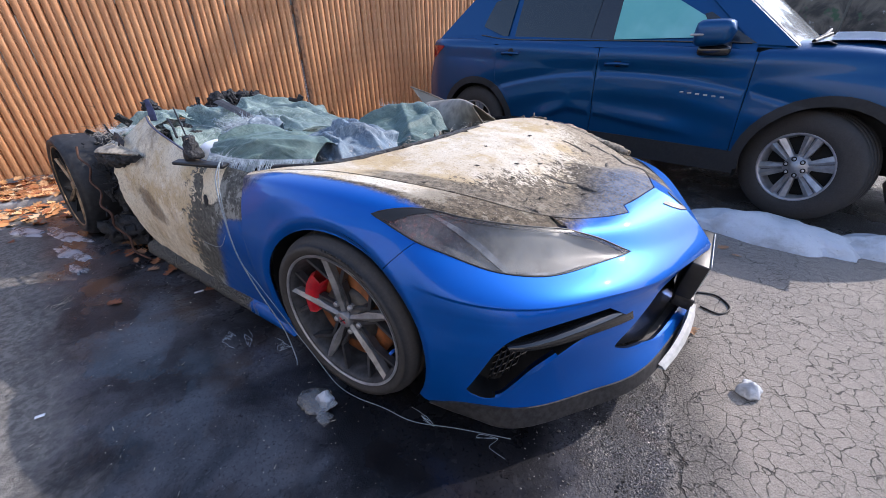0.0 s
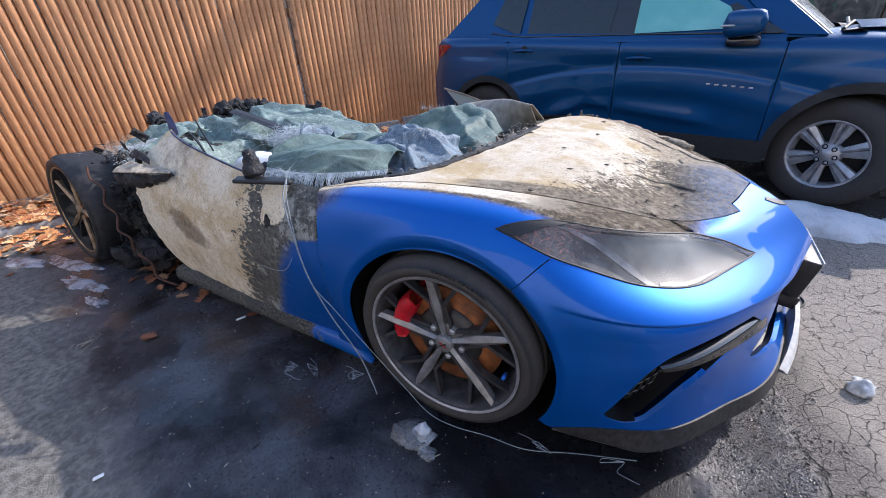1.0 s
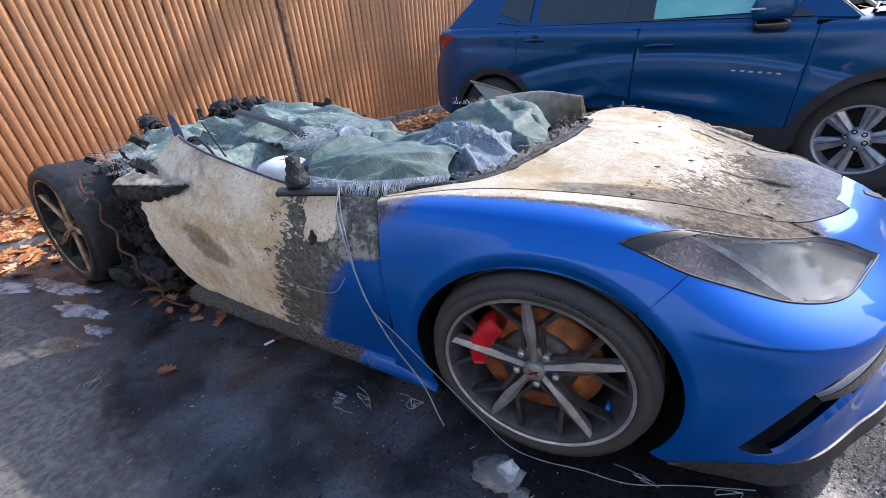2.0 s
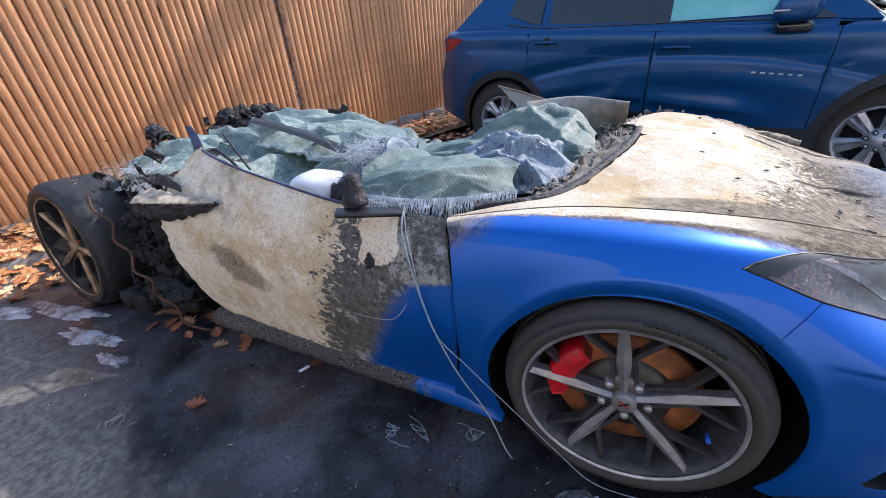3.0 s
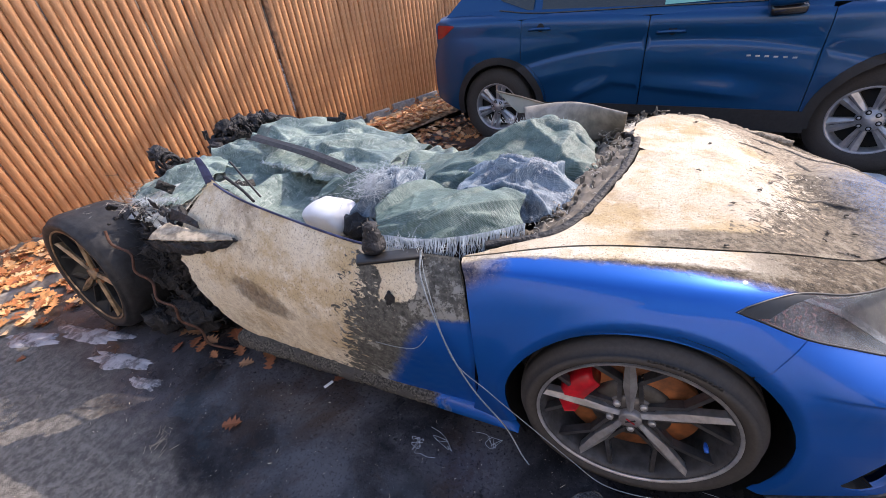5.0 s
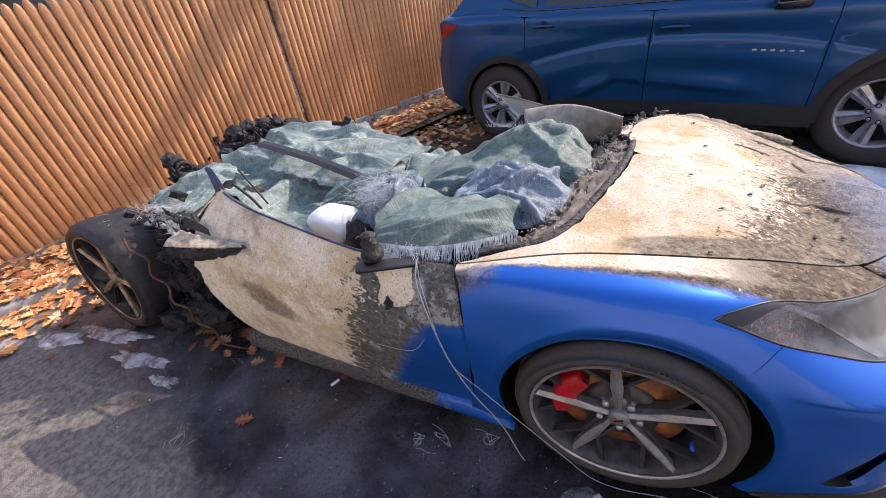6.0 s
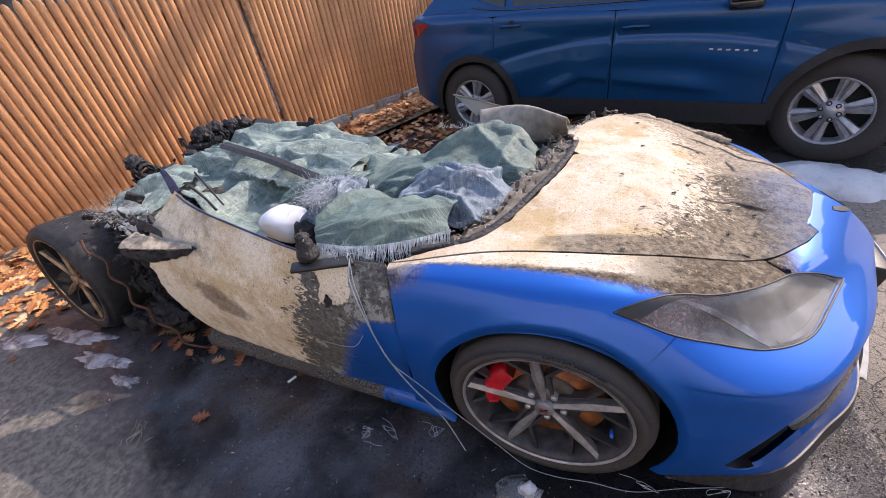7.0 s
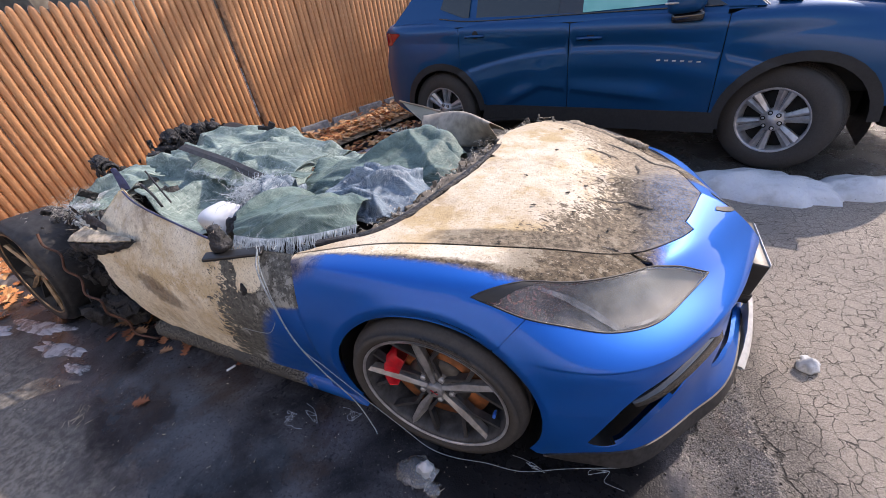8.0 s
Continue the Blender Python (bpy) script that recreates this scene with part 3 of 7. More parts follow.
def hood():
    """One panel over both halves: cut by the fender lines, open towards the windscreen."""
    for sk, fl in ((skin_r, False), (skin_l, True)):
        side = curve([(0.04, 5.04), (1.1, 5.44), (2.08, 5.59), (3.65, 5.72), (5.28, 5.54), (6.15, 5.49), (6.6, 5.42), (6.97, 5.40)]) + [(6.98, 5.74), (7.25, 5.80), (7.54, 5.88), (7.8, 5.95), (8, 6.0)]
        if fl:
            side = [q for q in side if q[0] > 2.7]
            rear = curve([(1.12, 7.95), (1.3, 7.4), (1.7, 6.8), (2.3, 6.2), (2.65, 5.75)], 8)
        else:
            rear = curve([(1.12, 7.95), (1.18, 7.48), (1.15, 6.9), (1.08, 6.2), (0.75, 5.66), (0.4, 5.35), (0.1, 5.1)], 6)
        rear = [(u + 0.05 * noise.noise((u * 6, v * 6, 1)) + 0.04 * noise.noise((u * 18, v * 18, 4)), v) for u, v in rear]
        out = loop(side, [(8, 6.6), (8, 7.3), (8, 7.9)], [(8 - k * 0.25, 8.0) for k in range(0, 28)], rear)
        panel("hood", sk, out, M_HOOD, car, flip=fl, label="hood burnt to bleached fibreglass and soot", du=0.07, dv=0.07)


hood()




def splitter():
    for side in (-1, 1):
        sk = skin_r if side < 0 else skin_l
        rows = []
        for u, v in curve(LIP_TOP, 6):
            q, p = (Vector(w) for w in sk.at(np.array([[u, v + 0.02], [u, 0.0]])))
            n = Vector((p.x - 0.2, p.y * 1.0, 0)).normalized()
            drop = 0.042 * min(1, max(0, (u - 4.4) / 1.7)) + 0.004
            o = p + n * 0.010
            rows.append([q - n * 0.004, q + n * 0.005, o + Vector((0, 0, 0.010 - drop)), o - n * 0.006 + Vector((0, 0, -drop)), p - n * 0.10 + Vector((0, 0, -drop)), p - n * 0.10 + Vector((0, 0, 0.02))])
        part("front_lip", grid_bm(rows, closed_v=True), M_LIP, car, "scuffed matt black splitter lip", smooth=False)


splitter()

DOOR = [
    [(-.485, -.895, .14), (-.85, -.90, .15), (-1.2, -.885, .15), (-1.55, -.865, .15), (-1.95, -.86, .17)],
    [(-.47, -.925, .32), (-.85, -.92, .32), (-1.2, -.905, .32), (-1.55, -.885, .33), (-1.95, -.885, .34)],
    [(-.455, -.945, .48), (-.85, -.93, .48), (-1.2, -.905, .48), (-1.55, -.88, .49), (-1.95, -.875, .50)],
    [(-.47, -.925, .63), (-.85, -.895, .65), (-1.2, -.86, .65), (-1.55, -.83, .66), (-1.95, -.83, .67)],
    [(-.525, -.825, .752), (-.85, -.83, .762), (-1.2, -.775, .787), (-1.53, -.715, .825), (-1.85, -.60, .86)],
    [(-.53, -.77, .735), (-.85, -.785, .745), (-1.2, -.735, .765), (-1.52, -.675, .80), (-1.83, -.55, .83)],
]
skin_d = Skin(DOOR)


def ragged(a, b, n, amp, seed):
    out = []
    for k in range(n + 1):
        t = k / n
        w = amp * (noise.noise((t * 9, seed, 0)) + 0.6 * noise.noise((t * 27, seed, 3)))
        out.append((a[0] + (b[0] - a[0]) * t + w * (b[1] - a[1] != 0), a[1] + (b[1] - a[1]) * t))
    return out


def door():
    out = loop([(0.015, 0.1), (0.015, 1), (0.015, 2), (0.015, 3), (0.015, 4.0), (0.02, 4.12)], [(0.5, 4.12), (1.2, 4.12), (2, 4.12), (2.7, 4.12), (3.3, 4.12)],
               ragged((3.6, 4.12), (3.66, 3.7), 12, 0.12, 1), ragged((3.70, 3.3), (3.62, 1.6), 20, 0.05, 2), ragged((3.55, 1.3), (3.44, 0.75), 8, 0.03, 3), [(3.36, 0.45), (3.22, 0.22), (3.05, 0.12), (2.6, 0.1), (1.8, 0.08), (1, 0.08)])
    panel("door", skin_d, out, M_DOOR, car, label="door skin burnt to cream fibreglass, blue at its front", du=0.05, dv=0.07, flip=True, rough=lambda q: 0.0022 * noise.noise(q * 14) + 0.0014 * noise.noise(q * 45))


door()


def mat_sill():
    m = Mat("sooty_sill")
    x, y, z = m.xyz()
    c = m.mix(m.step(m.noise(120, 6, 0.8), 0.42, 0.62), (0.014, 0.014, 0.014), (0.20, 0.19, 0.165))
    c = m.mix(m.step(m.noise(9, 6, 0.7), 0.5, 0.6), c, (0.075, 0.075, 0.072))
    f = m.step(m.math("ADD", x, m.math("MULTIPLY_ADD", m.noise(12, 6, 0.7), 0.3, -0.15)), -0.64, -0.58)
    c = m.mix(f, c, (0.001, 0.08, 0.34))
    m.set(Base_Color=c, Roughness=m.math("SUBTRACT", 0.85, m.math("MULTIPLY", f, 0.6)))
    m.bump(m.math("MULTIPLY", m.math("SUBTRACT", 1.0, f), m.noise(110, 6, 0.8)), 0.010, 1.0)
    return m


def sill():
    rows = []
    for k in range(140):
        t = k / 139
        x = -0.33 - 1.35 * t
        rough = min(1, max(0, (t - 0.2) * 5))
        w = rough * (0.010 * noise.noise((x * 11, 0, 5)) + 0.012 * noise.noise((x * 45, 2, 5)) + 0.006 * noise.noise((x * 130, 2, 5)))
        z = 0.10 + 0.02 * t
        d = 0.055 * max(0.0, 1 - t / 0.09)
        rows.append([(x, -0.905 + 0.02 * t, z + 0.06 + w - d), (x, -0.921 + 0.02 * t + w * 0.4, z + 0.045 - d * 0.8), (x, -0.927 + 0.02 * t - w * 0.4, z + 0.022 - d * 0.4), (x, -0.93 + 0.02 * t, z + w), (x, -0.88, z - 0.015), (x, -0.80, z - 0.01), (x, -0.80, z + 0.06)])
    part("sill", grid_bm(rows, closed_v=True), M_SILL, car, "sooty ragged sill, still blue at its front")


M_SILL = mat_sill()
sill()


# ---- wheels ----
def spoke_bm(r0, r1, w, y0, y1, ang):
    """A main spoke: a faceted blade that widens and then tapers."""
    bm = bmesh.new()
    rows = []
    for t, k in ((0.0, 0.5), (0.2, 0.58), (0.5, 1.0), (0.75, 0.82), (1.0, 0.58)):
        r = r0 + (r1 - r0) * t
        y = y0 + (y1 - y0) * t
        hw = w * k / 2
        rows.append([(-hw, y + 0.008, r), (0, y - 0.003, r), (hw, y + 0.008, r), (hw * 0.7, y + 0.035, r), (-hw * 0.7, y + 0.035, r)])
    grid_bm(rows, closed_v=True, bm=bm)
    bmesh.ops.rotate(bm, cent=(0, 0, 0), matrix=Matrix.Rotation(ang, 3, "Y"), verts=bm.verts)
    return bm


def bar_bm(p, q, w, d):
    """A slim bar between two points in the wheel's plane, d deep."""
    p, q = Vector(p), Vector(q)
    a = (q - p).normalized()
    s = a.cross(Vector((0, 1, 0))) * w / 2
    y = Vector((0, d, 0))
    return grid_bm([[p - s, p + s, p + s + y, p - s + y], [q - s, q + s, q + s + y, q - s + y]], closed_v=True)


def tyre_profile(R, rim, w, groove=0.006):
    h = R - rim
    y0 = -w / 2
    pts = [(rim - 0.006, y0 + 0.02), (rim + 0.004, y0 + 0.006), (rim + h * 0.3, y0 - 0.004), (rim + h * 0.6, y0 - 0.003), (R - 0.030, y0 + 0.006), (R - 0.014, y0 + 0.016), (R - 0.004, y0 + 0.032)]
    tread = []
    for k in range(4):
        c = y0 + w * (0.24 + 0.175 * k)
        tread += [(R, c - 0.006), (R - groove, c - 0.005), (R - groove, c + 0.005), (R, c + 0.006)]
    return pts + tread + [(r, -y) for r, y in reversed(pts)]


M_BARREL = plain("dusty_rim_barrel", (0.040, 0.040, 0.042), 0.6, var=0.5, scale=30)


def sport_wheel(parent_name, R, w, rim, mat_spoke, mat_face, mat_tyre, lab, turn=0.0):
    wheel = new(parent_name)
    tagged(wheel, lab)
    part("tyre", lathe(tyre_profile(R, rim, w, 0.0 if w > 0.3 else 0.006), 72), mat_tyre, wheel)
    y0 = -w / 2
    barrel = [(rim + 0.004, y0 + 0.012), (rim - 0.006, y0 + 0.008), (rim - 0.014, y0 + 0.016), (rim - 0.02, y0 + 0.03), (rim - 0.03, y0 + 0.10), (rim - 0.035, -y0 - 0.03), (rim - 0.01, -y0)]
    part("rim_barrel", lathe(barrel, 72), M_BARREL if mat_face is M_RIMFACE else M_DARK, wheel)
    part("rim_lip", lathe([(rim + 0.001, y0 + 0.0025), (rim - 0.008, y0 + 0.0045), (rim - 0.008, y0 + 0.0085), (rim + 0.001, y0 + 0.0075)], 72), M_CHROME if mat_face is M_RIMFACE else mat_face, wheel)
    ys, ye = y0 + 0.035, y0 + 0.016
    for k in range(5):
        a = turn + 2 * math.pi * k / 5
        part("spoke", spoke_bm(0.030, rim - 0.010, 0.037, ys, ye, a), mat_face, wheel, smooth=False)
        for s in (-1, 1):
            rot = Matrix.Rotation(a, 3, "Y")
            at = lambda r, d, y: rot @ Vector((r * math.sin(d), y, r * math.cos(d)))  # noqa: E731
            bm = bar_bm(at(0.058, s * 0.55, ys + 0.012), at(0.158, s * 0.165, ys + 0.006), 0.012, 0.026)
            part("spoke_arm", bm, mat_spoke, wheel, smooth=False)
            bm = bar_bm(at(0.152, s * 0.158, ys + 0.006), at(rim - 0.006, s * 0.40, ye + 0.004), 0.013, 0.026)
            part("spoke_arm", bm, mat_spoke, wheel, smooth=False)
        a2 = a + math.pi / 5
        bm = lathe([(0.0, ys - 0.004), (0.009, ys - 0.004), (0.011, ys), (0.011, ys + 0.03)], 10)
        bmesh.ops.translate(bm, vec=(0.06 * math.sin(a2), 0.006, 0.06 * math.cos(a2)), verts=bm.verts)
        part("lug_nut", bm, M_CHROME if mat_face is M_RIMFACE else M_RUST, wheel)
    part("hub", lathe([(0.0, ys + 0.012), (0.07, ys + 0.014), (0.078, ys + 0.03), (0.075, ys + 0.08), (0.0, ys + 0.09)], 40), mat_spoke, wheel)
    part("centre_cap", lathe([(0.0, ys - 0.010), (0.027, ys - 0.010), (0.031, ys - 0.007), (0.032, ys + 0.012)], 32), mat_face, wheel)
    return wheel


def brake(wheel, R, y):
    part("brake_disc", lathe([(0.09, y), (R, y), (R, y + 0.03), (0.09, y + 0.03)], 56), M_RUST, wheel, "rusted brake disc")
    part("disc_hat", lathe([(0.0, y - 0.02), (0.110, y - 0.02), (0.122, y + 0.01)], 40), M_STEEL, wheel)
    rows = []
    for k in range(15):
        a = radians(-101 + 63 * k / 14)
        end = 1 - 0.35 * abs(k - 7) ** 3 / 343
        r0, r1 = R - 0.046 * end, R + 0.022 * end
        rows.append([(r * math.sin(a), yy, r * math.cos(a)) for r, yy in ((r0, y - 0.045), (r1 - 0.012, y - 0.05), (r1, y - 0.03), (r1, y + 0.06), (r0, y + 0.06))])
    bm = grid_bm(rows, closed_v=True)
    bm.faces.new([v for v in bm.verts][:5])
    bm.faces.new(list(reversed([v for v in bm.verts][-5:])))
    part("brake_caliper", bm, M_RED, wheel, "red brake caliper")


fw = sport_wheel("front_wheel", 0.327, 0.245, 0.266, M_RIM, M_RIMFACE, M_RUBBER, "graphite five-spoke wheel on a low-profile tyre", turn=radians(-8))
fw.matrix_world = pose(0, -0.828, 0.325)
fw.parent = car
brake(fw, 0.185, -0.045)
# valve cap, and the emblem on the centre cap as plain bars
part("valve_cap", lathe([(0, -0.016), (0.006, -0.016), (0.0065, 0.0), (0.004, 0.012)], 10), plain("blue_valve_cap", (0.01, 0.10, 0.45), 0.4), fw, "small blue valve cap").matrix_local = pose(0.206, -0.075, -0.062)
for a, mk in ((35, M_RED), (-35, M_DARK)):
    part("cap_mark", new_box((0.030, 0.002, 0.005), pose(0, -0.0985, 0, 0, a, 0), 0.0006), mk, fw)
rw = sport_wheel("rear_wheel", 0.345, 0.305, 0.275, M_DARK, M_BRONZE, M_BURNTRUBBER, "scorched bronze wheel on a burnt tyre", turn=radians(20))
rw.matrix_world = pose(-2.665, -0.765, 0.336, -6, 0, -4)
rw.parent = car


for nm, R, w, rim, ms, mf, mt, lab, x, y, z in (("front_wheel", 0.327, 0.245, 0.266, M_RIM, M_RIMFACE, M_RUBBER, "graphite five-spoke wheel on a low-profile tyre", 0.0, 0.80, 0.325),
                                                ("rear_wheel", 0.345, 0.305, 0.275, M_DARK, M_BRONZE, M_BURNTRUBBER, "scorched bronze wheel on a burnt tyre", -2.722, 0.77, 0.343)):
    far = sport_wheel(nm, R, w, rim, ms, mf, mt, lab)
    far.matrix_world = pose(x, y, z, 0, 0, 180)
    far.parent = car


def liner():
    rows = []
    for k in range(25):
        a = radians(-35 + 250 * k / 24)
        rows.append([(0.372 * math.cos(a), y, 0.325 + 0.372 * math.sin(a)) for y in (-0.925, -0.75, -0.5)])
    part("wheel_liner", grid_bm(rows), M_PLASTIC, car)
    part("inner_wall", new_box((0.75, 0.02, 0.6), pose(0, -0.5, 0.42)), M_DARK, car)


liner()


def underbody():
    part("floor_pan", new_box((3.2, 1.45, 0.10), pose(-1.0, 0, 0.20), 0.02), M_DARK, car)
    part("nose_core", new_box((0.7, 0.9, 0.30), pose(0.15, 0, 0.40), 0.05), M_DARK, car)
    part("cowl", new_box((0.5, 1.4, 0.36), pose(-0.35, 0, 0.52), 0.05), M_DARK, car)


underbody()


# ---- ground ----
def mat_ground():
    m = Mat("asphalt")
    x, y, z = m.xyz()
    grit = m.noise(420, 4, 0.6)
    stones = m.cells(170)
    big = m.noise(1.6, 6, 0.6)
    edge = m.math("ADD", m.math("MULTIPLY", y, 0.25), m.math("ADD", x, m.math("MULTIPLY_ADD", m.noise(5, 7, 0.7), 0.30, -0.15)))
    dry = m.step(edge, 0.90, 0.98)
    # unseen ground out of view, made pale to bounce light onto the door
    away = m.step(m.math("SUBTRACT", m.math("MULTIPLY_ADD", m.noise(2.5, 5, 0.6), 0.6, -0.3), y), 2.9, 3.3)
    dry = m.math("MAXIMUM", dry, away)
    # shade under the parked car, painted in as dark wet ground
    suv_shade = m.step(m.math("ADD", m.math("MULTIPLY_ADD", x, 0.16, y), m.math("MULTIPLY_ADD", m.noise(3, 6, 0.65), 0.5, -0.25)), 1.72, 1.95)
    dry = m.math("MULTIPLY", dry, m.math("SUBTRACT", 1.0, m.math("MULTIPLY", suv_shade, 0.85)))
    crackcell = m.t.nodes.new("ShaderNodeTexVoronoi")
    crackcell.feature = "DISTANCE_TO_EDGE"
    crackcell.inputs["Scale"].default_value = 19.0
    warp = m.t.nodes.new("ShaderNodeMix")
    warp.data_type = "RGBA"
    warp.blend_type = "LINEAR_LIGHT"
    warp.inputs[0].default_value = 0.06
    m.link(m.coords(), warp.inputs[6])
    nz = m.node("ShaderNodeTexNoise", Scale=6.0, Detail=5)
    m.link(m.coords(), nz.inputs["Vector"])
    m.link(nz.outputs["Color"], warp.inputs[7])
    m.link(warp.outputs[2], crackcell.inputs["Vector"])
    crack = m.math("SUBTRACT", 1.0, m.step(crackcell.outputs["Distance"], 0.006, 0.030))
    crack = m.math("MULTIPLY", crack, m.math("MULTIPLY", dry, m.step(m.noise(2.2, 3), 0.3, 0.5)))
    speck = m.noise(900, 2, 0.5)
    pale = m.mix(m.step(grit, 0.36, 0.66), (0.080, 0.067, 0.055), (0.33, 0.288, 0.242))
    pale = m.mix(m.step(speck, 0.52, 0.66), pale, (0.54, 0.485, 0.425))
    pale = m.mix(m.math("MULTIPLY", m.step(big, 0.4, 0.7), 0.5), pale, (0.15, 0.135, 0.12))
    # coarser stones showing through the worn surface
    pale = m.mix(m.math("MULTIPLY", m.step(m.noise(120, 5, 0.75), 0.53, 0.62), 0.65), pale, (0.05, 0.044, 0.038))
    pale = m.mix(m.math("MULTIPLY", m.step(m.noise(170, 4, 0.7, 0.3), 0.57, 0.64), 0.75), pale, (0.42, 0.39, 0.35))
    # damp gravelly band where wet meets dry
    damp = m.math("MULTIPLY", dry, m.math("SUBTRACT", 1.0, m.step(edge, 1.02, 1.18)))
    pale = m.mix(m.math("MULTIPLY", damp, 0.75), pale, m.mix(m.step(m.noise(140, 5, 0.75), 0.45, 0.6), (0.018, 0.016, 0.015), (0.17, 0.155, 0.14)))
    mid = m.noise(2.6, 7, 0.62, 0.4)
    wetc = m.mix(m.step(mid, 0.36, 0.64), (0.010, 0.010, 0.012), (0.072, 0.071, 0.078))
    wetc = m.mix(m.math("MULTIPLY", m.step(m.noise(2.3, 7, 0.7, 0.5), 0.53, 0.66), 0.7), wetc, (0.042, 0.027, 0.020))
    wetc = m.mix(m.math("MULTIPLY", m.step(m.noise(9, 8, 0.72, 0.8), 0.60, 0.70), 0.6), wetc, (0.085, 0.085, 0.088))
    wetc = m.mix(m.math("MULTIPLY", m.step(m.noise(34, 8, 0.8, 1.2), 0.655, 0.70), 0.7), wetc, (0.26, 0.255, 0.25))
    wetc = m.mix(m.math("MULTIPLY", m.step(m.noise(13, 7, 0.75), 0.62, 0.66), 0.85), wetc, (0.004, 0.004, 0.004))
    # small dark pits and pale grains
    wetc = m.mix(m.math("MULTIPLY", m.step(m.noise(85, 6, 0.75), 0.54, 0.60), 0.7), wetc, (0.007, 0.007, 0.009))
    wetc = m.mix(m.math("MULTIPLY", m.step(m.noise(110, 6, 0.75, 0.6), 0.60, 0.66), 0.7), wetc, (0.15, 0.15, 0.155))
    # wet gravel along the dry edge
    gravel = m.math("MULTIPLY", m.step(edge, 0.55, 0.80), m.math("SUBTRACT", 1.0, away))
    wetc = m.mix(m.math("MULTIPLY", gravel, m.step(m.noise(190, 4, 0.7), 0.56, 0.66)), wetc, (0.19, 0.175, 0.16))
    wetc = m.mix(m.math("MULTIPLY", gravel, m.step(m.noise(150, 3, 0.6), 0.50, 0.58)), wetc, (0.012, 0.011, 0.010))
    # wet ground under nose and front wheel, blackened with the car's painted shade
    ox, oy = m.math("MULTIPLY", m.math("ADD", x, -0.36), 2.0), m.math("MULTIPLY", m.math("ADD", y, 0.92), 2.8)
    nose_shade = m.math("ADD", m.math("ADD", m.math("MULTIPLY", ox, ox), m.math("MULTIPLY", oy, oy)), m.math("MULTIPLY_ADD", m.noise(6, 8, 0.75), 1.4, -0.7))
    wetc = m.mix(m.math("MULTIPLY", m.math("SUBTRACT", 1.0, m.step(nose_shade, 0.35, 1.0)), 0.85), wetc, (0.005, 0.005, 0.006))
    # lighter patch along the side of the car: dappled sunlight painted into the ground
    side = m.math("ADD", m.math("MULTIPLY", x, -0.25), m.math("ADD", m.math("MULTIPLY", y, -1.0), m.math("MULTIPLY_ADD", m.noise(3.2, 8, 0.7), 0.75, -0.375)))
    sun_dapple = m.step(side, 1.70, 2.0)
    wetc = m.mix(sun_dapple, wetc, m.mix(m.step(m.noise(28, 8, 0.75), 0.38, 0.62), (0.085, 0.080, 0.072), (0.20, 0.19, 0.172)))
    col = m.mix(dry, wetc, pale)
    col = m.mix(m.math("MULTIPLY", crack, 0.85), col, (0.022, 0.019, 0.016))
    # one long jagged crack where the dry asphalt begins
    jag = m.math("ADD", m.math("ADD", x, m.math("MULTIPLY", y, 0.22)), m.math("MULTIPLY_ADD", m.noise(9, 5, 0.6), 0.16, -0.08))
    gap = m.math("SUBTRACT", 1.0, m.step(m.math("ABSOLUTE", m.math("SUBTRACT", jag, 0.965)), 0.003, 0.011))
    gap = m.math("MULTIPLY", gap, m.step(m.noise(3.0, 2), 0.42, 0.5))
    col = m.mix(m.math("MULTIPLY", gap, 0.9), col, (0.012, 0.010, 0.009))
    crack = m.math("MAXIMUM", crack, gap)
    m.set(Base_Color=col)
    wet = m.math("MULTIPLY", m.math("SUBTRACT", 1.0, dry), m.math("SUBTRACT", 1.0, sun_dapple))
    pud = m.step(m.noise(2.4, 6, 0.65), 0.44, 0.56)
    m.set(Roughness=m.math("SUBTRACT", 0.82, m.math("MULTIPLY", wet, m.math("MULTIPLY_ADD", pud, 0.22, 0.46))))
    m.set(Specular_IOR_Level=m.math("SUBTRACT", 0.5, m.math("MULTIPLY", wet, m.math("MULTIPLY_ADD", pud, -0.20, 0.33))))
    rel = m.math("MULTIPLY", m.math("ADD", grit, m.math("MULTIPLY", stones, 1.2)), m.math("SUBTRACT", 1.0, m.math("MULTIPLY", m.math("MULTIPLY", wet, m.math("SUBTRACT", 1.0, gravel)), m.math("MULTIPLY_ADD", pud, 0.2, 0.72))))
    m.bump(rel, 0.003, 0.7)
    m.bump(m.math("SUBTRACT", 1.0, crack), 0.012, 0.8)
    return m


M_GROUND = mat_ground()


def dip(y):
    """The yard falls away a little towards the parked car."""
    t = min(1.0, max(0.0, (y - 0.7) / 1.1))
    return -0.055 * t * t * (3 - 2 * t)


GROUND_Y = [-400, -40, -8, 0, 0.7] + [0.7 + 1.1 * k / 10 for k in range(1, 11)] + [3, 12, 60, 400]
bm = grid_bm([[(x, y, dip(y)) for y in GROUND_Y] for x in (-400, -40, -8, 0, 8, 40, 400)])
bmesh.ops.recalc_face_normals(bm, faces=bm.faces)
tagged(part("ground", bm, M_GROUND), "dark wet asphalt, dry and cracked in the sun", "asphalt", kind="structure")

# ---- fence ----
F0, FD = Vector((-4.65, -0.62, 0)), Vector((0.378, 0.926, 0)).normalized()
FN = Vector((FD.y, -FD.x, 0))
FA = math.degrees(math.atan2(FD.y, FD.x))


def fence_at(s, out=0.0, z=0.0):
    return F0 + FD * s + FN * out + Vector((0, 0, z))


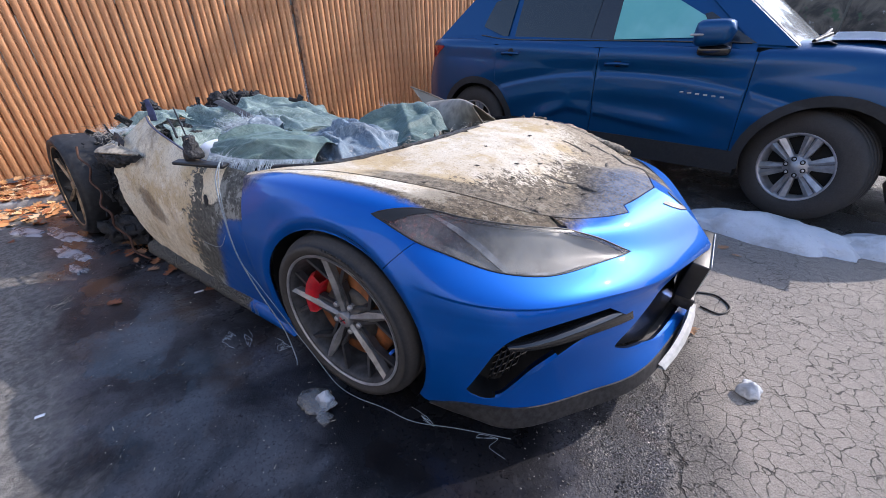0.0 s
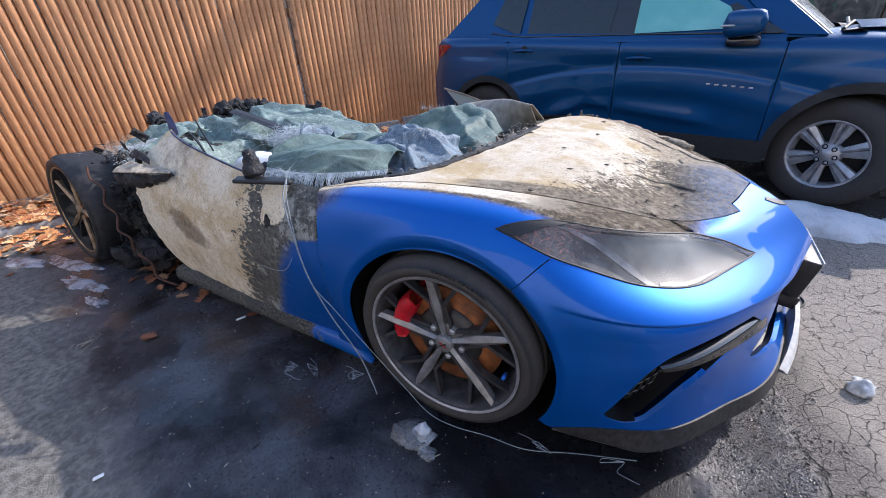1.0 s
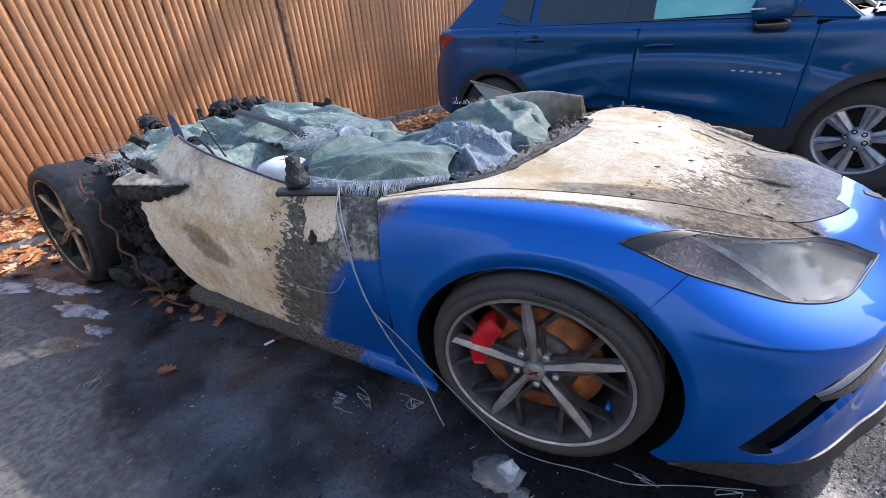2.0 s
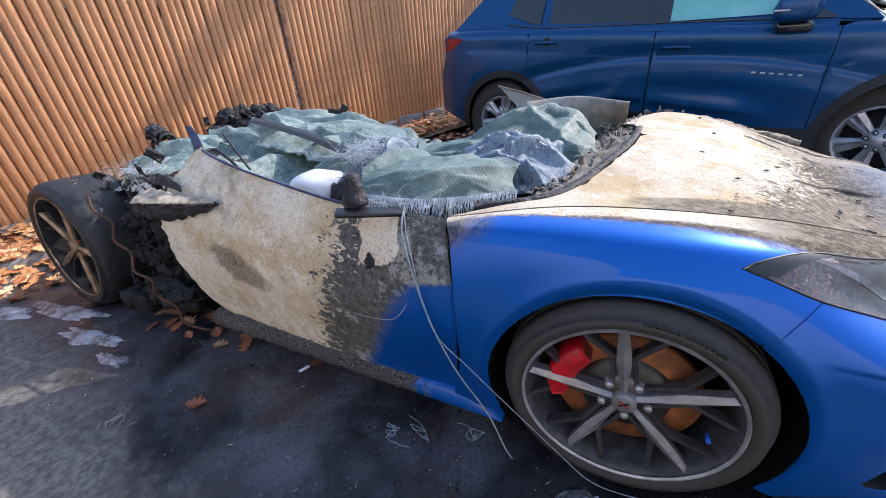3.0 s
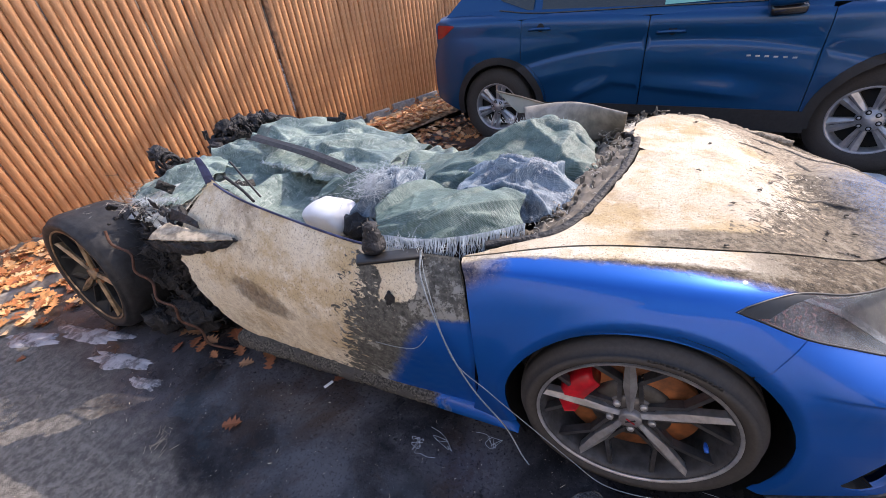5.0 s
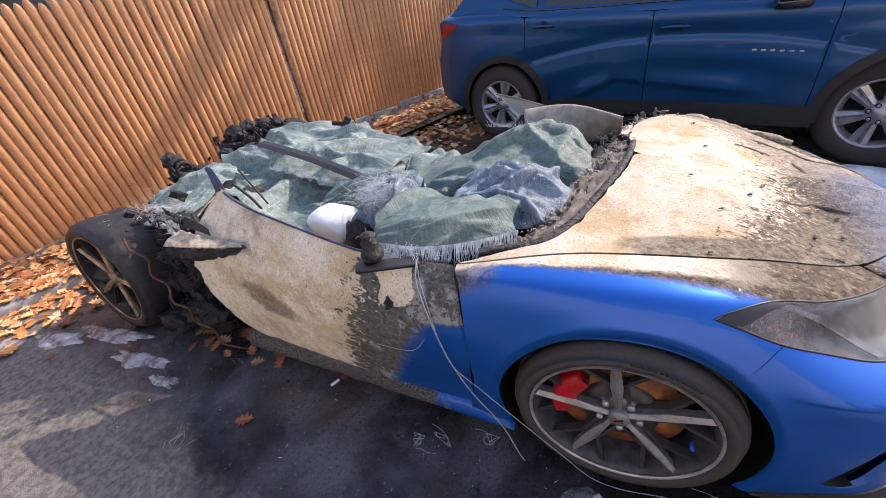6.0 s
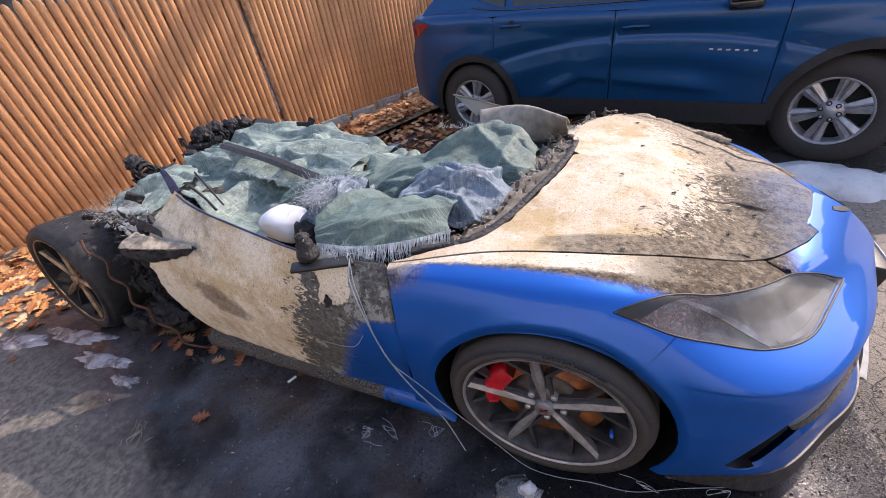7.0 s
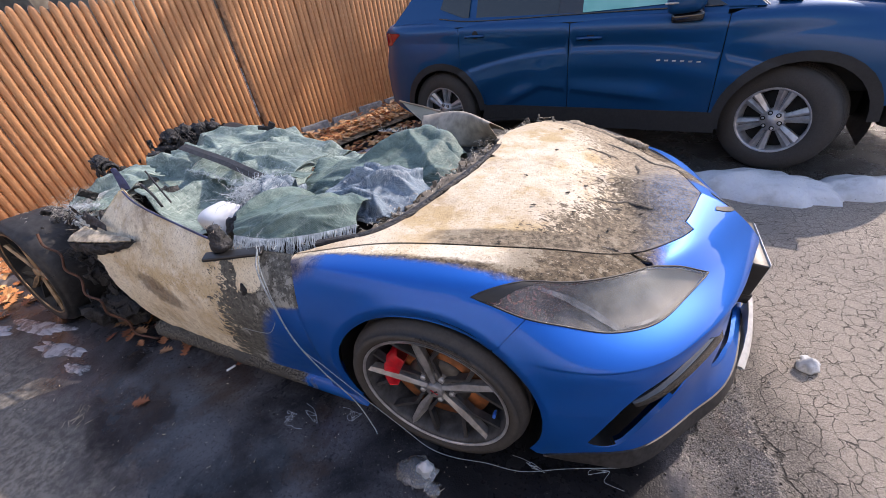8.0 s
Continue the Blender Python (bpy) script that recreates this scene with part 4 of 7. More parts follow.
def mat_picket():
    m = Mat("stained_cedar")
    r = random_of(m)
    v = m.scaled(12, 12, 1.6)
    grain = m.noise(6, 6, 0.65, 0.8, vec=v)
    col = m.mix(m.step(grain, 0.3, 0.75), (0.47, 0.20, 0.073), (0.63, 0.33, 0.15))
    col = m.mix(m.math("MULTIPLY", r, 0.5), col, (0.42, 0.175, 0.075))
    col = m.mix(m.math("MULTIPLY", m.step(m.noise(1.0, 5, 0.7, 0.3, vec=m.scaled(160, 160, 5)), 0.52, 0.66), 0.55), col, (0.20, 0.075, 0.03))
    col = m.mix(m.math("MULTIPLY", m.step(m.noise(1.0, 4, 0.6, vec=m.scaled(60, 60, 18)), 0.62, 0.70), 0.6), col, (0.75, 0.50, 0.30))
    knot = m.step(m.cells(9, vec=m.scaled(4, 4, 1.0)), 0.02, 0.09)
    col = m.mix(knot, (0.10, 0.04, 0.02), col)
    m.set(Base_Color=col, Roughness=0.6)
    m.bump(grain, 0.002, 0.6)
    return m


M_PICKET = mat_picket()
M_POST = plain("weathered_post", (0.26, 0.125, 0.06), 0.8, var=0.5, scale=22, bump=0.5)
M_RAIL = plain("fence_rail_wood", (0.22, 0.10, 0.045), 0.75, var=0.4, scale=18, bump=0.4)


def picket_bm(h, w):
    """A half-round picket with a worn, pointed top."""
    rows = []
    n = 7
    for z, k in ((0, 1), (h - 0.07, 1), (h - 0.02, 0.62), (h, 0.2)):
        rows.append([(w / 2 * k * math.cos(math.pi * i / (n - 1)), -0.46 * w * k ** 0.5 * math.sin(math.pi * i / (n - 1)), z) for i in range(n)] + [(-w / 2 * k, 0.012, z), (w / 2 * k, 0.012, z)])
    bm = grid_bm(rows, closed_v=True)
    bm.faces.new(bm.verts[-len(rows[0]):])
    return bm


def fence():
    root = thing("fence_panel", "orange-brown stained stockade fence of half-round pickets", "fence", kind="structure", at=F0, rz=FA)
    h, w = 1.70, 0.0710
    meshes = []
    for k in range(5):
        rnd = random.Random(k)
        bm = picket_bm(h + rnd.uniform(-0.015, 0.015), w + rnd.uniform(0.0, 0.003))
        for v in bm.verts:
            v.co.x += 0.004 * noise.noise((k * 7, v.co.z * 2, 1))
        me = bpy.data.meshes.new("picket")
        bm.to_mesh(me)
        bm.free()
        me.materials.append(M_PICKET.m)
        me.shade_smooth()
        meshes.append(me)
    s = -3.0
    rnd = random.Random(4)
    while s < 11.0:
        ob = new("picket", meshes[rnd.randrange(5)])
        ob.parent = root
        ob.matrix_local = pose(s, rnd.uniform(-0.004, 0.004), 0.06 + rnd.uniform(-0.012, 0.012), 0, rnd.uniform(-0.35, 0.35), rnd.uniform(-4, 4))
        s += 0.0700
        if abs(s - 2.80) < 0.036:
            s += 0.060
        elif abs(s - 3.34) < 0.036:
            s += 0.008
    for z in (0.35, 1.0, 1.5):
        part("fence_rail", new_box((14, 0.04, 0.09), pose(4, 0.040, z), 0.005), M_RAIL, root)
    for g in (-2.05, 0.40, 5.3, 7.75):
        part("fence_post", new_box((0.09, 0.09, 1.75), pose(g, 0.107, 0.87), 0.008), M_RAIL, root)
    # the post that shows in the open joint, split down its length
    for x, w in ((2.755, 0.030), (2.815, 0.075)):
        part("fence_post", new_box((w, 0.045, 1.66), pose(x + w / 2, -0.002, 0.87), 0.006), M_POST, root, "flat weathered post in the open joint")
    return root


fence()

# ---- leaf strip and kerb in front of the fence ----
M_SOIL = plain("leaf_soil", (0.30, 0.215, 0.14), 0.9, var=0.5, bump=1.0, dist=0.01, scale=25)
M_KERB = plain("kerb_concrete", (0.26, 0.26, 0.26), 0.85, var=0.25, bump=0.5, scale=30)


def strip():
    rows = []
    for i in range(90):
        s = -3 + 13 * i / 89
        rows.append([fence_at(s, o, (0.035 if 0.02 < o < 0.85 else 0.004) + 0.02 * noise.noise((s * 2, o * 3, 0)) * (o < 0.85)) for o in (-0.6, 0.0, 0.2, 0.4, 0.6, 0.8, 0.86)])
    tagged(part("verge", grid_bm(rows), M_SOIL), "brown soil verge along the fence", "soil", kind="structure")


strip()
kerb = part("kerb", new_box((5.0, 0.12, 0.10), pose(*fence_at(-0.5, 0.92, 0.02), 0, 0, FA), 0.015), M_KERB)
tagged(kerb, "weathered concrete kerb edging along the verge", "kerb", kind="structure")


# ---- blue SUV ----
SUV_AT, SUV_RZ = (1.666, 2.781, -0.055), -9.3
BODY_LIFT = 0.062  # how far the body sits above its drawn height
suv = thing("suv", "dark blue family SUV parked beside the wreck", "car", at=SUV_AT, rz=SUV_RZ)


def mat_suv():
    m = Mat("navy_paint")
    m.set(Base_Color=paint_nodes(m, (0.003, 0.056, 0.158)))
    return m


M_NAVY = mat_suv()
M_CLAD = plain("grey_cladding", (0.013, 0.0135, 0.015), 0.7, scale=50)
M_GLASS = Mat("tinted_glass").set(Base_Color=(0.015, 0.02, 0.02), Roughness=0.03, Coat_Weight=0.5)

# stations: tail, rear quarter, rear axle, rear door, front door, hinge, front axle, nose side, corner, front
SUV = [
    [(-3.58, -.80, .32), (-3.33, -.91, .24), (-2.863, -.93, .22), (-2.2, -.93, .22), (-1.4, -.93, .22), (-.5, -.93, .22), (0, -.93, .22), (.45, -.92, .24), (.90, -.72, .24), (1.12, 0, .24)],
    [(-3.62, -.80, .50), (-3.33, -.94, .45), (-2.863, -.955, .42), (-2.2, -.945, .42), (-1.4, -.94, .42), (-.5, -.945, .42), (0, -.96, .42), (.45, -.935, .45), (.92, -.72, .48), (1.15, 0, .48)],
    [(-3.60, -.80, .75), (-3.33, -.945, .72), (-2.863, -.97, .72), (-2.2, -.945, .66), (-1.4, -.935, .62), (-.5, -.95, .66), (0, -.97, .72), (.45, -.94, .72), (.92, -.72, .72), (1.16, 0, .72)],
    [(-3.54, -.78, .98), (-3.30, -.93, .96), (-2.863, -.955, .95), (-2.2, -.95, .91), (-1.4, -.95, .86), (-.5, -.955, .86), (0, -.95, .90), (.4, -.90, .90), (.86, -.70, .88), (1.10, 0, .90)],
    [(-3.50, -.74, 1.14), (-3.28, -.87, 1.14), (-2.863, -.90, 1.13), (-2.2, -.905, 1.11), (-1.4, -.91, 1.08), (-.5, -.91, 1.05), (0, -.87, 1.05), (.35, -.80, 1.02), (.78, -.62, .99), (.98, 0, 1.01)],
    [(-3.48, 0, 1.16), (-3.26, -.5, 1.16), (-2.863, -.5, 1.16), (-2.2, -.5, 1.15), (-1.4, -.5, 1.13), (-.5, -.5, 1.12), (0, -.5, 1.10), (.3, -.45, 1.07), (.68, -.3, 1.05), (.80, 0, 1.05)],
]


def suv_shift(p, uv):
    """A shoulder crease along the doors and a hollow below it."""
    p = p.copy()
    s = np.sign(p[:, 1])
    mid = np.clip((p[:, 0] + 3.3) / 0.5, 0, 1) * np.clip((0.5 - p[:, 0]) / 0.5, 0, 1)
    line = 0.882 - 0.115 * (p[:, 0] + 1.33) ** 2
    d = p[:, 2] - line
    p[:, 1] -= s * mid * 0.011 * np.where(d > 0, np.exp(-(d / 0.07) ** 2), np.exp(-(d / 0.026) ** 2))
    p[:, 1] += s * mid * 0.012 * np.exp(-((p[:, 2] - line + 0.16) / 0.08) ** 2)
    ridge = 0.585 - 0.11 * np.clip(p[:, 0] + 1.75, 0, 2) - 0.45 * np.clip(-1.75 - p[:, 0], 0, 0.5)
    d = p[:, 2] - ridge
    span = np.clip((p[:, 0] + 2.2) / 0.2, 0, 1) * np.clip((-0.7 - p[:, 0]) / 0.25, 0, 1)
    p[:, 1] += s * span * 0.022 * np.where(d < 0, np.exp(-(d / 0.035) ** 2), np.exp(-(d / 0.10) ** 2))
    return p


def suv_body():
    for side in (-1, 1):
        sk = Skin(SUV if side < 0 else mirrored(SUV), suv_shift)
        fl = side > 0

        def ring(cx, r, a0, a1, n=18):
            return [tuple(sk.find((cx + 0.045 + r * math.cos(radians(a0 + (a1 - a0) * k / n)), side * 0.95, 0.325 + r * math.sin(radians(a0 + (a1 - a0) * k / n))), (1, 0.05, 1))) for k in range(n + 1)]

        def up(x, zs):
            return [tuple(sk.find((x, side * 0.94, z), (1, 0.3, 1))) for z in zs]

        fa, ra = ring(0.0, 0.425, 14, 190), ring(-2.84, 0.43, -6, 190)
        low, belt, g = 0.55, 4.02, 0.005
        f1, r0 = fa[-1], ra[0]
        seam1, seam2 = up(-0.44, (0.36, 0.5, 0.65, 0.8, 0.95, 1.03)), up(-1.52, (0.36, 0.5, 0.65, 0.8, 0.95, 1.05))
        seam3 = [q for q in reversed(ring(-2.84, 0.49, 8, 62, 8))][::-1] + up(-2.56, (0.9, 1.0, 1.08))
        seam3 = [(u, v) for u, v in seam3 if v < belt]
        sh = lambda line, d: [(u + d, v) for u, v in line]  # noqa: E731
        fender = loop([(9, 0.3), (9, 2), (9, 4), (9, 5)], [(9 - k * 0.4, 5.0) for k in range(1, 9)], [(5.45, 4.6), (5.2, belt)], list(reversed(sh(seam1, g))), [(f1[0] - 0.02, low)], list(reversed(fa)), [(7.62, 1.15), (7.85, 0.6), (8.2, 0.3)])
        panel("front_fender", sk, fender, M_NAVY, suv, flip=fl, du=0.07, dv=0.055, thick=0.02, label="navy front wing and bonnet side")
        d1 = loop(sh(seam2, g), [(4.4, belt), (4.8, belt)], list(reversed(sh(seam1, -g))), [(4.2, low + 0.12)])
        door1 = panel("front_door", sk, d1, M_NAVY, suv, flip=fl, du=0.035, dv=0.04, thick=0.02, label="navy front door")
        d2 = loop(sh(seam3, g), [(2.9, belt), (3.3, belt)], list(reversed(sh(seam2, -g))), [(3.5, low + 0.12), (3.0, low + 0.12)])
        door2 = panel("rear_door", sk, d2, M_NAVY, suv, flip=fl, du=0.035, dv=0.04, thick=0.02, label="navy rear door")
        quarter = loop(sh(seam3, -g), [(2.0, belt), (1.9, 4.6), (1.7, 5.0)], [(0.8, 5), (0, 5), (0, 4), (0, 2), (0, 0.3)], [(0.5, 0.3), (0.9, 0.3)], list(reversed(ring(-2.84, 0.43, 14, 190))))
        panel("rear_quarter", sk, quarter, M_NAVY, suv, flip=fl, du=0.07, dv=0.055, thick=0.02, label="navy rear quarter")
        for cx in (0.0, -2.84):
            a, b = ring(cx, 0.405, 2, 190), ring(cx, 0.468, 2, 190)
            panel("arch_cladding", sk, loop(a, list(reversed(b))), M_CLAD, suv, flip=fl, lift=0.008, du=0.05, dv=0.05, label="grey plastic wheel-arch cladding")
            rows = []
            for k in range(17):
                t = radians(-20 + 220 * k / 16)
                rows.append([(cx + 0.045 + 0.44 * math.cos(t), side * y, 0.325 + 0.44 * math.sin(t)) for y in (0.93, 0.75, 0.45)])
            part("wheel_liner", grid_bm(rows), M_PLASTIC, suv)
        panel("sill_cladding", sk, [(r0[0], 0.0), (r0[0] + 0.05, 0.86), (3.0, 0.90), (3.5, 0.88), (4.2, 0.84), (f1[0] - 0.03, 0.80), (f1[0], 0.0)], M_CLAD, suv, flip=fl, lift=0.008, label="grey plastic sill cladding")
        if side > 0:
            continue
        for door, x, z in ((door1, -1.36, 0.935), (door2, -2.39, 1.005)):
            y = sk.at([sk.find((x, -0.94, z), (1, 0.3, 1))])[0][1]
            rows = []
            for k in range(13):
                t = k / 12
                o = 0.034 * (1 - abs(2 * t - 1) ** 4)
                rows.append([(x - 0.10 + 0.2 * t, y - o + dy, z + 0.006 * math.sin(math.pi * t) + dz) for dy, dz in ((-0.006, 0), (0, 0.012), (0.010, 0.008), (0.010, -0.008), (0, -0.012))])
            part("handle", grid_bm(rows, closed_v=True), M_NAVY, door, "navy pull handle")
            # black disc paints the shade in the hollow behind the grip
            part("handle_recess", lathe([(0, 0), (0.028, -0.001), (0.034, 0.006)], 20), M_DARK, door).matrix_local = pose(x + 0.01, y - 0.004, z + 0.012)
        tl = loop(curve([(0.03, 2.86), (0.35, 2.95), (0.75, 3.18), (1.10, 3.50)], 5), curve([(1.06, 3.56), (0.6, 3.56), (0.03, 3.54)], 5))
        panel("tail_lamp", sk, tl, M_REDLENS, suv, flip=fl, lift=0.006, label="red tail lamp")
        mk = loop([(7.15, 1.95), (7.4, 1.95), (7.4, 2.35), (7.15, 2.35)])
        panel("side_marker", sk, mk, M_AMBER, suv, flip=fl, lift=0.006, label="amber side marker lamp")
        # metal badge on the front door, as six plain bars
        for k in range(6):
            x = -0.835 + 0.053 * k
            z = 0.760 - 0.004 * k
            p = sk.at([sk.find((x, -0.94, z), (1, 0.3, 1))])[0]
            part("badge_bar", new_box((0.026, 0.004, 0.011), pose(x, p[1] - 0.003, z), 0.001), M_CHROME, door1, "chrome badge as plain bars" if k == 0 else "")


M_REDLENS = Mat("red_lamp").set(Base_Color=(0.28, 0.002, 0.008), Roughness=0.2, Coat_Weight=0.2)
M_AMBER = Mat("amber_lamp").set(Base_Color=(0.85, 0.22, 0.01), Roughness=0.15, Coat_Weight=1.0)
suv_body()


def suv_top():
    """The glasshouse: pillars, roof and glass, and what closes the body inside."""
    part("body_core", new_box((4.2, 1.5, 0.55), pose(-1.45, 0, 0.75), 0.05), M_DARK, suv)
    part("underbody", new_box((2.0, 1.72, 0.10), pose(-1.42, 0, 0.24), 0.03), M_DARK, suv)
    part("engine_bay", new_box((1.40, 0.98, 0.42), pose(0.05, 0, 0.44), 0.04), M_DARK, suv)
    part("bumper_core", new_box((0.34, 1.40, 0.46), pose(0.74, 0, 0.45), 0.05), M_DARK, suv)
    part("rear_floor", new_box((1.30, 0.98, 0.30), pose(-2.9, 0, 0.42), 0.04), M_DARK, suv)
    rows = []
    for x, z, hw in ((-3.32, 1.16, 0.74), (-3.08, 1.45, 0.68), (-2.65, 1.60, 0.66), (-1.9, 1.66, 0.66), (-1.3, 1.64, 0.65), (-0.95, 1.56, 0.64)):
        rows.append([(x, -hw, z - 0.03), (x, -hw * 0.8, z), (x, 0, z + 0.02), (x, hw * 0.8, z), (x, hw, z - 0.03)])
    part("roof", grid_bm(rows), M_NAVY, suv)
    rows = [[(-0.885 + 0.63 * t + (0.10 - 0.04 * t) * (1 - y * y), y * (0.680 + 0.215 * t), 1.56 - 0.50 * t + 0.02 * (1 - y * y)) for y in (-1, -0.85, -0.6, -0.3, 0, 0.3, 0.6, 0.85, 1)] for t in (0, 0.25, 0.5, 0.75, 1)]
    # pale grey base colour paints the sun haze on the glass
    part("windscreen", grid_bm(rows), plain("sun_haze_windscreen", (0.24, 0.25, 0.25), 0.16, var=0.35, scale=7, coat=0.4), suv, "windscreen with a pale sun haze painted in")
    for side in (-1, 1):
        def P(x, z, off=0.0):
            t = (z - 1.08) / 0.5
            return (x, side * (0.895 - 0.22 * t + off), z)

        def pane(name, quad, mat, label="", off=0.0):
            a, b, c, d = quad
            rows = []
            for k in range(9):
                t = k / 8
                rows.append([P(a[0] + (b[0] - a[0]) * t + ((d[0] - a[0]) * (1 - t) + (c[0] - b[0]) * t) * s, a[1] + (b[1] - a[1]) * t + ((d[1] - a[1]) * (1 - t) + (c[1] - b[1]) * t) * s, off + 0.012 * s * (1 - s)) for s in (0, 0.25, 0.5, 0.75, 1)])
            part(name, grid_bm(rows), mat, suv, label)

        pane("pillar_frame", ((-3.38, 1.14), (-0.30, 1.05), (-0.98, 1.53), (-2.96, 1.53)), M_NAVY, "navy window pillars", off=-0.012)
        pane("b_pillar", ((-1.66, 1.10), (-1.44, 1.09), (-1.44, 1.53), (-1.64, 1.53)), M_GLOSSBLACK, "gloss black door pillar", off=-0.005)
        pane("front_window", ((-1.44, 1.112), (-0.58, 1.12), (-1.24, 1.47), (-1.46, 1.50)), M_FILM, "door window lined with pale green film")
        pane("rear_window", ((-2.40, 1.115), (-1.64, 1.10), (-1.62, 1.53), (-2.40, 1.53)), M_GLASS, "dark tinted rear window")
        pane("quarter_window", ((-2.80, 1.24), (-2.48, 1.135), (-2.46, 1.50), (-2.72, 1.45)), M_GLASS)
        pane("a_pillar", ((-0.49, 1.075), (-0.25, 1.06), (-0.88, 1.56), (-1.02, 1.53)), M_NAVY, "navy windscreen pillar", off=0.004)
        pane("mirror_sail", ((-0.72, 1.10), (-0.47, 1.08), (-0.80, 1.275), (-0.84, 1.265)), M_GLOSSBLACK, "black triangle at the mirror", off=0.006)
        # silver tube stands in for the sunlit edge of the navy pillar
        part("screen_trim", tube([P(-0.24, 1.062, 0.004), P(-0.55, 1.31, 0.004), P(-0.88, 1.562, 0.004)], 0.005, 6), M_CHROME, suv, "sunlit edge of the windscreen, added as a silver strip")
        pane("belt_strip", ((-3.12, 1.10), (-0.46, 1.025), (-0.46, 1.072), (-3.12, 1.175)), M_NAVY, "navy strip under the windows", off=0.003)
        part("belt_trim", tube(smooth_line([P(-2.8, 1.165, 0.006), P(-2.4, 1.122, 0.006), P(-1.4, 1.104, 0.006), P(-0.5, 1.082, 0.006)], 8), 0.006, 6), M_GLOSSBLACK, suv)
    # door mirror
    rows = []
    for k in range(13):
        t = k / 12
        q = (1 - abs(2 * t - 1) ** 5) ** 0.5
        x = -0.83 + 0.25 * t
        hz = 0.082 * q * (1.0 - 0.12 * t) + 0.003
        hy = 0.085 * q + 0.003
        rows.append([(x, -1.03 - 0.02 * t + hy * math.copysign(abs(math.cos(a)) ** 0.55, math.cos(a)), 1.145 + hz * math.copysign(abs(math.sin(a)) ** 0.55, math.sin(a)) + 0.010 * t) for a in (2 * math.pi * i / 24 for i in range(24))])
    mirror = part("door_mirror", grid_bm(rows, closed_v=True), M_NAVY, suv, "navy door mirror on a black foot")
    part("mirror_foot", new_box((0.20, 0.18, 0.065), pose(-0.70, -0.94, 1.052, 12, 0, 8), 0.022), M_GLOSSBLACK, mirror)
    part("mirror_band", new_box((0.10, 0.012, 0.014), pose(-0.78, -1.118, 1.14), 0.004), M_CHROME, mirror)
    # wiper roots at the foot of the windscreen
    for a, b in (((-0.19, -0.80, 1.085), (-0.13, -0.40, 1.118)), ((-0.16, -0.62, 1.10), (-0.15, -0.1, 1.135))):
        part("wiper_arm", tube([a, b], 0.012, 6), M_PLASTIC, suv)
    rows = [[(-0.19, y, 1.085 + 0.02 * (1 - (y / 0.75) ** 2)), (-0.12, y, 1.088), (-0.07, y, 1.07)] for y in (-0.86, -0.5, 0, 0.5, 0.86)]
    part("scuttle", grid_bm(rows), M_PLASTIC, suv)
    rows = [[(x, y, z + 0.012 * (1 - (y / 0.52) ** 2)) for y in (-0.80, -0.52, -0.35, -0.17, 0, 0.17, 0.35, 0.52, 0.80)] for x, z in ((-0.11, 1.108), (0.08, 1.106), (0.24, 1.09), (0.40, 1.075), (0.60, 1.06), (0.76, 1.052))]
    part("bonnet", grid_bm(rows), M_NAVY, suv, "navy bonnet")
    part("tailgate", new_box((0.10, 1.5, 0.7), pose(-3.55, 0, 0.75), 0.04), M_NAVY, suv)


M_FILM = Mat("pale_film")
M_FILM.set(Base_Color=M_FILM.mix(M_FILM.step(M_FILM.noise(3, 3), 0.35, 0.65), (0.13, 0.42, 0.38), (0.20, 0.50, 0.46)), Roughness=0.35, Coat_Weight=0.15)
suv_top()
for ob in suv.children:
    ob.location.z += BODY_LIFT


M_SUVRIM = plain("grey_silver_alloy", (0.36, 0.36, 0.37), 0.34, metal=0.5, var=0.2, scale=20)


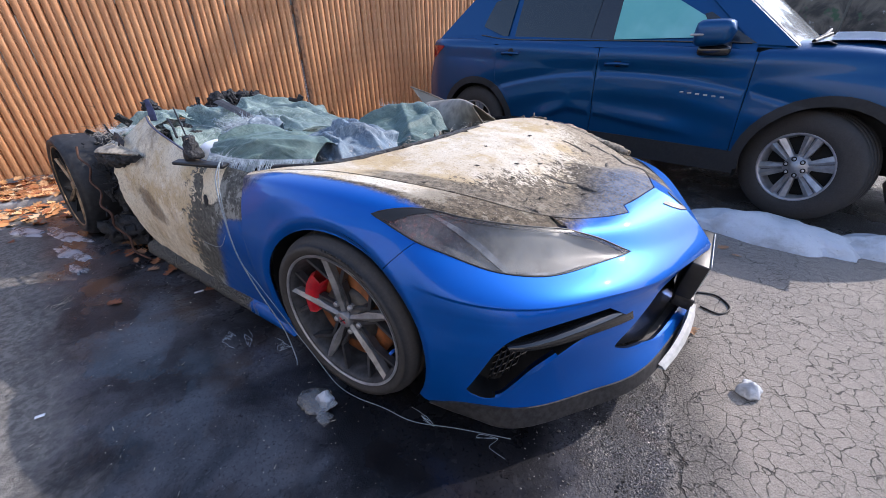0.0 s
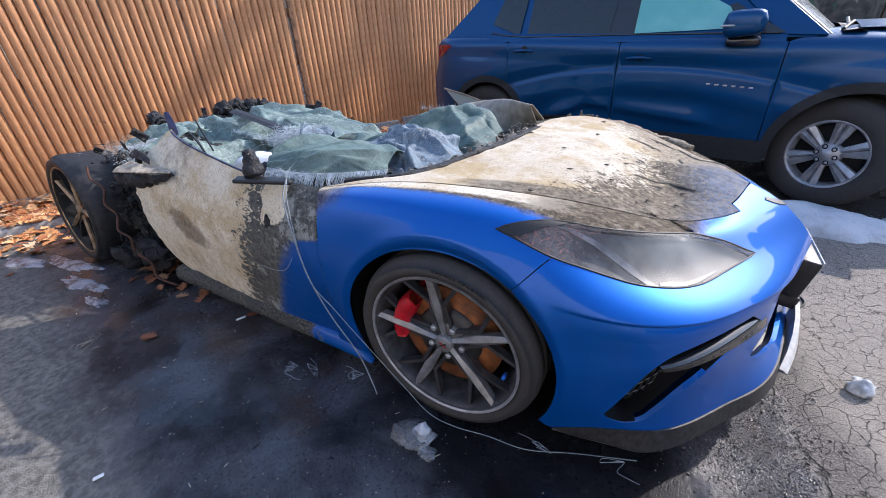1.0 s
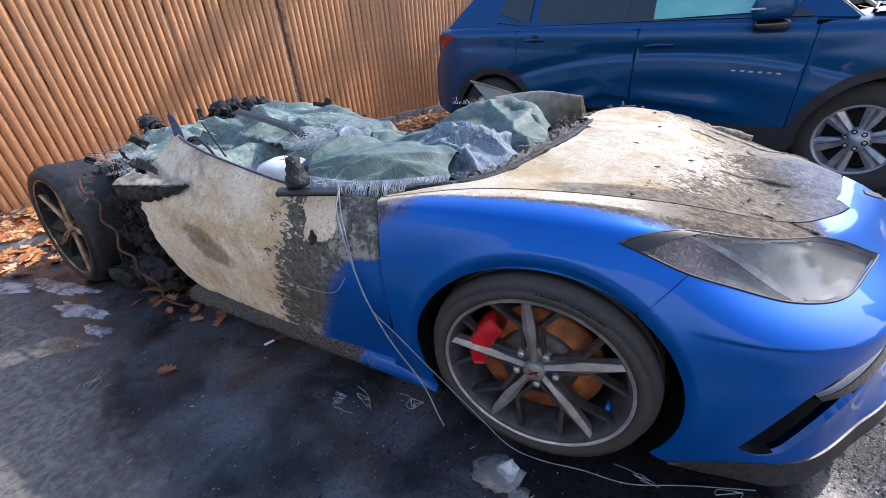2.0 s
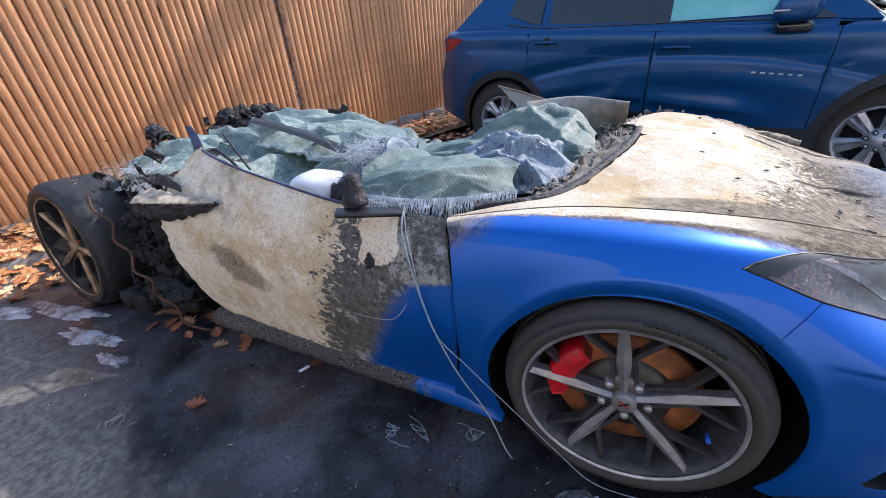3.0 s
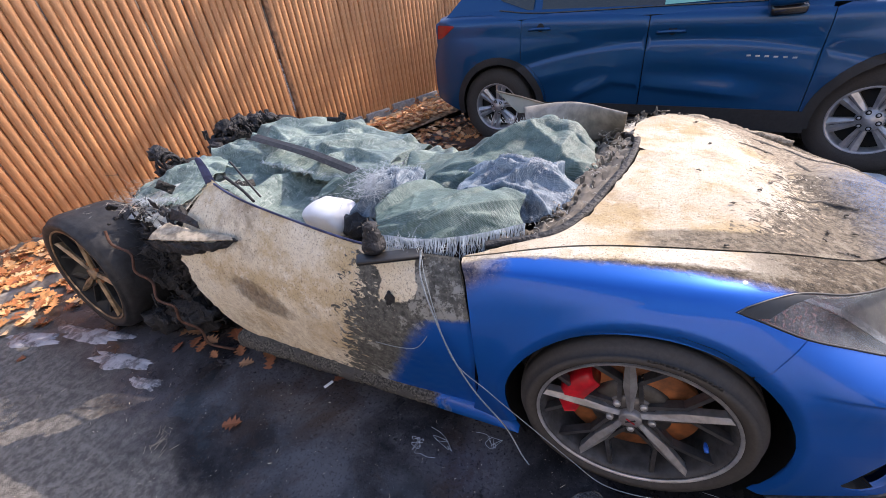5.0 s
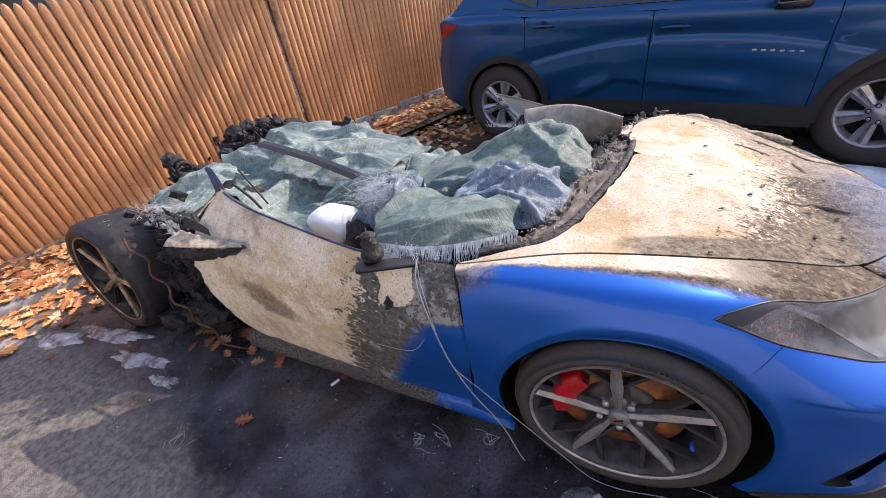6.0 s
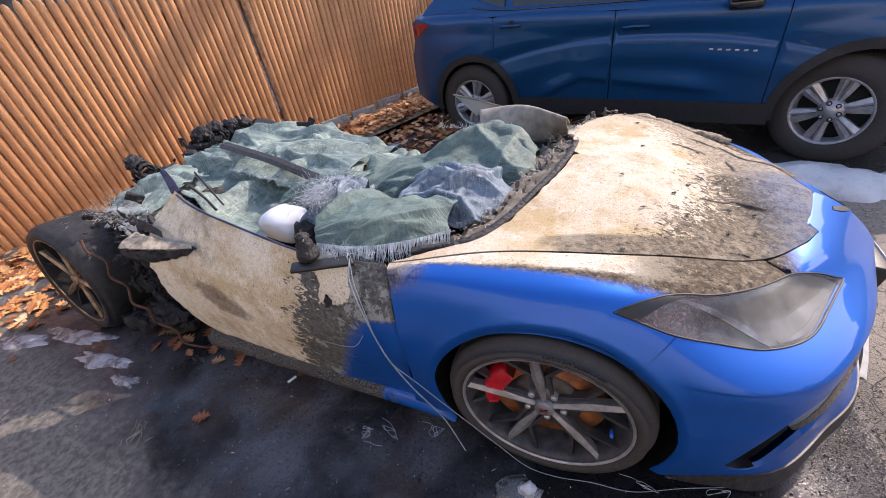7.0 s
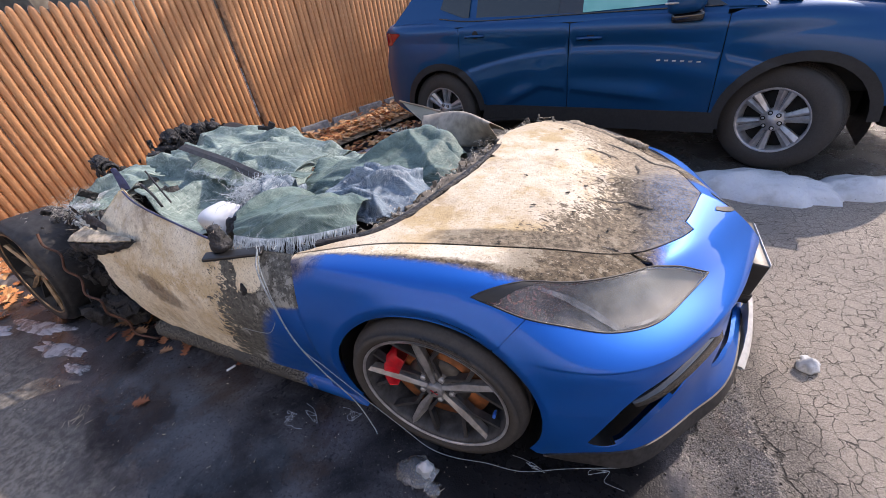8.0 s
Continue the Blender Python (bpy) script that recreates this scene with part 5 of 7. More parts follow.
def suv_wheel(x, steer, side=-1):
    wh = new("wheel")
    tagged(wh, "six-spoke silver alloy wheel on a tall road tyre")
    part("tyre", lathe(tyre_profile(0.375, 0.232, 0.235), 64), M_RUBBER, wh)
    y0 = -0.1175
    part("rim", lathe([(0.236, y0 + 0.01), (0.226, y0 + 0.006), (0.216, y0 + 0.02), (0.205, y0 + 0.08), (0.2, 0.1)], 64), M_SUVRIM, wh)
    # black disc added behind the spokes as the shade in their gaps
    part("brake_drum", lathe([(0.0, y0 + 0.09), (0.21, y0 + 0.09), (0.215, y0 + 0.14)], 32), M_DARK, wh)
    for k in range(6):
        a = 2 * math.pi * k / 6 + 0.2
        for s in (-1, 1):
            bm = bmesh.new()
            rows = []
            for t in (0, 0.5, 1):
                r = 0.055 + 0.165 * t
                c = s * (0.013 + 0.018 * t)
                hw = 0.0125 + 0.0150 * t ** 0.8
                y = y0 + 0.03 - 0.012 * t
                rows.append([(c - hw, y + (0.016 if s > 0 else 0.010), r), (c - hw * s * 0.25, y - 0.005, r), (c + hw, y + (0.010 if s > 0 else 0.016), r), (c + hw, y + 0.035, r), (c - hw, y + 0.035, r)])
            grid_bm(rows, closed_v=True, bm=bm)
            bmesh.ops.rotate(bm, cent=(0, 0, 0), matrix=Matrix.Rotation(a, 3, "Y"), verts=bm.verts)
            part("spoke", bm, M_SUVRIM, wh, smooth=False)
        bm = grid_bm([[(x * (0.6 + 0.6 * t), y0 + 0.046 - 0.010 * t, 0.06 + 0.155 * t) for x in (-0.022, 0, 0.022)] for t in (0, 1)])
        bmesh.ops.rotate(bm, cent=(0, 0, 0), matrix=Matrix.Rotation(a, 3, "Y"), verts=bm.verts)
        part("spoke_groove", bm, M_RIM, wh, "dark groove down the spoke")
        bm = lathe([(0, y0 + 0.008), (0.009, y0 + 0.008), (0.011, y0 + 0.012), (0.011, y0 + 0.05)], 8)
        a2 = a + math.pi / 6
        bmesh.ops.translate(bm, vec=(0.056 * math.sin(a2), 0.008, 0.056 * math.cos(a2)), verts=bm.verts)
        part("lug_nut", bm, M_CHROME, wh)
        # black disc paints the shaded hole round each nut
        bm = lathe([(0, y0 + 0.0115), (0.016, y0 + 0.0115), (0.0165, y0 + 0.02)], 14)
        bmesh.ops.translate(bm, vec=(0.056 * math.sin(a2), 0.006, 0.056 * math.cos(a2)), verts=bm.verts)
        part("lug_recess", bm, M_DARK, wh)
    part("hub", lathe([(0, y0 + 0.012), (0.034, y0 + 0.014), (0.04, y0 + 0.02), (0.072, y0 + 0.022), (0.085, y0 + 0.06)], 36), M_SUVRIM, wh)
    wh.parent = suv
    wh.matrix_local = pose(x, side * 0.80, 0.375, 0, 0, steer + (180 if side > 0 else 0))
    return wh


suv_wheel(0.0, -22)
suv_wheel(-2.84, 0)
suv_wheel(0.0, -22, 1)
suv_wheel(-2.84, 0, 1)



# ---- cloth ----
def mat_cloth(name, col, light, thread, weave=1700.0, pale=0.35):
    """Woven plastic tape: two crossing sets of tapes, rubbed pale in streaks, with a sheen."""
    m = Mat(name)
    streak = m.noise(1.0, 7, 0.7, 0.5, vec=m.scaled(9, 22, 22))
    cross = m.noise(1.0, 6, 0.7, 0.3, vec=m.scaled(150, 16, 30))
    along = m.noise(1.0, 6, 0.7, 0.3, vec=m.scaled(16, 150, 30))
    c = m.mix(m.step(streak, 0.34, 0.66), col, light)
    c = m.mix(m.math("MULTIPLY", m.step(cross, 0.52, 0.70), pale), c, thread)
    c = m.mix(m.math("MULTIPLY", m.step(along, 0.54, 0.72), pale), c, thread)
    c = m.mix(m.math("MULTIPLY", m.step(m.noise(260, 4, 0.7), 0.56, 0.68), 0.4), c, thread)
    ws = []
    for d in ("X", "Y"):
        w = m.t.nodes.new("ShaderNodeTexWave")
        w.inputs["Scale"].default_value = weave / 20
        w.inputs["Distortion"].default_value = 0.4
        w.bands_direction = d
        m.link(m.coords(), w.inputs["Vector"])
        ws.append(w.outputs["Fac"])
    grain = m.math("MULTIPLY", ws[0], ws[1])
    c = m.mix(m.math("MULTIPLY", grain, 0.25), c, thread)
    m.set(Base_Color=c, Roughness=m.math("MULTIPLY_ADD", streak, 0.35, 0.22))
    m.bump(grain, 0.002, 0.6)
    m.bump(m.math("ADD", streak, m.noise(30, 6, 0.6)), 0.012, 0.6)
    return m


M_TARP = mat_cloth("green_tarp", (0.028, 0.072, 0.062), (0.10, 0.17, 0.15), (0.36, 0.42, 0.40), pale=0.28)
M_PALETARP = mat_cloth("worn_pale_tarp", (0.045, 0.10, 0.09), (0.21, 0.295, 0.26), (0.58, 0.64, 0.60), pale=0.6)
M_BLUETARP = mat_cloth("blue_tarp", (0.028, 0.065, 0.115), (0.14, 0.21, 0.27), (0.52, 0.58, 0.62), pale=0.5)
M_ASHMAT = mat_cloth("ashy_mat", (0.20, 0.225, 0.22), (0.52, 0.55, 0.53), (0.72, 0.74, 0.72), pale=0.7)
M_FRAY = plain("frayed_threads", (0.42, 0.48, 0.52), 0.7, var=0.3, scale=40)
M_FIBRE = plain("ashy_glass_fibre", (0.46, 0.43, 0.37), 0.8, var=0.4, scale=30, bump=0.8, dist=0.004)
M_RUSTDARK = plain("dark_rust", (0.075, 0.03, 0.016), 0.75, var=0.5, scale=30, bump=0.5)
M_TRIM = plain("tan_grey_trim", (0.25, 0.225, 0.19), 0.75, var=0.3, scale=18, bump=0.3)
M_DUST = plain("dusty_grey_trim", (0.15, 0.13, 0.105), 0.85, var=0.35, scale=18, bump=0.5)


def folds(p, n, rnd, lean, size, high):
    """Sharp folds with smooth flanks, that run out at both ends; lean is their usual direction in radians."""
    h = np.zeros(len(p))
    lo, hi = p[:, :2].min(0), p[:, :2].max(0)
    bend = np.array([[noise.noise(Vector(q) * 3.5), noise.noise(Vector(q) * 3.5 + Vector((9, 4, 2)))] for q in p]) * 0.05
    q = p[:, :2] + bend
    for k in range(n):
        c = lo + (hi - lo) * np.array([rnd.uniform(0.05, 0.95), rnd.uniform(0.05, 0.95)])
        a = lean + rnd.gauss(0, 0.55)
        l, w, e = size * rnd.uniform(0.8, 2.2), size * rnd.uniform(0.28, 0.6), high * rnd.uniform(0.5, 1.2) * (1 if rnd.random() < 0.75 else -0.8)
        d = q - c
        s = (d[:, 0] * math.cos(a) + d[:, 1] * math.sin(a)) / l
        t = (d[:, 1] * math.cos(a) - d[:, 0] * math.sin(a)) / (w * (1 + 0.35 * s))
        one = np.where(t > 0, np.clip(1 - np.abs(t) * 0.8, 0, 1), np.clip(1 - np.abs(t) * 1.7, 0, 1))
        f = one ** 1.35 * np.clip(1 - s * s, 0, 1)
        h = np.where(e > 0, np.maximum(h, h * 0.55 + e * f), h + e * f * 0.6)
    return h


def cloth(name, levels, mat, parent, amp=0.03, s=4.0, seed=0, n=(70, 60), label="", ragged_edge=0.0, thick=0.003, count=0, lean=0.0, size=0.2):
    """A sheet laid over given heights: soft waves, and count sharp folds of a given size."""
    sk = Skin(levels)
    us, vs = np.linspace(0, sk.nu - 1, n[0]), np.linspace(0, sk.nv - 1, n[1])
    g = np.stack(np.meshgrid(us, vs, indexing="ij"), -1).reshape(-1, 2)
    if ragged_edge:
        for q in g:
            if q[1] < 0.001 or q[1] > sk.nv - 1.001:
                q[1] += ragged_edge * noise.noise((q[0] * 9, seed, 0)) * (1 if q[1] < 1 else -1)
    p, nm = sk.at(g), sk.normal(g)
    nm = nm * np.sign(nm[:, 2].mean())
    w = np.array([0.6 * noise.noise(Vector(q) * s + Vector((seed * 3.1, 0, 0))) + 0.3 * noise.noise(Vector(q) * s * 2.6 + Vector((0, seed * 2.3, 0))) for q in p]) * amp * (0.5 if count else 1.0)
    if count:
        w = w + folds(p, count, random.Random(seed), lean, size, amp) - 0.55 * amp
        w = w + folds(p, count, random.Random(seed + 50), lean + 0.5, size * 0.5, amp * 0.35)
        w = w + folds(p, count * 3, random.Random(seed + 90), lean + 0.2, size * 0.2, amp * 0.10)
    pts = [Vector(q) for q in p + nm * w[:, None]]
    rows = [pts[i * n[1]:(i + 1) * n[1]] for i in range(n[0])]
    ob = part(name, grid_bm(rows), mat, parent, label)
    sol = ob.modifiers.new("thick", "SOLIDIFY")
    sol.thickness = thick
    return ob, sk


tarp = thing("tarp", "torn green woven tarp crumpled over the burnt cabin", "tarp", at=(0, 0, 0))
cloth("rear_sheet", [
    [(-1.95, -.50, .72), (-1.6, -.55, .66), (-1.3, -.56, .62), (-1.05, -.55, .62)],
    [(-2.3, -.2, .72), (-1.9, -.2, .66), (-1.5, -.2, .63), (-1.1, -.25, .66)],
    [(-2.55, .1, .71), (-2.15, .15, .73), (-1.65, .15, .67), (-1.2, .1, .66)],
    [(-2.6, .4, .72), (-2.25, .5, .75), (-1.75, .5, .70), (-1.3, .3, .63)],
    [(-2.5, .7, .50), (-2.2, .75, .55), (-1.7, .7, .52), (-1.2, .6, .48)]], M_PALETARP, tarp, 0.10, 4.0, 1, (170, 150), count=15, lean=0.35, size=0.36)
cloth("far_fold", [
    [(-1.20, -.36, .62), (-.85, -.40, .67), (-.55, -.30, .70), (-.3, -.26, .72), (-.17, -.2, .73)],
    [(-1.20, -.1, .66), (-.85, -.08, .75), (-.5, -.03, .82), (-.32, -.02, .79), (-.17, -.08, .76)],
    [(-1.15, .12, .65), (-.85, .12, .74), (-.68, .19, .835), (-.36, .15, .845), (-.2, .08, .79)],
    [(-1.1, .35, .50), (-.85, .35, .55), (-.68, .30, .62), (-.36, .28, .62), (-.2, .2, .60)]], M_TARP, tarp, 0.07, 5.0, 2, (120, 90), ragged_edge=0.1, count=16, lean=0.5, size=0.24)
cloth("blue_fold", [
    [(-.66, -.52, .76), (-.50, -.53, .75), (-.36, -.54, .74), (-.27, -.46, .74)],
    [(-.68, -.43, .79), (-.52, -.43, .80), (-.38, -.43, .80), (-.25, -.40, .77)],
    [(-.68, -.34, .80), (-.52, -.32, .83), (-.38, -.31, .83), (-.24, -.33, .79)],
    [(-.70, -.20, .75), (-.52, -.16, .77), (-.38, -.15, .77), (-.24, -.22, .75)]], M_BLUETARP, tarp, 0.042, 8.0, 3, (90, 80), count=18, lean=0.5, size=0.12)
_, FLAP = cloth("front_flap", [
    [(-.80, -.815, .795), (-.65, -.795, .785), (-.5, -.73, .782), (-.37, -.63, .778)],
    [(-.86, -.72, .825), (-.70, -.71, .832), (-.55, -.66, .828), (-.40, -.575, .795)],
    [(-.92, -.58, .82), (-.72, -.55, .855), (-.52, -.52, .845), (-.40, -.48, .80)],
    [(-1.0, -.45, .72), (-.8, -.42, .75), (-.6, -.42, .75), (-.45, -.40, .72)]], M_TARP, tarp, 0.034, 7.0, 4, (100, 90), ragged_edge=0.08, count=9, lean=0.6, size=0.18)
cloth("far_corner", [
    [(-1.22, .12, .62), (-1.0, .14, .64), (-.78, .2, .68)],
    [(-1.25, .32, .62), (-1.0, .36, .63), (-.78, .36, .62)],
    [(-1.2, .55, .50), (-1.0, .55, .50), (-.78, .5, .50)]], M_PALETARP, tarp, 0.05, 6.0, 8, (70, 60), count=10, lean=1.0, size=0.16)


cloth("overlap_fold", [
    [(-1.95, -.16, .715), (-1.7, -.20, .715), (-1.45, -.24, .70), (-1.22, -.20, .69)],
    [(-2.0, .0, .75), (-1.72, -.03, .745), (-1.45, -.06, .735), (-1.2, -.04, .715)],
    [(-2.05, .15, .765), (-1.75, .14, .77), (-1.45, .12, .755), (-1.2, .12, .72)],
    [(-2.0, .30, .73), (-1.75, .32, .74), (-1.45, .30, .72), (-1.2, .28, .69)]], M_PALETARP, tarp, 0.05, 5.0, 23, (110, 90), ragged_edge=0.22, count=10, lean=0.9, size=0.24)
cloth("overlap_fold", [
    [(-1.42, -.42, .665), (-1.25, -.40, .68), (-1.08, -.40, .69)],
    [(-1.42, -.28, .71), (-1.22, -.25, .735), (-1.05, -.24, .74)],
    [(-1.40, -.12, .69), (-1.20, -.08, .71), (-1.03, -.06, .72)]], M_TARP, tarp, 0.04, 6.0, 27, (80, 70), ragged_edge=0.2, count=9, lean=0.2, size=0.16)


def strands(name, n, mat, parent, make, r=0.0012, label=""):
    """Loose threads, joined into one mesh; make(k) gives a thread's points."""
    bm = bmesh.new()
    for k in range(n):
        tube(make(k), r, 4, bm=bm, taper=0.5)
    return tagged(part(name, bm, mat, parent), label or "mass of loose fibres and threads", kind="stuff")


RND = random.Random(11)


def fringe(k):
    u = 3 * (k + RND.random() * 0.5) / 210
    p = Vector(FLAP.at([(u, 0.02)])[0])
    l = RND.uniform(0.05, 0.105)
    d = Vector((RND.uniform(-0.25, 0.25), -0.45, -0.9))
    return [p + Vector((0, 0.004, 0.004)), p + d * l * 0.45 + Vector((0, -0.008, 0)), p + d * l + Vector((RND.uniform(-0.02, 0.02), 0, 0))]


strands("fringe", 210, M_FRAY, tarp, fringe, 0.0013, "frayed hanging threads")


def spikes(k):
    x = -.72 + .40 * k / 60
    p = Vector((x, .185 - 0.04 * k / 60, .845))
    return [p, p + Vector((RND.uniform(-0.03, 0.02), RND.uniform(-0.01, 0.02), RND.uniform(0.01, 0.04)))]


strands("top_fray", 60, M_FRAY, tarp, spikes, 0.001)


def edge_fray(name, n, pts, l):
    """Pale threads sticking out along an edge of the cloth."""
    line = smooth_line(pts, 8)

    def make(k):
        p = line[RND.randrange(len(line))] + Vector((RND.gauss(0, 0.012), RND.gauss(0, 0.008), RND.gauss(0, 0.004)))
        d = Vector((RND.gauss(0, 0.5), RND.uniform(-1.0, 0.3), RND.uniform(-0.5, 0.5))) * l * RND.uniform(0.4, 1.2)
        return [p, p + d * 0.5 + Vector((0, 0, 0.006)), p + d]
    strands(name, n, M_FRAY, tarp, make, 0.0009)


edge_fray("sheet_fray", 160, [(-1.95, -.16, .725), (-1.7, -.20, .725), (-1.45, -.24, .71), (-1.22, -.20, .70)], 0.035)
edge_fray("sheet_fray", 110, [(-1.42, -.42, .675), (-1.25, -.40, .69), (-1.08, -.40, .70)], 0.035)
edge_fray("sheet_fray", 130, [(-1.20, -.28, .67), (-.85, -.25, .735), (-.55, -.17, .77)], 0.03)
edge_fray("sheet_fray", 120, [(-.66, -.52, .765), (-.50, -.53, .76), (-.36, -.54, .75), (-.27, -.46, .75)], 0.025)


def tangle(c, ext, l):
    def make(k):
        p = Vector((c[0] + RND.gauss(0, ext[0]), c[1] + RND.gauss(0, ext[1]), c[2] + abs(RND.gauss(0, ext[2]))))
        d = Vector((RND.uniform(-1, 1), RND.uniform(-1, 1), RND.uniform(-0.4, 0.5))).normalized()
        e = Vector((RND.uniform(-1, 1), RND.uniform(-1, 1), RND.uniform(-0.8, 0.6))).normalized()
        ll = l * RND.uniform(0.5, 1.4)
        return [p, p + d * ll * 0.4 + e * ll * 0.1, p + d * ll * 0.7 + e * ll * 0.4, p + d * ll * 0.6 + e * ll * 0.8]
    return make


cloth("frayed_wad", [
    [(-1.07, -.60, .70), (-.95, -.64, .74), (-.83, -.68, .78)],
    [(-1.08, -.46, .80), (-.94, -.50, .86), (-.80, -.54, .87)],
    [(-1.06, -.30, .72), (-.92, -.32, .76), (-.80, -.36, .77)]], M_BLUETARP, tarp, 0.05, 9.0, 6, (70, 70), count=14, lean=1.2, size=0.07)
strands("thread_tangle", 800, M_FRAY, tarp, tangle((-.93, -.53, .835), (0.05, 0.05, 0.015), 0.055), 0.0009, "tangled pale threads")
strands("thread_tangle", 60, M_FRAY, tarp, tangle((-.70, -.83, .79), (0.06, 0.015, 0.005), 0.035), 0.0008)


# ---- burnt parts of the wreck ----
def blob_bm(size, seed, amp=0.35, sub=3, s=2.2):
    bm = bmesh.new()
    bmesh.ops.create_icosphere(bm, subdivisions=sub, radius=1.0)
    for v in bm.verts:
        n = v.co.normalized()
        k = 1 + amp * noise.noise(n * s + Vector((seed * 3.7, 0, 0))) + 0.5 * amp * noise.noise(n * s * 2.7 + Vector((0, seed * 5.1, 0))) + 0.35 * amp * noise.noise(n * s * 6 + Vector((seed, 1, 2))) + 0.22 * amp * noise.noise(n * s * 14 + Vector((2, seed, 2)))
        v.co = Vector((n.x * size[0], n.y * size[1], n.z * size[2])) * k
    return bm


def lump(name, at, size, seed, mat, parent, amp=0.4, label="", sub=3):
    bm = blob_bm(size, seed, amp, sub)
    bmesh.ops.translate(bm, vec=at, verts=bm.verts)
    return part(name, bm, mat, parent, label)


lump("charred_frame", (-2.15, -.45, .36), (.36, .30, .26), 1, M_CHAR, car, 0.5, "charred engine-bay remains", 5)
lump("charred_frame", (-2.35, .05, .42), (.40, .45, .26), 2, M_CHAR, car, 0.4, sub=4)
lump("charred_frame", (-2.72, .42, .60), (.16, .22, .16), 3, M_CHAR, car, 0.6, sub=4)
lump("charred_frame", (-1.98, -.70, .45), (.10, .10, .22), 4, M_CHAR, car, 0.6, sub=4)
lump("charred_frame", (-2.1, -.80, .13), (.16, .08, .09), 5, M_CHAR, car, 0.6)
lump("charred_frame", (-2.62, -.20, .62), (.12, .12, .10), 6, M_CHAR, car, 0.6)
lump("charred_frame", (-2.5, .55, .55), (.22, .2, .16), 17, M_CHAR, car, 0.6, sub=4)
for k, (x, y, z, a, b, c) in enumerate(((-2.72, .30, .75, .07, .06, .06), (-2.66, .40, .78, .06, .05, .04), (-2.6, .48, .77, .08, .05, .035), (-2.52, .55, .76, .06, .05, .03), (-2.45, -.02, .745, .05, .04, .03), (-2.32, -.86, .09, .10, .07, .07))):
    lump("charred_lump", (x, y, z), (a, b, c), 20 + k, M_CHAR, car, 0.6)
def debris(name, n, c, ext, size, seed, label="", mat=None):
    """Bent burnt plates and rods in a heap, joined into one mesh."""
    rnd = random.Random(seed)
    bm = bmesh.new()
    for k in range(n):
        p = Vector((c[0] + rnd.gauss(0, ext[0]), c[1] + rnd.gauss(0, ext[1]), c[2] + rnd.gauss(0, ext[2])))
        m = pose(*p, rnd.uniform(-180, 180), rnd.uniform(-180, 180), rnd.uniform(0, 360))
        l, w = size * rnd.uniform(0.4, 1.3), size * rnd.uniform(0.15, 0.6)
        if k % 4 == 0 and mat is None:
            tube([m @ Vector((-l, 0, 0)), m @ Vector((-l * 0.3, w * 0.3, w * 0.2)), m @ Vector((l * 0.3, -w * 0.2, w * 0.3)), m @ Vector((l, 0, 0))], 0.006, 6, bm=bm, taper=0.6)
            continue
        rows = []
        for i in range(7):
            rows.append([])
            for j in range(5):
                q = Vector((l * (i / 6 - 0.5) * 2, w * (j / 4 - 0.5) * 2 * (1 + 0.4 * noise.noise((i * 0.9, k, 1))), 0))
                q.z = 0.35 * size * noise.noise(q * (1.6 / size) + Vector((k * 3, 0, 0))) + 0.12 * size * noise.noise(q * (5 / size) + Vector((k, 0, 0)))
                rows[-1].append(m @ q)
        grid_bm(rows, bm=bm)
    ob = part(name, bm, mat or M_CHAR, car)
    tagged(ob, label or "heap of charred plates and rods", kind="stuff")
    ob.modifiers.new("thick", "SOLIDIFY").thickness = 0.004


debris("burnt_scrap", 170, (-2.12, -.72, .45), (.09, .05, .13), 0.036, 1, "heap of charred plates and wires behind the door")
debris("burnt_scrap", 60, (-2.12, -.80, .15), (.12, .05, .04), 0.034, 2)
debris("burnt_scrap", 80, (-2.62, .42, .755), (.10, .12, .015), 0.03, 3)
debris("burnt_scrap", 30, (-2.60, -.22, .70), (.05, .05, .02), 0.03, 4)
debris("burnt_scrap", 50, (-2.2, -.62, .66), (.12, .06, .015), 0.026, 5)
cloth("ashy_mat", [
    [(-2.5, -.68, .62), (-2.25, -.72, .66), (-2.0, -.78, .66)],
    [(-2.55, -.5, .67), (-2.3, -.5, .71), (-2.0, -.55, .74)],
    [(-2.55, -.3, .66), (-2.3, -.28, .70), (-2.0, -.35, .74)]], M_ASHMAT, car, 0.045, 9.0, 12, (80, 80), "ashy matted glass fibre", 0.15, count=16, lean=0.6, size=0.10)
cloth("rear_rag", [
    [(-2.42, -.62, .68), (-2.2, -.66, .715), (-1.98, -.66, .745)],
    [(-2.50, -.45, .73), (-2.25, -.44, .765), (-1.98, -.46, .785)],
    [(-2.48, -.26, .72), (-2.22, -.24, .765), (-1.96, -.30, .775)]], M_PALETARP, tarp, 0.045, 7.0, 33, (80, 80), "pale torn rag of the tarp", 0.2, count=12, lean=0.7, size=0.14)
edge_fray("sheet_fray", 260, [(-2.42, -.62, .69), (-2.2, -.66, .725), (-1.98, -.66, .755)], 0.05)
strands("ash_fuzz", 700, M_FIBRE, car, tangle((-2.22, -.54, .70), (0.14, 0.10, 0.015), 0.05), 0.0007)
strands("ash_fuzz", 260, M_CHAR, car, tangle((-2.1, -.74, .42), (0.12, 0.05, 0.14), 0.07), 0.0012)
lump("charred_lump", (-2.66, -.25, .785), (.06, .045, .045), 71, M_CHAR, car, 0.4, "charred hose end", 4)
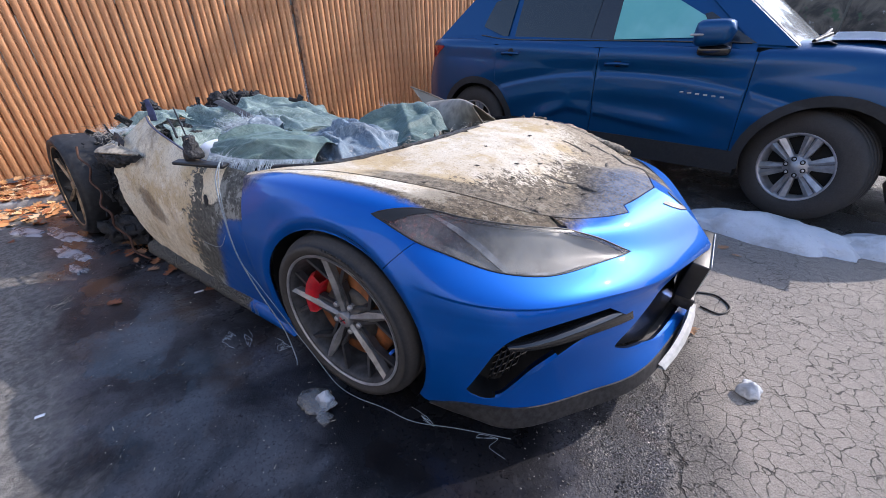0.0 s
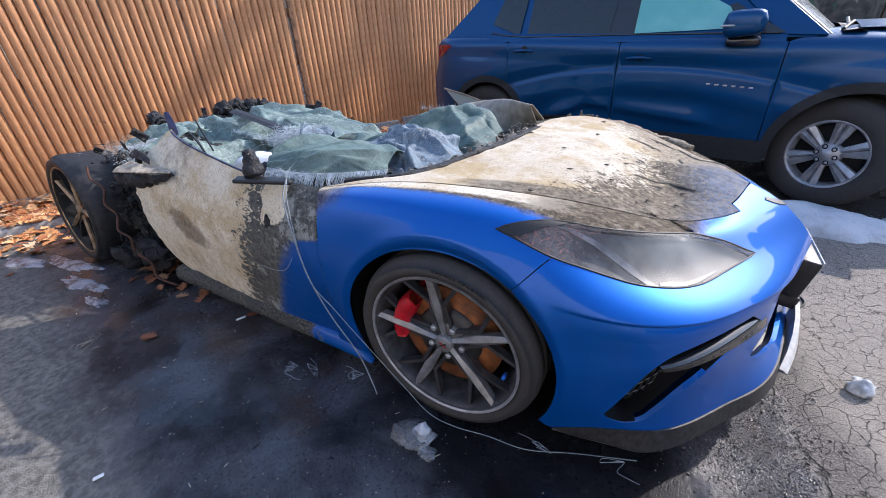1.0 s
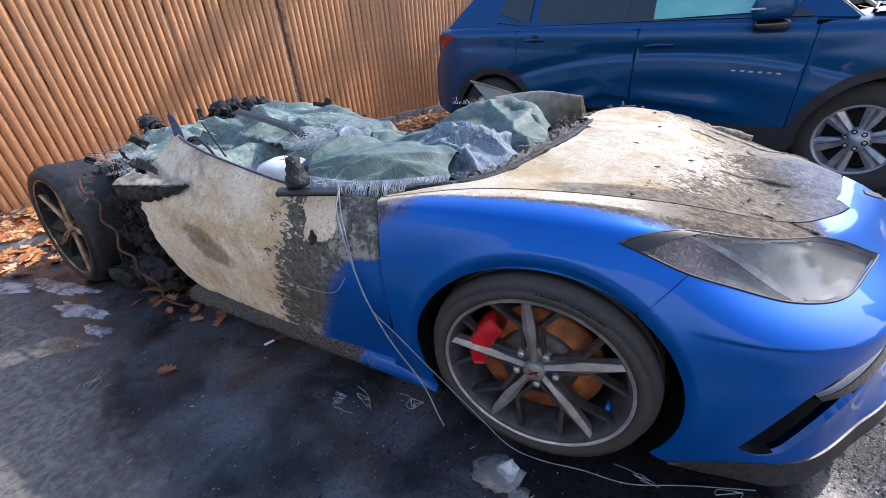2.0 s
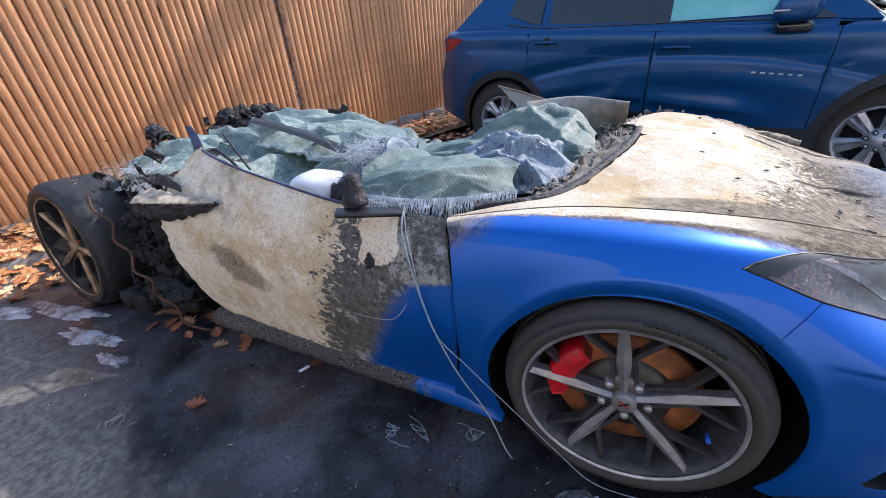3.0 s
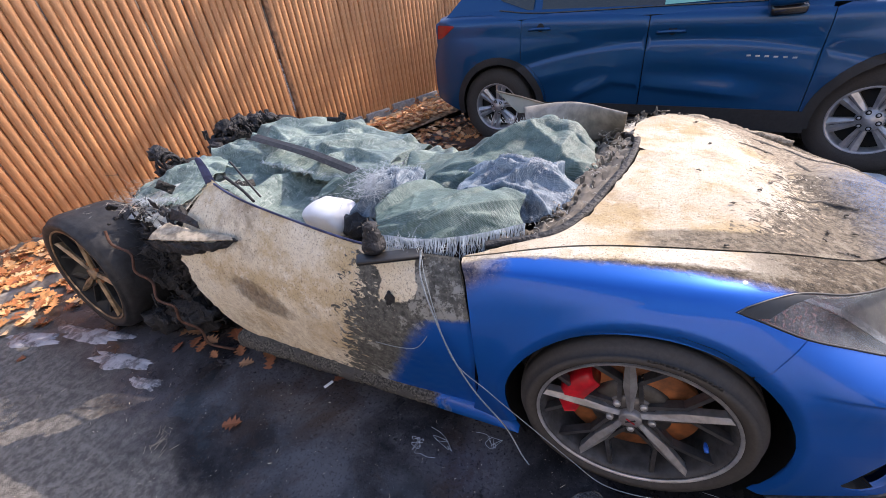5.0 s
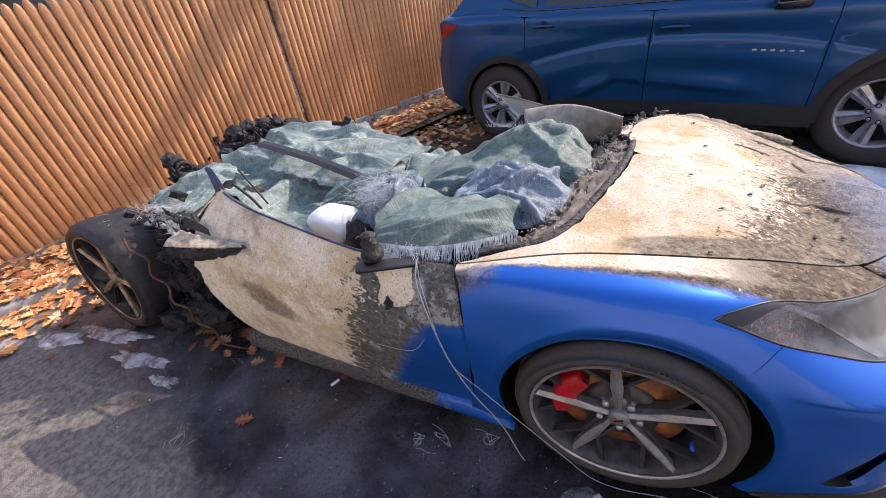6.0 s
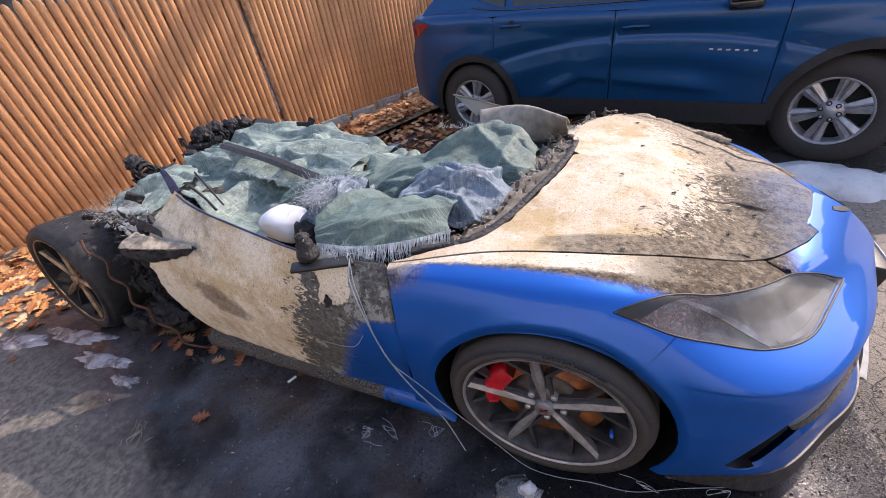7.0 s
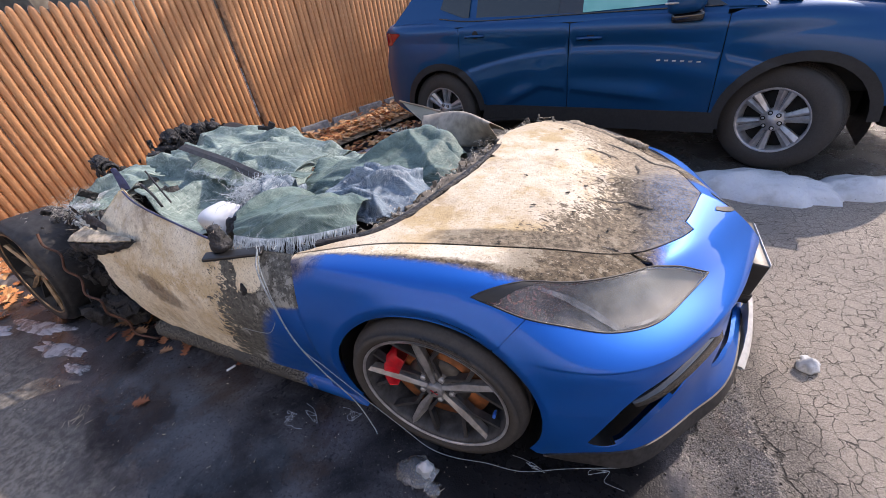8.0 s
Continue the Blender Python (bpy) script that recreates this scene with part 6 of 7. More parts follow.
for dx, dz, rr in ((0.03, 0.0, 0.045), (0.065, -0.012, 0.04), (0.0, -0.03, 0.05)):
    part("coiled_hose", tube([(-2.62 + dx + 0.3 * rr * math.cos(t), -.26 + rr * math.cos(t), .755 + dz + rr * math.sin(t)) for t in (k * math.pi / 10 for k in range(21))], 0.010, 8), M_CHAR, car, "charred coiled hose")
part("rusty_cable", tube(smooth_line([(-2.30, -.86, .66), (-2.27, -.88, .60), (-2.19, -.87, .55), (-2.18, -.90, .47), (-2.12, -.89, .41), (-2.08, -.93, .34), (-2.00, -.92, .30), (-2.0, -.93, .22), (-1.95, -.90, .14), (-1.93, -.91, .06), (-1.86, -.89, .025), (-1.80, -.88, .02)], 6), 0.0065, 8), M_RUSTDARK, car, "rust-brown hanging cable")


M_LEDGE = plain("scorched_ledge", (0.34, 0.29, 0.215), 0.8, var=0.5, scale=40, bump=0.8, dist=0.005)


def scoop():
    """Torn edge of the side intake: a pale ledge with black lining beneath."""
    top = [[(-1.93, -.885, .675), (-1.78, -.885, .69), (-1.62, -.875, .702), (-1.46, -.845, .71)], [(-1.92, -.855, .695), (-1.78, -.855, .703), (-1.63, -.853, .709), (-1.47, -.838, .712)], [(-1.90, -.80, .712), (-1.77, -.82, .715), (-1.64, -.832, .715), (-1.48, -.832, .713)]]
    cloth("scoop_lip", top, M_LEDGE, car, 0.005, 14, 3, (60, 24), "pale torn fibreglass ledge", 0.2, thick=0.006)
    low = [[(-1.92, -.886, .670), (-1.78, -.886, .685), (-1.62, -.876, .697), (-1.44, -.843, .706)], [(-1.92, -.88, .615), (-1.76, -.885, .635), (-1.60, -.872, .665), (-1.46, -.842, .695)], [(-1.86, -.84, .59), (-1.74, -.845, .61), (-1.60, -.85, .65), (-1.47, -.838, .685)]]
    cloth("scoop_lining", low, M_CHAR, car, 0.035, 16, 5, (70, 36), "black melted lining", thick=0.006)
    # the open slot above the ledge
    cloth("scoop_slot", [[(-1.86, -.80, .735), (-1.76, -.81, .735), (-1.66, -.825, .728)], [(-1.86, -.775, .775), (-1.77, -.785, .765), (-1.68, -.805, .745)]], M_CHAR, car, 0.01, 16, 5, (24, 14), "charred slot behind the ledge")


scoop()
M_VIOLET = plain("heat_tinted_blue", (0.035, 0.042, 0.10), 0.45, metal=0.4, var=0.5, scale=25)
part("belt_edge", tube([(x, y, z + 0.004) for x, y, z in skin_d.at([(0.9 + 2.6 * k / 40, 4.02) for k in range(41)])], 0.0045, 6), M_VIOLET, car, "violet-blue heat-tinted belt moulding")
cloth("blue_fin", [[(-1.855, -.585, .80), (-1.842, -.57, .80), (-1.83, -.555, .80)], [(-1.868, -.572, .86), (-1.856, -.56, .86), (-1.845, -.547, .855)], [(-1.882, -.562, .912), (-1.875, -.555, .916), (-1.868, -.546, .91)]], M_VIOLET, car, 0.004, 9, 2, (20, 20), "bent blue metal fin", thick=0.008)
part("strut_rod", tube([(-1.80, -.46, .86), (-1.62, -.52, .72)], 0.005, 6), M_PLASTIC, car)
part("strut_rod", tube(smooth_line([(-1.83, -.50, .80), (-1.70, -.54, .765), (-1.60, -.58, .73)], 4), 0.007, 6), M_CHAR, car)
part("roof_rail", grid_bm([[p + Vector((-0.008, -0.030, 0.0)), p + Vector((0.0, -0.004, 0.012)), p + Vector((0.012, 0.026, 0.014)), p + Vector((0.004, 0.0, -0.010))] for p in smooth_line([(-2.09, -.03, .818), (-1.88, -.075, .80), (-1.62, -.125, .77), (-1.36, -.17, .715), (-1.24, -.19, .69)], 8)], closed_v=True), M_LIP, car, "grey flat roof rail, bent and scorched", smooth=False)
part("bracket", new_box((0.045, 0.012, 0.14), pose(-1.83, .46, .755, 0, 35, 20), 0.004), M_CHAR, car)
part("bracket", new_box((0.10, 0.012, 0.03), pose(-1.87, .46, .775, 0, 10, 20), 0.004), M_CHAR, car)
part("rusty_tab", new_box((0.035, 0.008, 0.10), pose(-1.59, .60, .645, 10, -25, 0), 0.003), M_RUST, car, "rusty steel tab")
part("aerial", tube([(-1.70, .50, .66), (-1.76, .50, .76), (-1.77, .50, .80)], 0.004, 5), M_RUST, car)


def airbag():
    bm = bmesh.new()
    bmesh.ops.create_icosphere(bm, subdivisions=4, radius=1.0)
    for v in bm.verts:
        n = v.co.normalized()
        p = Vector([math.copysign(abs(c) ** 0.6, c) for c in n])
        k = 1 + 0.08 * noise.noise(n * 1.8)
        v.co = Vector((p.x * .125, p.y * .08, p.z * .065)) * k
    bmesh.ops.transform(bm, matrix=pose(-1.19, -.57, .69, 8, -4, -12), verts=bm.verts)
    tagged(part("airbag", bm, plain("white_airbag", (0.80, 0.80, 0.80), 0.7, var=0.06, scale=6, bump=0.3, dist=0.004)), "plump white airbag lying behind the door", "airbag")


airbag()
lump("seat_foam", (-1.02, -.63, .675), (.06, .05, .07), 31, M_CHAR, car, 0.5)


def mirror_stub():
    m = pose(-.72, -.895, .785, 0, 6, 32)
    part("mirror_plate", new_box((0.20, 0.05, 0.014), m, 0.005), M_PLASTIC, car, "scorched black mirror plate")
    bm = lathe([(0.0, 0.0), (0.036, 0.0), (0.038, 0.012), (0.034, 0.030), (0.028, 0.036), (0.028, 0.055), (0.022, 0.062), (0.021, 0.085), (0.0, 0.09)], 20)
    for v in bm.verts:
        v.co += Vector((0.008, 0.005, 0.005)) * noise.noise(v.co * 45)
    bmesh.ops.transform(bm, matrix=pose(-.775, -.885, .80, 90, 0, 0), verts=bm.verts)
    part("mirror_boot", bm, M_CHAR, car, "sagging rubber mirror boot")
    strands("mirror_wiring", 60, M_DUST, car, tangle((-.775, -.885, .875), (0.008, 0.008, 0.006), 0.016), 0.0016)


mirror_stub()
lump("charred_drip", (-.745, -.905, .605), (.022, .012, .05), 41, M_CHAR, car, 0.5, "black melted drip on the door")


# ---- cowl between cabin and hood ----
def cowl():
    edge = smooth_line([(-.46, -.77, .772), (-.28, -.695, .786), (-.19, -.555, .788), (-.13, -.37, .792), (-.075, -.18, .795), (-.04, .0, .798), (-.03, .16, .79), (-.07, .27, .775)], 8)
    rows = []
    for i, p in enumerate(edge):
        d = (edge[min(i + 1, len(edge) - 1)] - edge[max(i - 1, 0)]).normalized()
        s = Vector((-d.y, d.x, 0))
        w = 0.010 * noise.noise(p * 20) + 0.006 * noise.noise(p * 55)
        rows.append([p + s * 0.004 + Vector((0, 0, -0.01)), p + s * 0.006 + Vector((0, 0, 0.005 + w)), p + s * 0.030 + Vector((0, 0, 0.004)), p + s * 0.034 + Vector((0, 0, -0.02))])
    part("screen_channel", grid_bm(rows, closed_v=True), M_CHAR, car, "grey-black windscreen channel, bowed and scorched")
    rows = []
    for i, p in enumerate(edge):
        d = (edge[min(i + 1, len(edge) - 1)] - edge[max(i - 1, 0)]).normalized()
        s = Vector((-d.y, d.x, 0))
        wid = 0.10 + 0.10 * i / len(edge)
        row = []
        for k in range(14):
            q = p + s * (0.03 + wid * k / 13) + Vector((0, 0, -0.015 - 0.05 * k / 13))
            row.append(q + Vector((0, 0, 0.022 * noise.noise(q * 26) + 0.02 * noise.noise(q * 60))))
        rows.append(row)
    part("cowl_rubble", grid_bm(rows), M_DUST, car, "burnt cowl covered in grey ash and flakes")
    pick = lambda: edge[RND.randrange(len(edge))]  # noqa: E731

    def flakes(k):
        p = pick() + Vector((-RND.uniform(0.02, 0.14), RND.uniform(0, 0.06), RND.uniform(-0.03, 0.0)))
        d = Vector((RND.uniform(-1, 1), RND.uniform(-1, 1), RND.uniform(-0.1, 0.1))).normalized() * RND.uniform(0.008, 0.028)
        return [p, p + d * 0.5 + Vector((0, 0, 0.005)), p + d]

    for k in range(9):
        p = edge[4 + 6 * k] if 4 + 6 * k < len(edge) else edge[-1]
        debris("cowl_crumb", 16, (p.x - 0.085, p.y + 0.02, p.z - 0.045), (.032, .04, .005), 0.015, 60 + k, "crumbled grey-brown cowl lining", M_DUST)
    for k, (c, e, sz) in enumerate((((-.10, .06, .772), (.04, .10, .012), 0.026), ((-.16, -.16, .75), (.03, .08, .010), 0.022), ((.03, .42, .752), (.06, .08, .012), 0.028), ((-.26, -.45, .745), (.03, .08, .010), 0.020))):
        debris("cowl_heap", 60, (c[0], c[1], c[2] - 0.022), e, sz, 80 + k, "heap of burnt grey-brown flakes in the cowl", M_DUST)
    strands("cowl_ash", 130, M_FIBRE, car, flakes, 0.0013)
    # torn far edge, in front of the lost wing
    far = smooth_line([(-.08, .30, .77), (.0, .45, .76), (.08, .56, .745), (.18, .62, .735), (.26, .62, .735)], 8)
    rows = []
    for p in far:
        rows.append([p + Vector((-0.10 + 0.11 * k / 7, 0.05 - 0.06 * k / 7, 0.02 * noise.noise(p * 30 + Vector((k, 0, 0))) - 0.008 * abs(k - 5))) for k in range(8)])
    part("torn_edge", grid_bm(rows), M_FIBRE, car, "torn fuzzy fibreglass edge")
    strands("torn_fuzz", 120, M_FIBRE, car, lambda k: (lambda p, d: [p, p + d * 0.6, p + d])(far[RND.randrange(len(far))] + Vector((-0.03, 0.02, 0)), Vector((RND.uniform(-0.035, 0.01), RND.uniform(-0.02, 0.02), RND.uniform(0.0, 0.014)))), 0.0014)


cowl()


def curled_lip():
    """The far edge of the hood, rolled over on itself."""
    line = smooth_line([(.165, .80, .632), (.20, .745, .672), (.255, .672, .704), (.32, .622, .704), (.40, .585, .692), (.50, .545, .676), (.62, .49, .655)], 8)
    rows = []
    for i, p in enumerate(line):
        t = i / (len(line) - 1)
        d = (line[min(i + 1, len(line) - 1)] - line[max(i - 1, 0)]).normalized()
        e = Vector((d.y, -d.x, 0)).normalized()
        rr = 0.030 * (0.7 + 0.5 * math.sin(math.pi * min(1, t * 2.2))) * (1 - 0.62 * t)
        row = []
        for k in range(15):
            a = radians(-60 + 300 * k / 14)
            q = p + e * rr * 1.35 * math.cos(a) + Vector((0, 0, rr * math.sin(a)))
            row.append(q + Vector((1, 1, 1)) * (0.008 * noise.noise(q * 24) + 0.005 * noise.noise(q * 70)))
        rows.append(row)
    ob = part("curled_lip", grid_bm(rows), M_HOOD, car, "thick curled edge of the burnt hood")
    ob.modifiers.new("thick", "SOLIDIFY").thickness = 0.006
    for k, (c, e, sz) in enumerate((((.06, .55, .735), (.07, .07, .012), 0.020), ((.12, .70, .665), (.05, .06, .02), 0.022), ((.19, .66, .685), (.03, .04, .01), 0.014))):
        debris("edge_crumb", 45, c, e, sz, 140 + k, "torn brown crumbs along the hood edge", M_LEDGE if k else M_DUST)


curled_lip()
cloth("pillar_trim", [
    [(-.56, .36, .70), (-.40, .36, .70), (-.22, .36, .70), (-.10, .40, .70)],
    [(-.60, .46, .80), (-.42, .44, .82), (-.25, .34, .845), (-.10, .20, .862)],
    [(-.62, .54, .815), (-.44, .52, .845), (-.28, .42, .862), (-.10, .24, .868)],
    [(-.62, .62, .74), (-.44, .62, .74), (-.28, .6, .73), (-.12, .56, .72)]], M_TRIM, car, 0.008, 4, 3, (40, 30), "dusty tan-grey roof-pillar trim")


def shard():
    m = Mat("shattered_glass")
    m.set(Base_Color=(0.35, 0.38, 0.38), Roughness=0.3, Alpha=0.55)
    m.bump(m.cells(70, "DISTANCE_TO_EDGE"), 0.003, 0.8)
    cloth("glass_shard", [[(-.78, .58, .895), (-.72, .58, .83), (-.66, .58, .775)], [(-.66, .585, .865), (-.62, .585, .82), (-.58, .585, .78)], [(-.50, .59, .815), (-.49, .59, .80), (-.48, .59, .785)]], m, car, 0.006, 9, 4, (24, 14), "broken windscreen shard", thick=0.005)
    part("shard_frame", tube([(-.79, .575, .90), (-.64, .58, .862), (-.48, .585, .812)], 0.006, 6), M_DUST, car)


shard()


# ---- inside the headlights, marks on the tyre ----
MARKS = plain("sidewall_mark", (0.012, 0.012, 0.012), 0.6)
for k in range(13):
    a = radians(0 + 2.7 * k)
    r = 0.300
    part("sidewall_mark", new_box((0.0105 if k % 5 else 0.006, 0.0012, 0.009), Matrix.Rotation(a, 4, "Y") @ pose(0, -0.1262, r, 0, 0, 0)), MARKS, fw, "raised sidewall lettering as plain bars" if k == 0 else "")


# ---- plate bracket and grille bars on the nose ----
M_PALETRIM = plain("pale_grey_plastic", (0.50, 0.49, 0.46), 0.55, var=0.15, scale=30)


def nose():
    part("plate_bracket", new_box((0.06, 0.32, 0.15), pose(1.005, 0.0, .392, 0, 10, 0), 0.006), M_PLASTIC, car, "black number-plate bracket")
    part("lower_bracket", new_box((0.07, 0.28, 0.05), pose(1.0, 0.0, .285, 0, 8, 0), 0.006), M_LIP, car)
    for side in (-1, 1):
        rows = [[(1.03 - 0.055 * t * t, side * (0.12 + 0.29 * t), 0.285 - 0.10 * t), (1.045 - 0.055 * t * t, side * (0.12 + 0.29 * t), 0.28 - 0.10 * t), (1.055 - 0.055 * t * t, side * (0.12 + 0.29 * t), 0.225 - 0.055 * t), (1.02 - 0.055 * t * t, side * (0.12 + 0.29 * t), 0.215 - 0.05 * t)] for t in (0, 0.25, 0.5, 0.75, 1)]
        part("grille_trim", grid_bm(rows, closed_v=True), M_PALETRIM, car, "pale grey plastic strip under the grille", smooth=False)
    part("number_plate", new_box((0.003, 0.30, 0.14), pose(1.0385, 0.0, .395, 0, 10, 0), 0.001), plain("plate_white", (0.6, 0.6, 0.58), 0.4), car, "plain pale number plate")
    for sk, fl in ((skin_r, 1), (skin_l, -1)):
        for k in range(9):
            u0 = 4.45 + 0.13 * k
            uv = [(u0 + 0.25 * t, 0.70 + 0.09 * k + 0.75 * t) for t in (0, 0.33, 0.66, 1)]
            part("grille_bar", tube([Vector(p) - Vector(n) * fl * 0.072 for p, n in zip(sk.at(uv), sk.normal(uv))], 0.004, 5), M_GLOSSBLACK, car)
        for k in range(5):
            v0 = 0.80 + 0.16 * k
            uv = [(4.45 + 0.03 * k + 1.2 * t, v0 + 0.75 * t) for t in (0, 0.25, 0.5, 0.75, 1)]
            part("grille_bar", tube([Vector(p) - Vector(n) * fl * 0.072 for p, n in zip(sk.at(uv), sk.normal(uv))], 0.004, 5), M_GLOSSBLACK, car)
        rows = []
        for k in range(17):
            t = k / 16
            p = Vector(sk.at([(4.80 + 1.84 * t, 1.86 - 0.06 * t)])[0])
            w = 0.008 + 0.034 * t
            rows.append([p + Vector((0.004, -0.004 * fl, 0)), p + Vector((-0.01, 0.006 * fl, w)), p + Vector((-0.05, 0.03 * fl, w)), p + Vector((-0.05, 0.03 * fl, -0.004))])
        part("intake_blade", grid_bm(rows, closed_v=True), M_GLOSSBLACK, car, "gloss black intake blade")


nose()


# ---- loose flakes on the hood ----
M_FLAKE = plain("loose_soot_flake", (0.045, 0.038, 0.03), 0.7, var=0.6, scale=60, bump=0.5)
for k in range(14):
    rnd = random.Random(300 + k)
    u, v = rnd.uniform(2.6, 6.4), rnd.uniform(5.75, 7.6)
    sk = skin_r if k % 4 else skin_l
    p, nm = Vector(sk.at([(u, v)])[0]), Vector(sk.normal([(u, v)])[0])
    if nm.z < 0:
        nm = -nm
    l, w = rnd.uniform(0.006, 0.015), rnd.uniform(0.003, 0.007)
    a = rnd.uniform(0, 3.14)
    d = Vector((math.cos(a), math.sin(a), 0))
    d = (d - nm * d.dot(nm)).normalized()
    e = nm.cross(d)
    rows = [[p + d * l * (i / 4 - 0.5) * 2 + e * w * j * (1 - abs(i - 2) * 0.3) * rnd.uniform(0.7, 1.2) + nm * (0.002 + 0.006 * rnd.random()) for j in (-1, 0, 1)] for i in range(5)]
    ob = part("paint_flake", grid_bm(rows), M_FLAKE, car)
    ob.modifiers.new("thick", "SOLIDIFY").thickness = 0.0015


def hood_crack(sk, ends, width, seed):
    """A dark jagged slit in the burnt hood, with one lifted lip."""
    rnd = random.Random(seed)
    line = []
    for (u0, v0), (u1, v1) in zip(ends, ends[1:]):
        line += [(u0 + (u1 - u0) * k / 9 + rnd.gauss(0, 0.012), v0 + (v1 - v0) * k / 9 + rnd.gauss(0, 0.010)) for k in range(9)]
    line.append(ends[-1])
    pts, nms = sk.at(line), sk.normal(line)
    slit, lip = [], []
    for i, (p, nm) in enumerate(zip(pts, nms)):
        p, nm = Vector(p), Vector(nm)
        nm = nm if nm.z > 0 else -nm
        d = (Vector(pts[min(i + 1, len(pts) - 1)]) - Vector(pts[max(i - 1, 0)])).normalized()
        e = nm.cross(d)
        t = i / (len(pts) - 1)
        w = width * (0.2 + math.sin(math.pi * t)) * rnd.uniform(0.6, 1.3)
        slit.append([p + e * w + nm * 0.0012, p + nm * 0.0016, p - e * w + nm * 0.0012])
        lip.append([p + e * w + nm * 0.001, p + e * (w + 0.003) + nm * (0.0035 + 0.004 * math.sin(math.pi * t) * rnd.random()), p + e * (w + 0.009) + nm * 0.0008])
    part("crack", grid_bm(slit), M_DARK, car, "dark crack in the burnt hood")
    part("crack_lip", grid_bm(lip), M_DUST, car, "lifted grey edge of a crack")


hood_crack(skin_r, [(4.98, 7.24), (6.15, 7.24)], 0.0012, 1)
hood_crack(skin_r, [(6.15, 7.24), (6.40, 7.0), (6.68, 6.66)], 0.0050, 2)
hood_crack(skin_r, [(5.42, 7.02), (5.80, 7.05)], 0.0022, 3)
hood_crack(skin_l, [(5.40, 5.93), (6.3, 6.05)], 0.0035, 4)
hood_crack(skin_l, [(6.3, 6.05), (7.1, 5.62)], 0.0030, 5)
hood_crack(skin_l, [(5.85, 6.60), (6.15, 6.80), (6.5, 7.15)], 0.0040, 6)
hood_crack(skin_l, [(4.28, 7.1), (5.28, 6.78)], 0.0014, 7)
hood_crack(skin_l, [(4.6, 6.3), (5.4, 6.05)], 0.0020, 8)
hood_crack(skin_r, [(4.75, 5.78), (4.95, 5.70), (5.05, 5.60)], 0.0040, 9)


# ---- ropes and wires ----
M_ROPE = plain("pale_braided_cord", (0.27, 0.31, 0.33), 0.7, var=0.4, scale=300, bump=0.5)


def rope(name, pts, r, label, mat=None):
    ob = part(name, tube(smooth_line(pts, 10), r, 6), mat or M_ROPE)
    return tagged(ob, label, "cord")


rope("cord", [(-.63, -.865, .80), (-.62, -.91, .73), (-.57, -.945, .58), (-.52, -.962, .45), (-.46, -.955, .30), (-.37, -.945, .14), (-.31, -.96, .02), (-.28, -.98, .006)], 0.0026, "pale braided cord hanging down the door")
rope("cord", [(-.63, -.868, .795), (-.60, -.915, .70), (-.53, -.962, .47), (-.42, -.965, .35), (-.28, -.967, .22), (-.15, -.968, .10), (-.05, -.972, .02), (.05, -.97, .006), (.17, -.952, .006), (.30, -.94, .006), (.45, -.88, .006), (.62, -.82, .006)], 0.0015, "pale braided cord slung across the tyre")
rope("cord", [(-.60, -.93, .55), (-.66, -.945, .46), (-.74, -.94, .43), (-.83, -.94, .43)], 0.0012, "thin loose thread on the door")


def scribble(c, ext, n, seed):
    """A kinked tangle of wire round a place, with one loose end."""
    r = random.Random(seed)
    out = [(c[0] + r.uniform(-1, 1) * ext[0], c[1] + r.uniform(-1, 1) * ext[1], 0.004 + 0.012 * r.random()) for _ in range(n * 2)]
    a = r.uniform(0, 6)
    return out + [(c[0] + ext[0] * k * math.cos(a + 0.3 * k), c[1] + ext[1] * k * math.sin(a + 0.3 * k), 0.004) for k in (1.2, 1.9, 2.7)]


for k, (c, e, n) in enumerate((((-.70, -1.04), (.035, .03), 7), ((-.60, -1.0), (.05, .02), 4), ((-.42, -.95), (.03, .03), 5), ((.35, -.92), (.04, .02), 4), ((.55, -.86), (.04, .02), 3))):
    rope("wire", scribble(c, e, n, k), 0.0007, "tangled thin wire lying on the asphalt", M_FRAY)
rope("cable", [(1.10, .32, .006), (1.18, .30, .006), (1.22, .38, .006), (1.16, .46, .006), (1.06, .44, .006)], 0.005, "loop of dark cable on the asphalt", M_PLASTIC)

# ---- snow and ice ----
def mat_snow():
    m = Mat("old_snow")
    m.set(Base_Color=m.mix(m.step(m.noise(5, 6, 0.6), 0.45, 0.75), (0.62, 0.64, 0.67), (0.40, 0.40, 0.40)), Roughness=0.5, Subsurface_Weight=0.2, Subsurface_Radius=(0.02, 0.02, 0.025))
    c = m.b.inputs["Base Color"].links[0].from_socket
    m.set(Base_Color=m.mix(m.math("MULTIPLY", m.step(m.noise(55, 5, 0.7), 0.64, 0.70), 0.8), c, (0.12, 0.10, 0.085)))
    m.bump(m.noise(45, 6, 0.65), 0.012, 0.9)
    m.bump(m.noise(9, 5, 0.6), 0.04, 0.6)
    return m


M_SNOW = mat_snow()


def mat_ice(name, clear):
    m = Mat(name)
    m.set(Base_Color=m.mix(m.step(m.noise(18, 5), 0.45, 0.65), (0.62, 0.64, 0.66), (0.90, 0.91, 0.92)), Roughness=0.18, Transmission_Weight=clear, IOR=1.31)
    m.bump(m.noise(40, 5), 0.005, 0.8)
    return m


M_ICE = mat_ice("clear_ice", 0.82)
M_FROST = mat_ice("frosted_ice", 0.30)


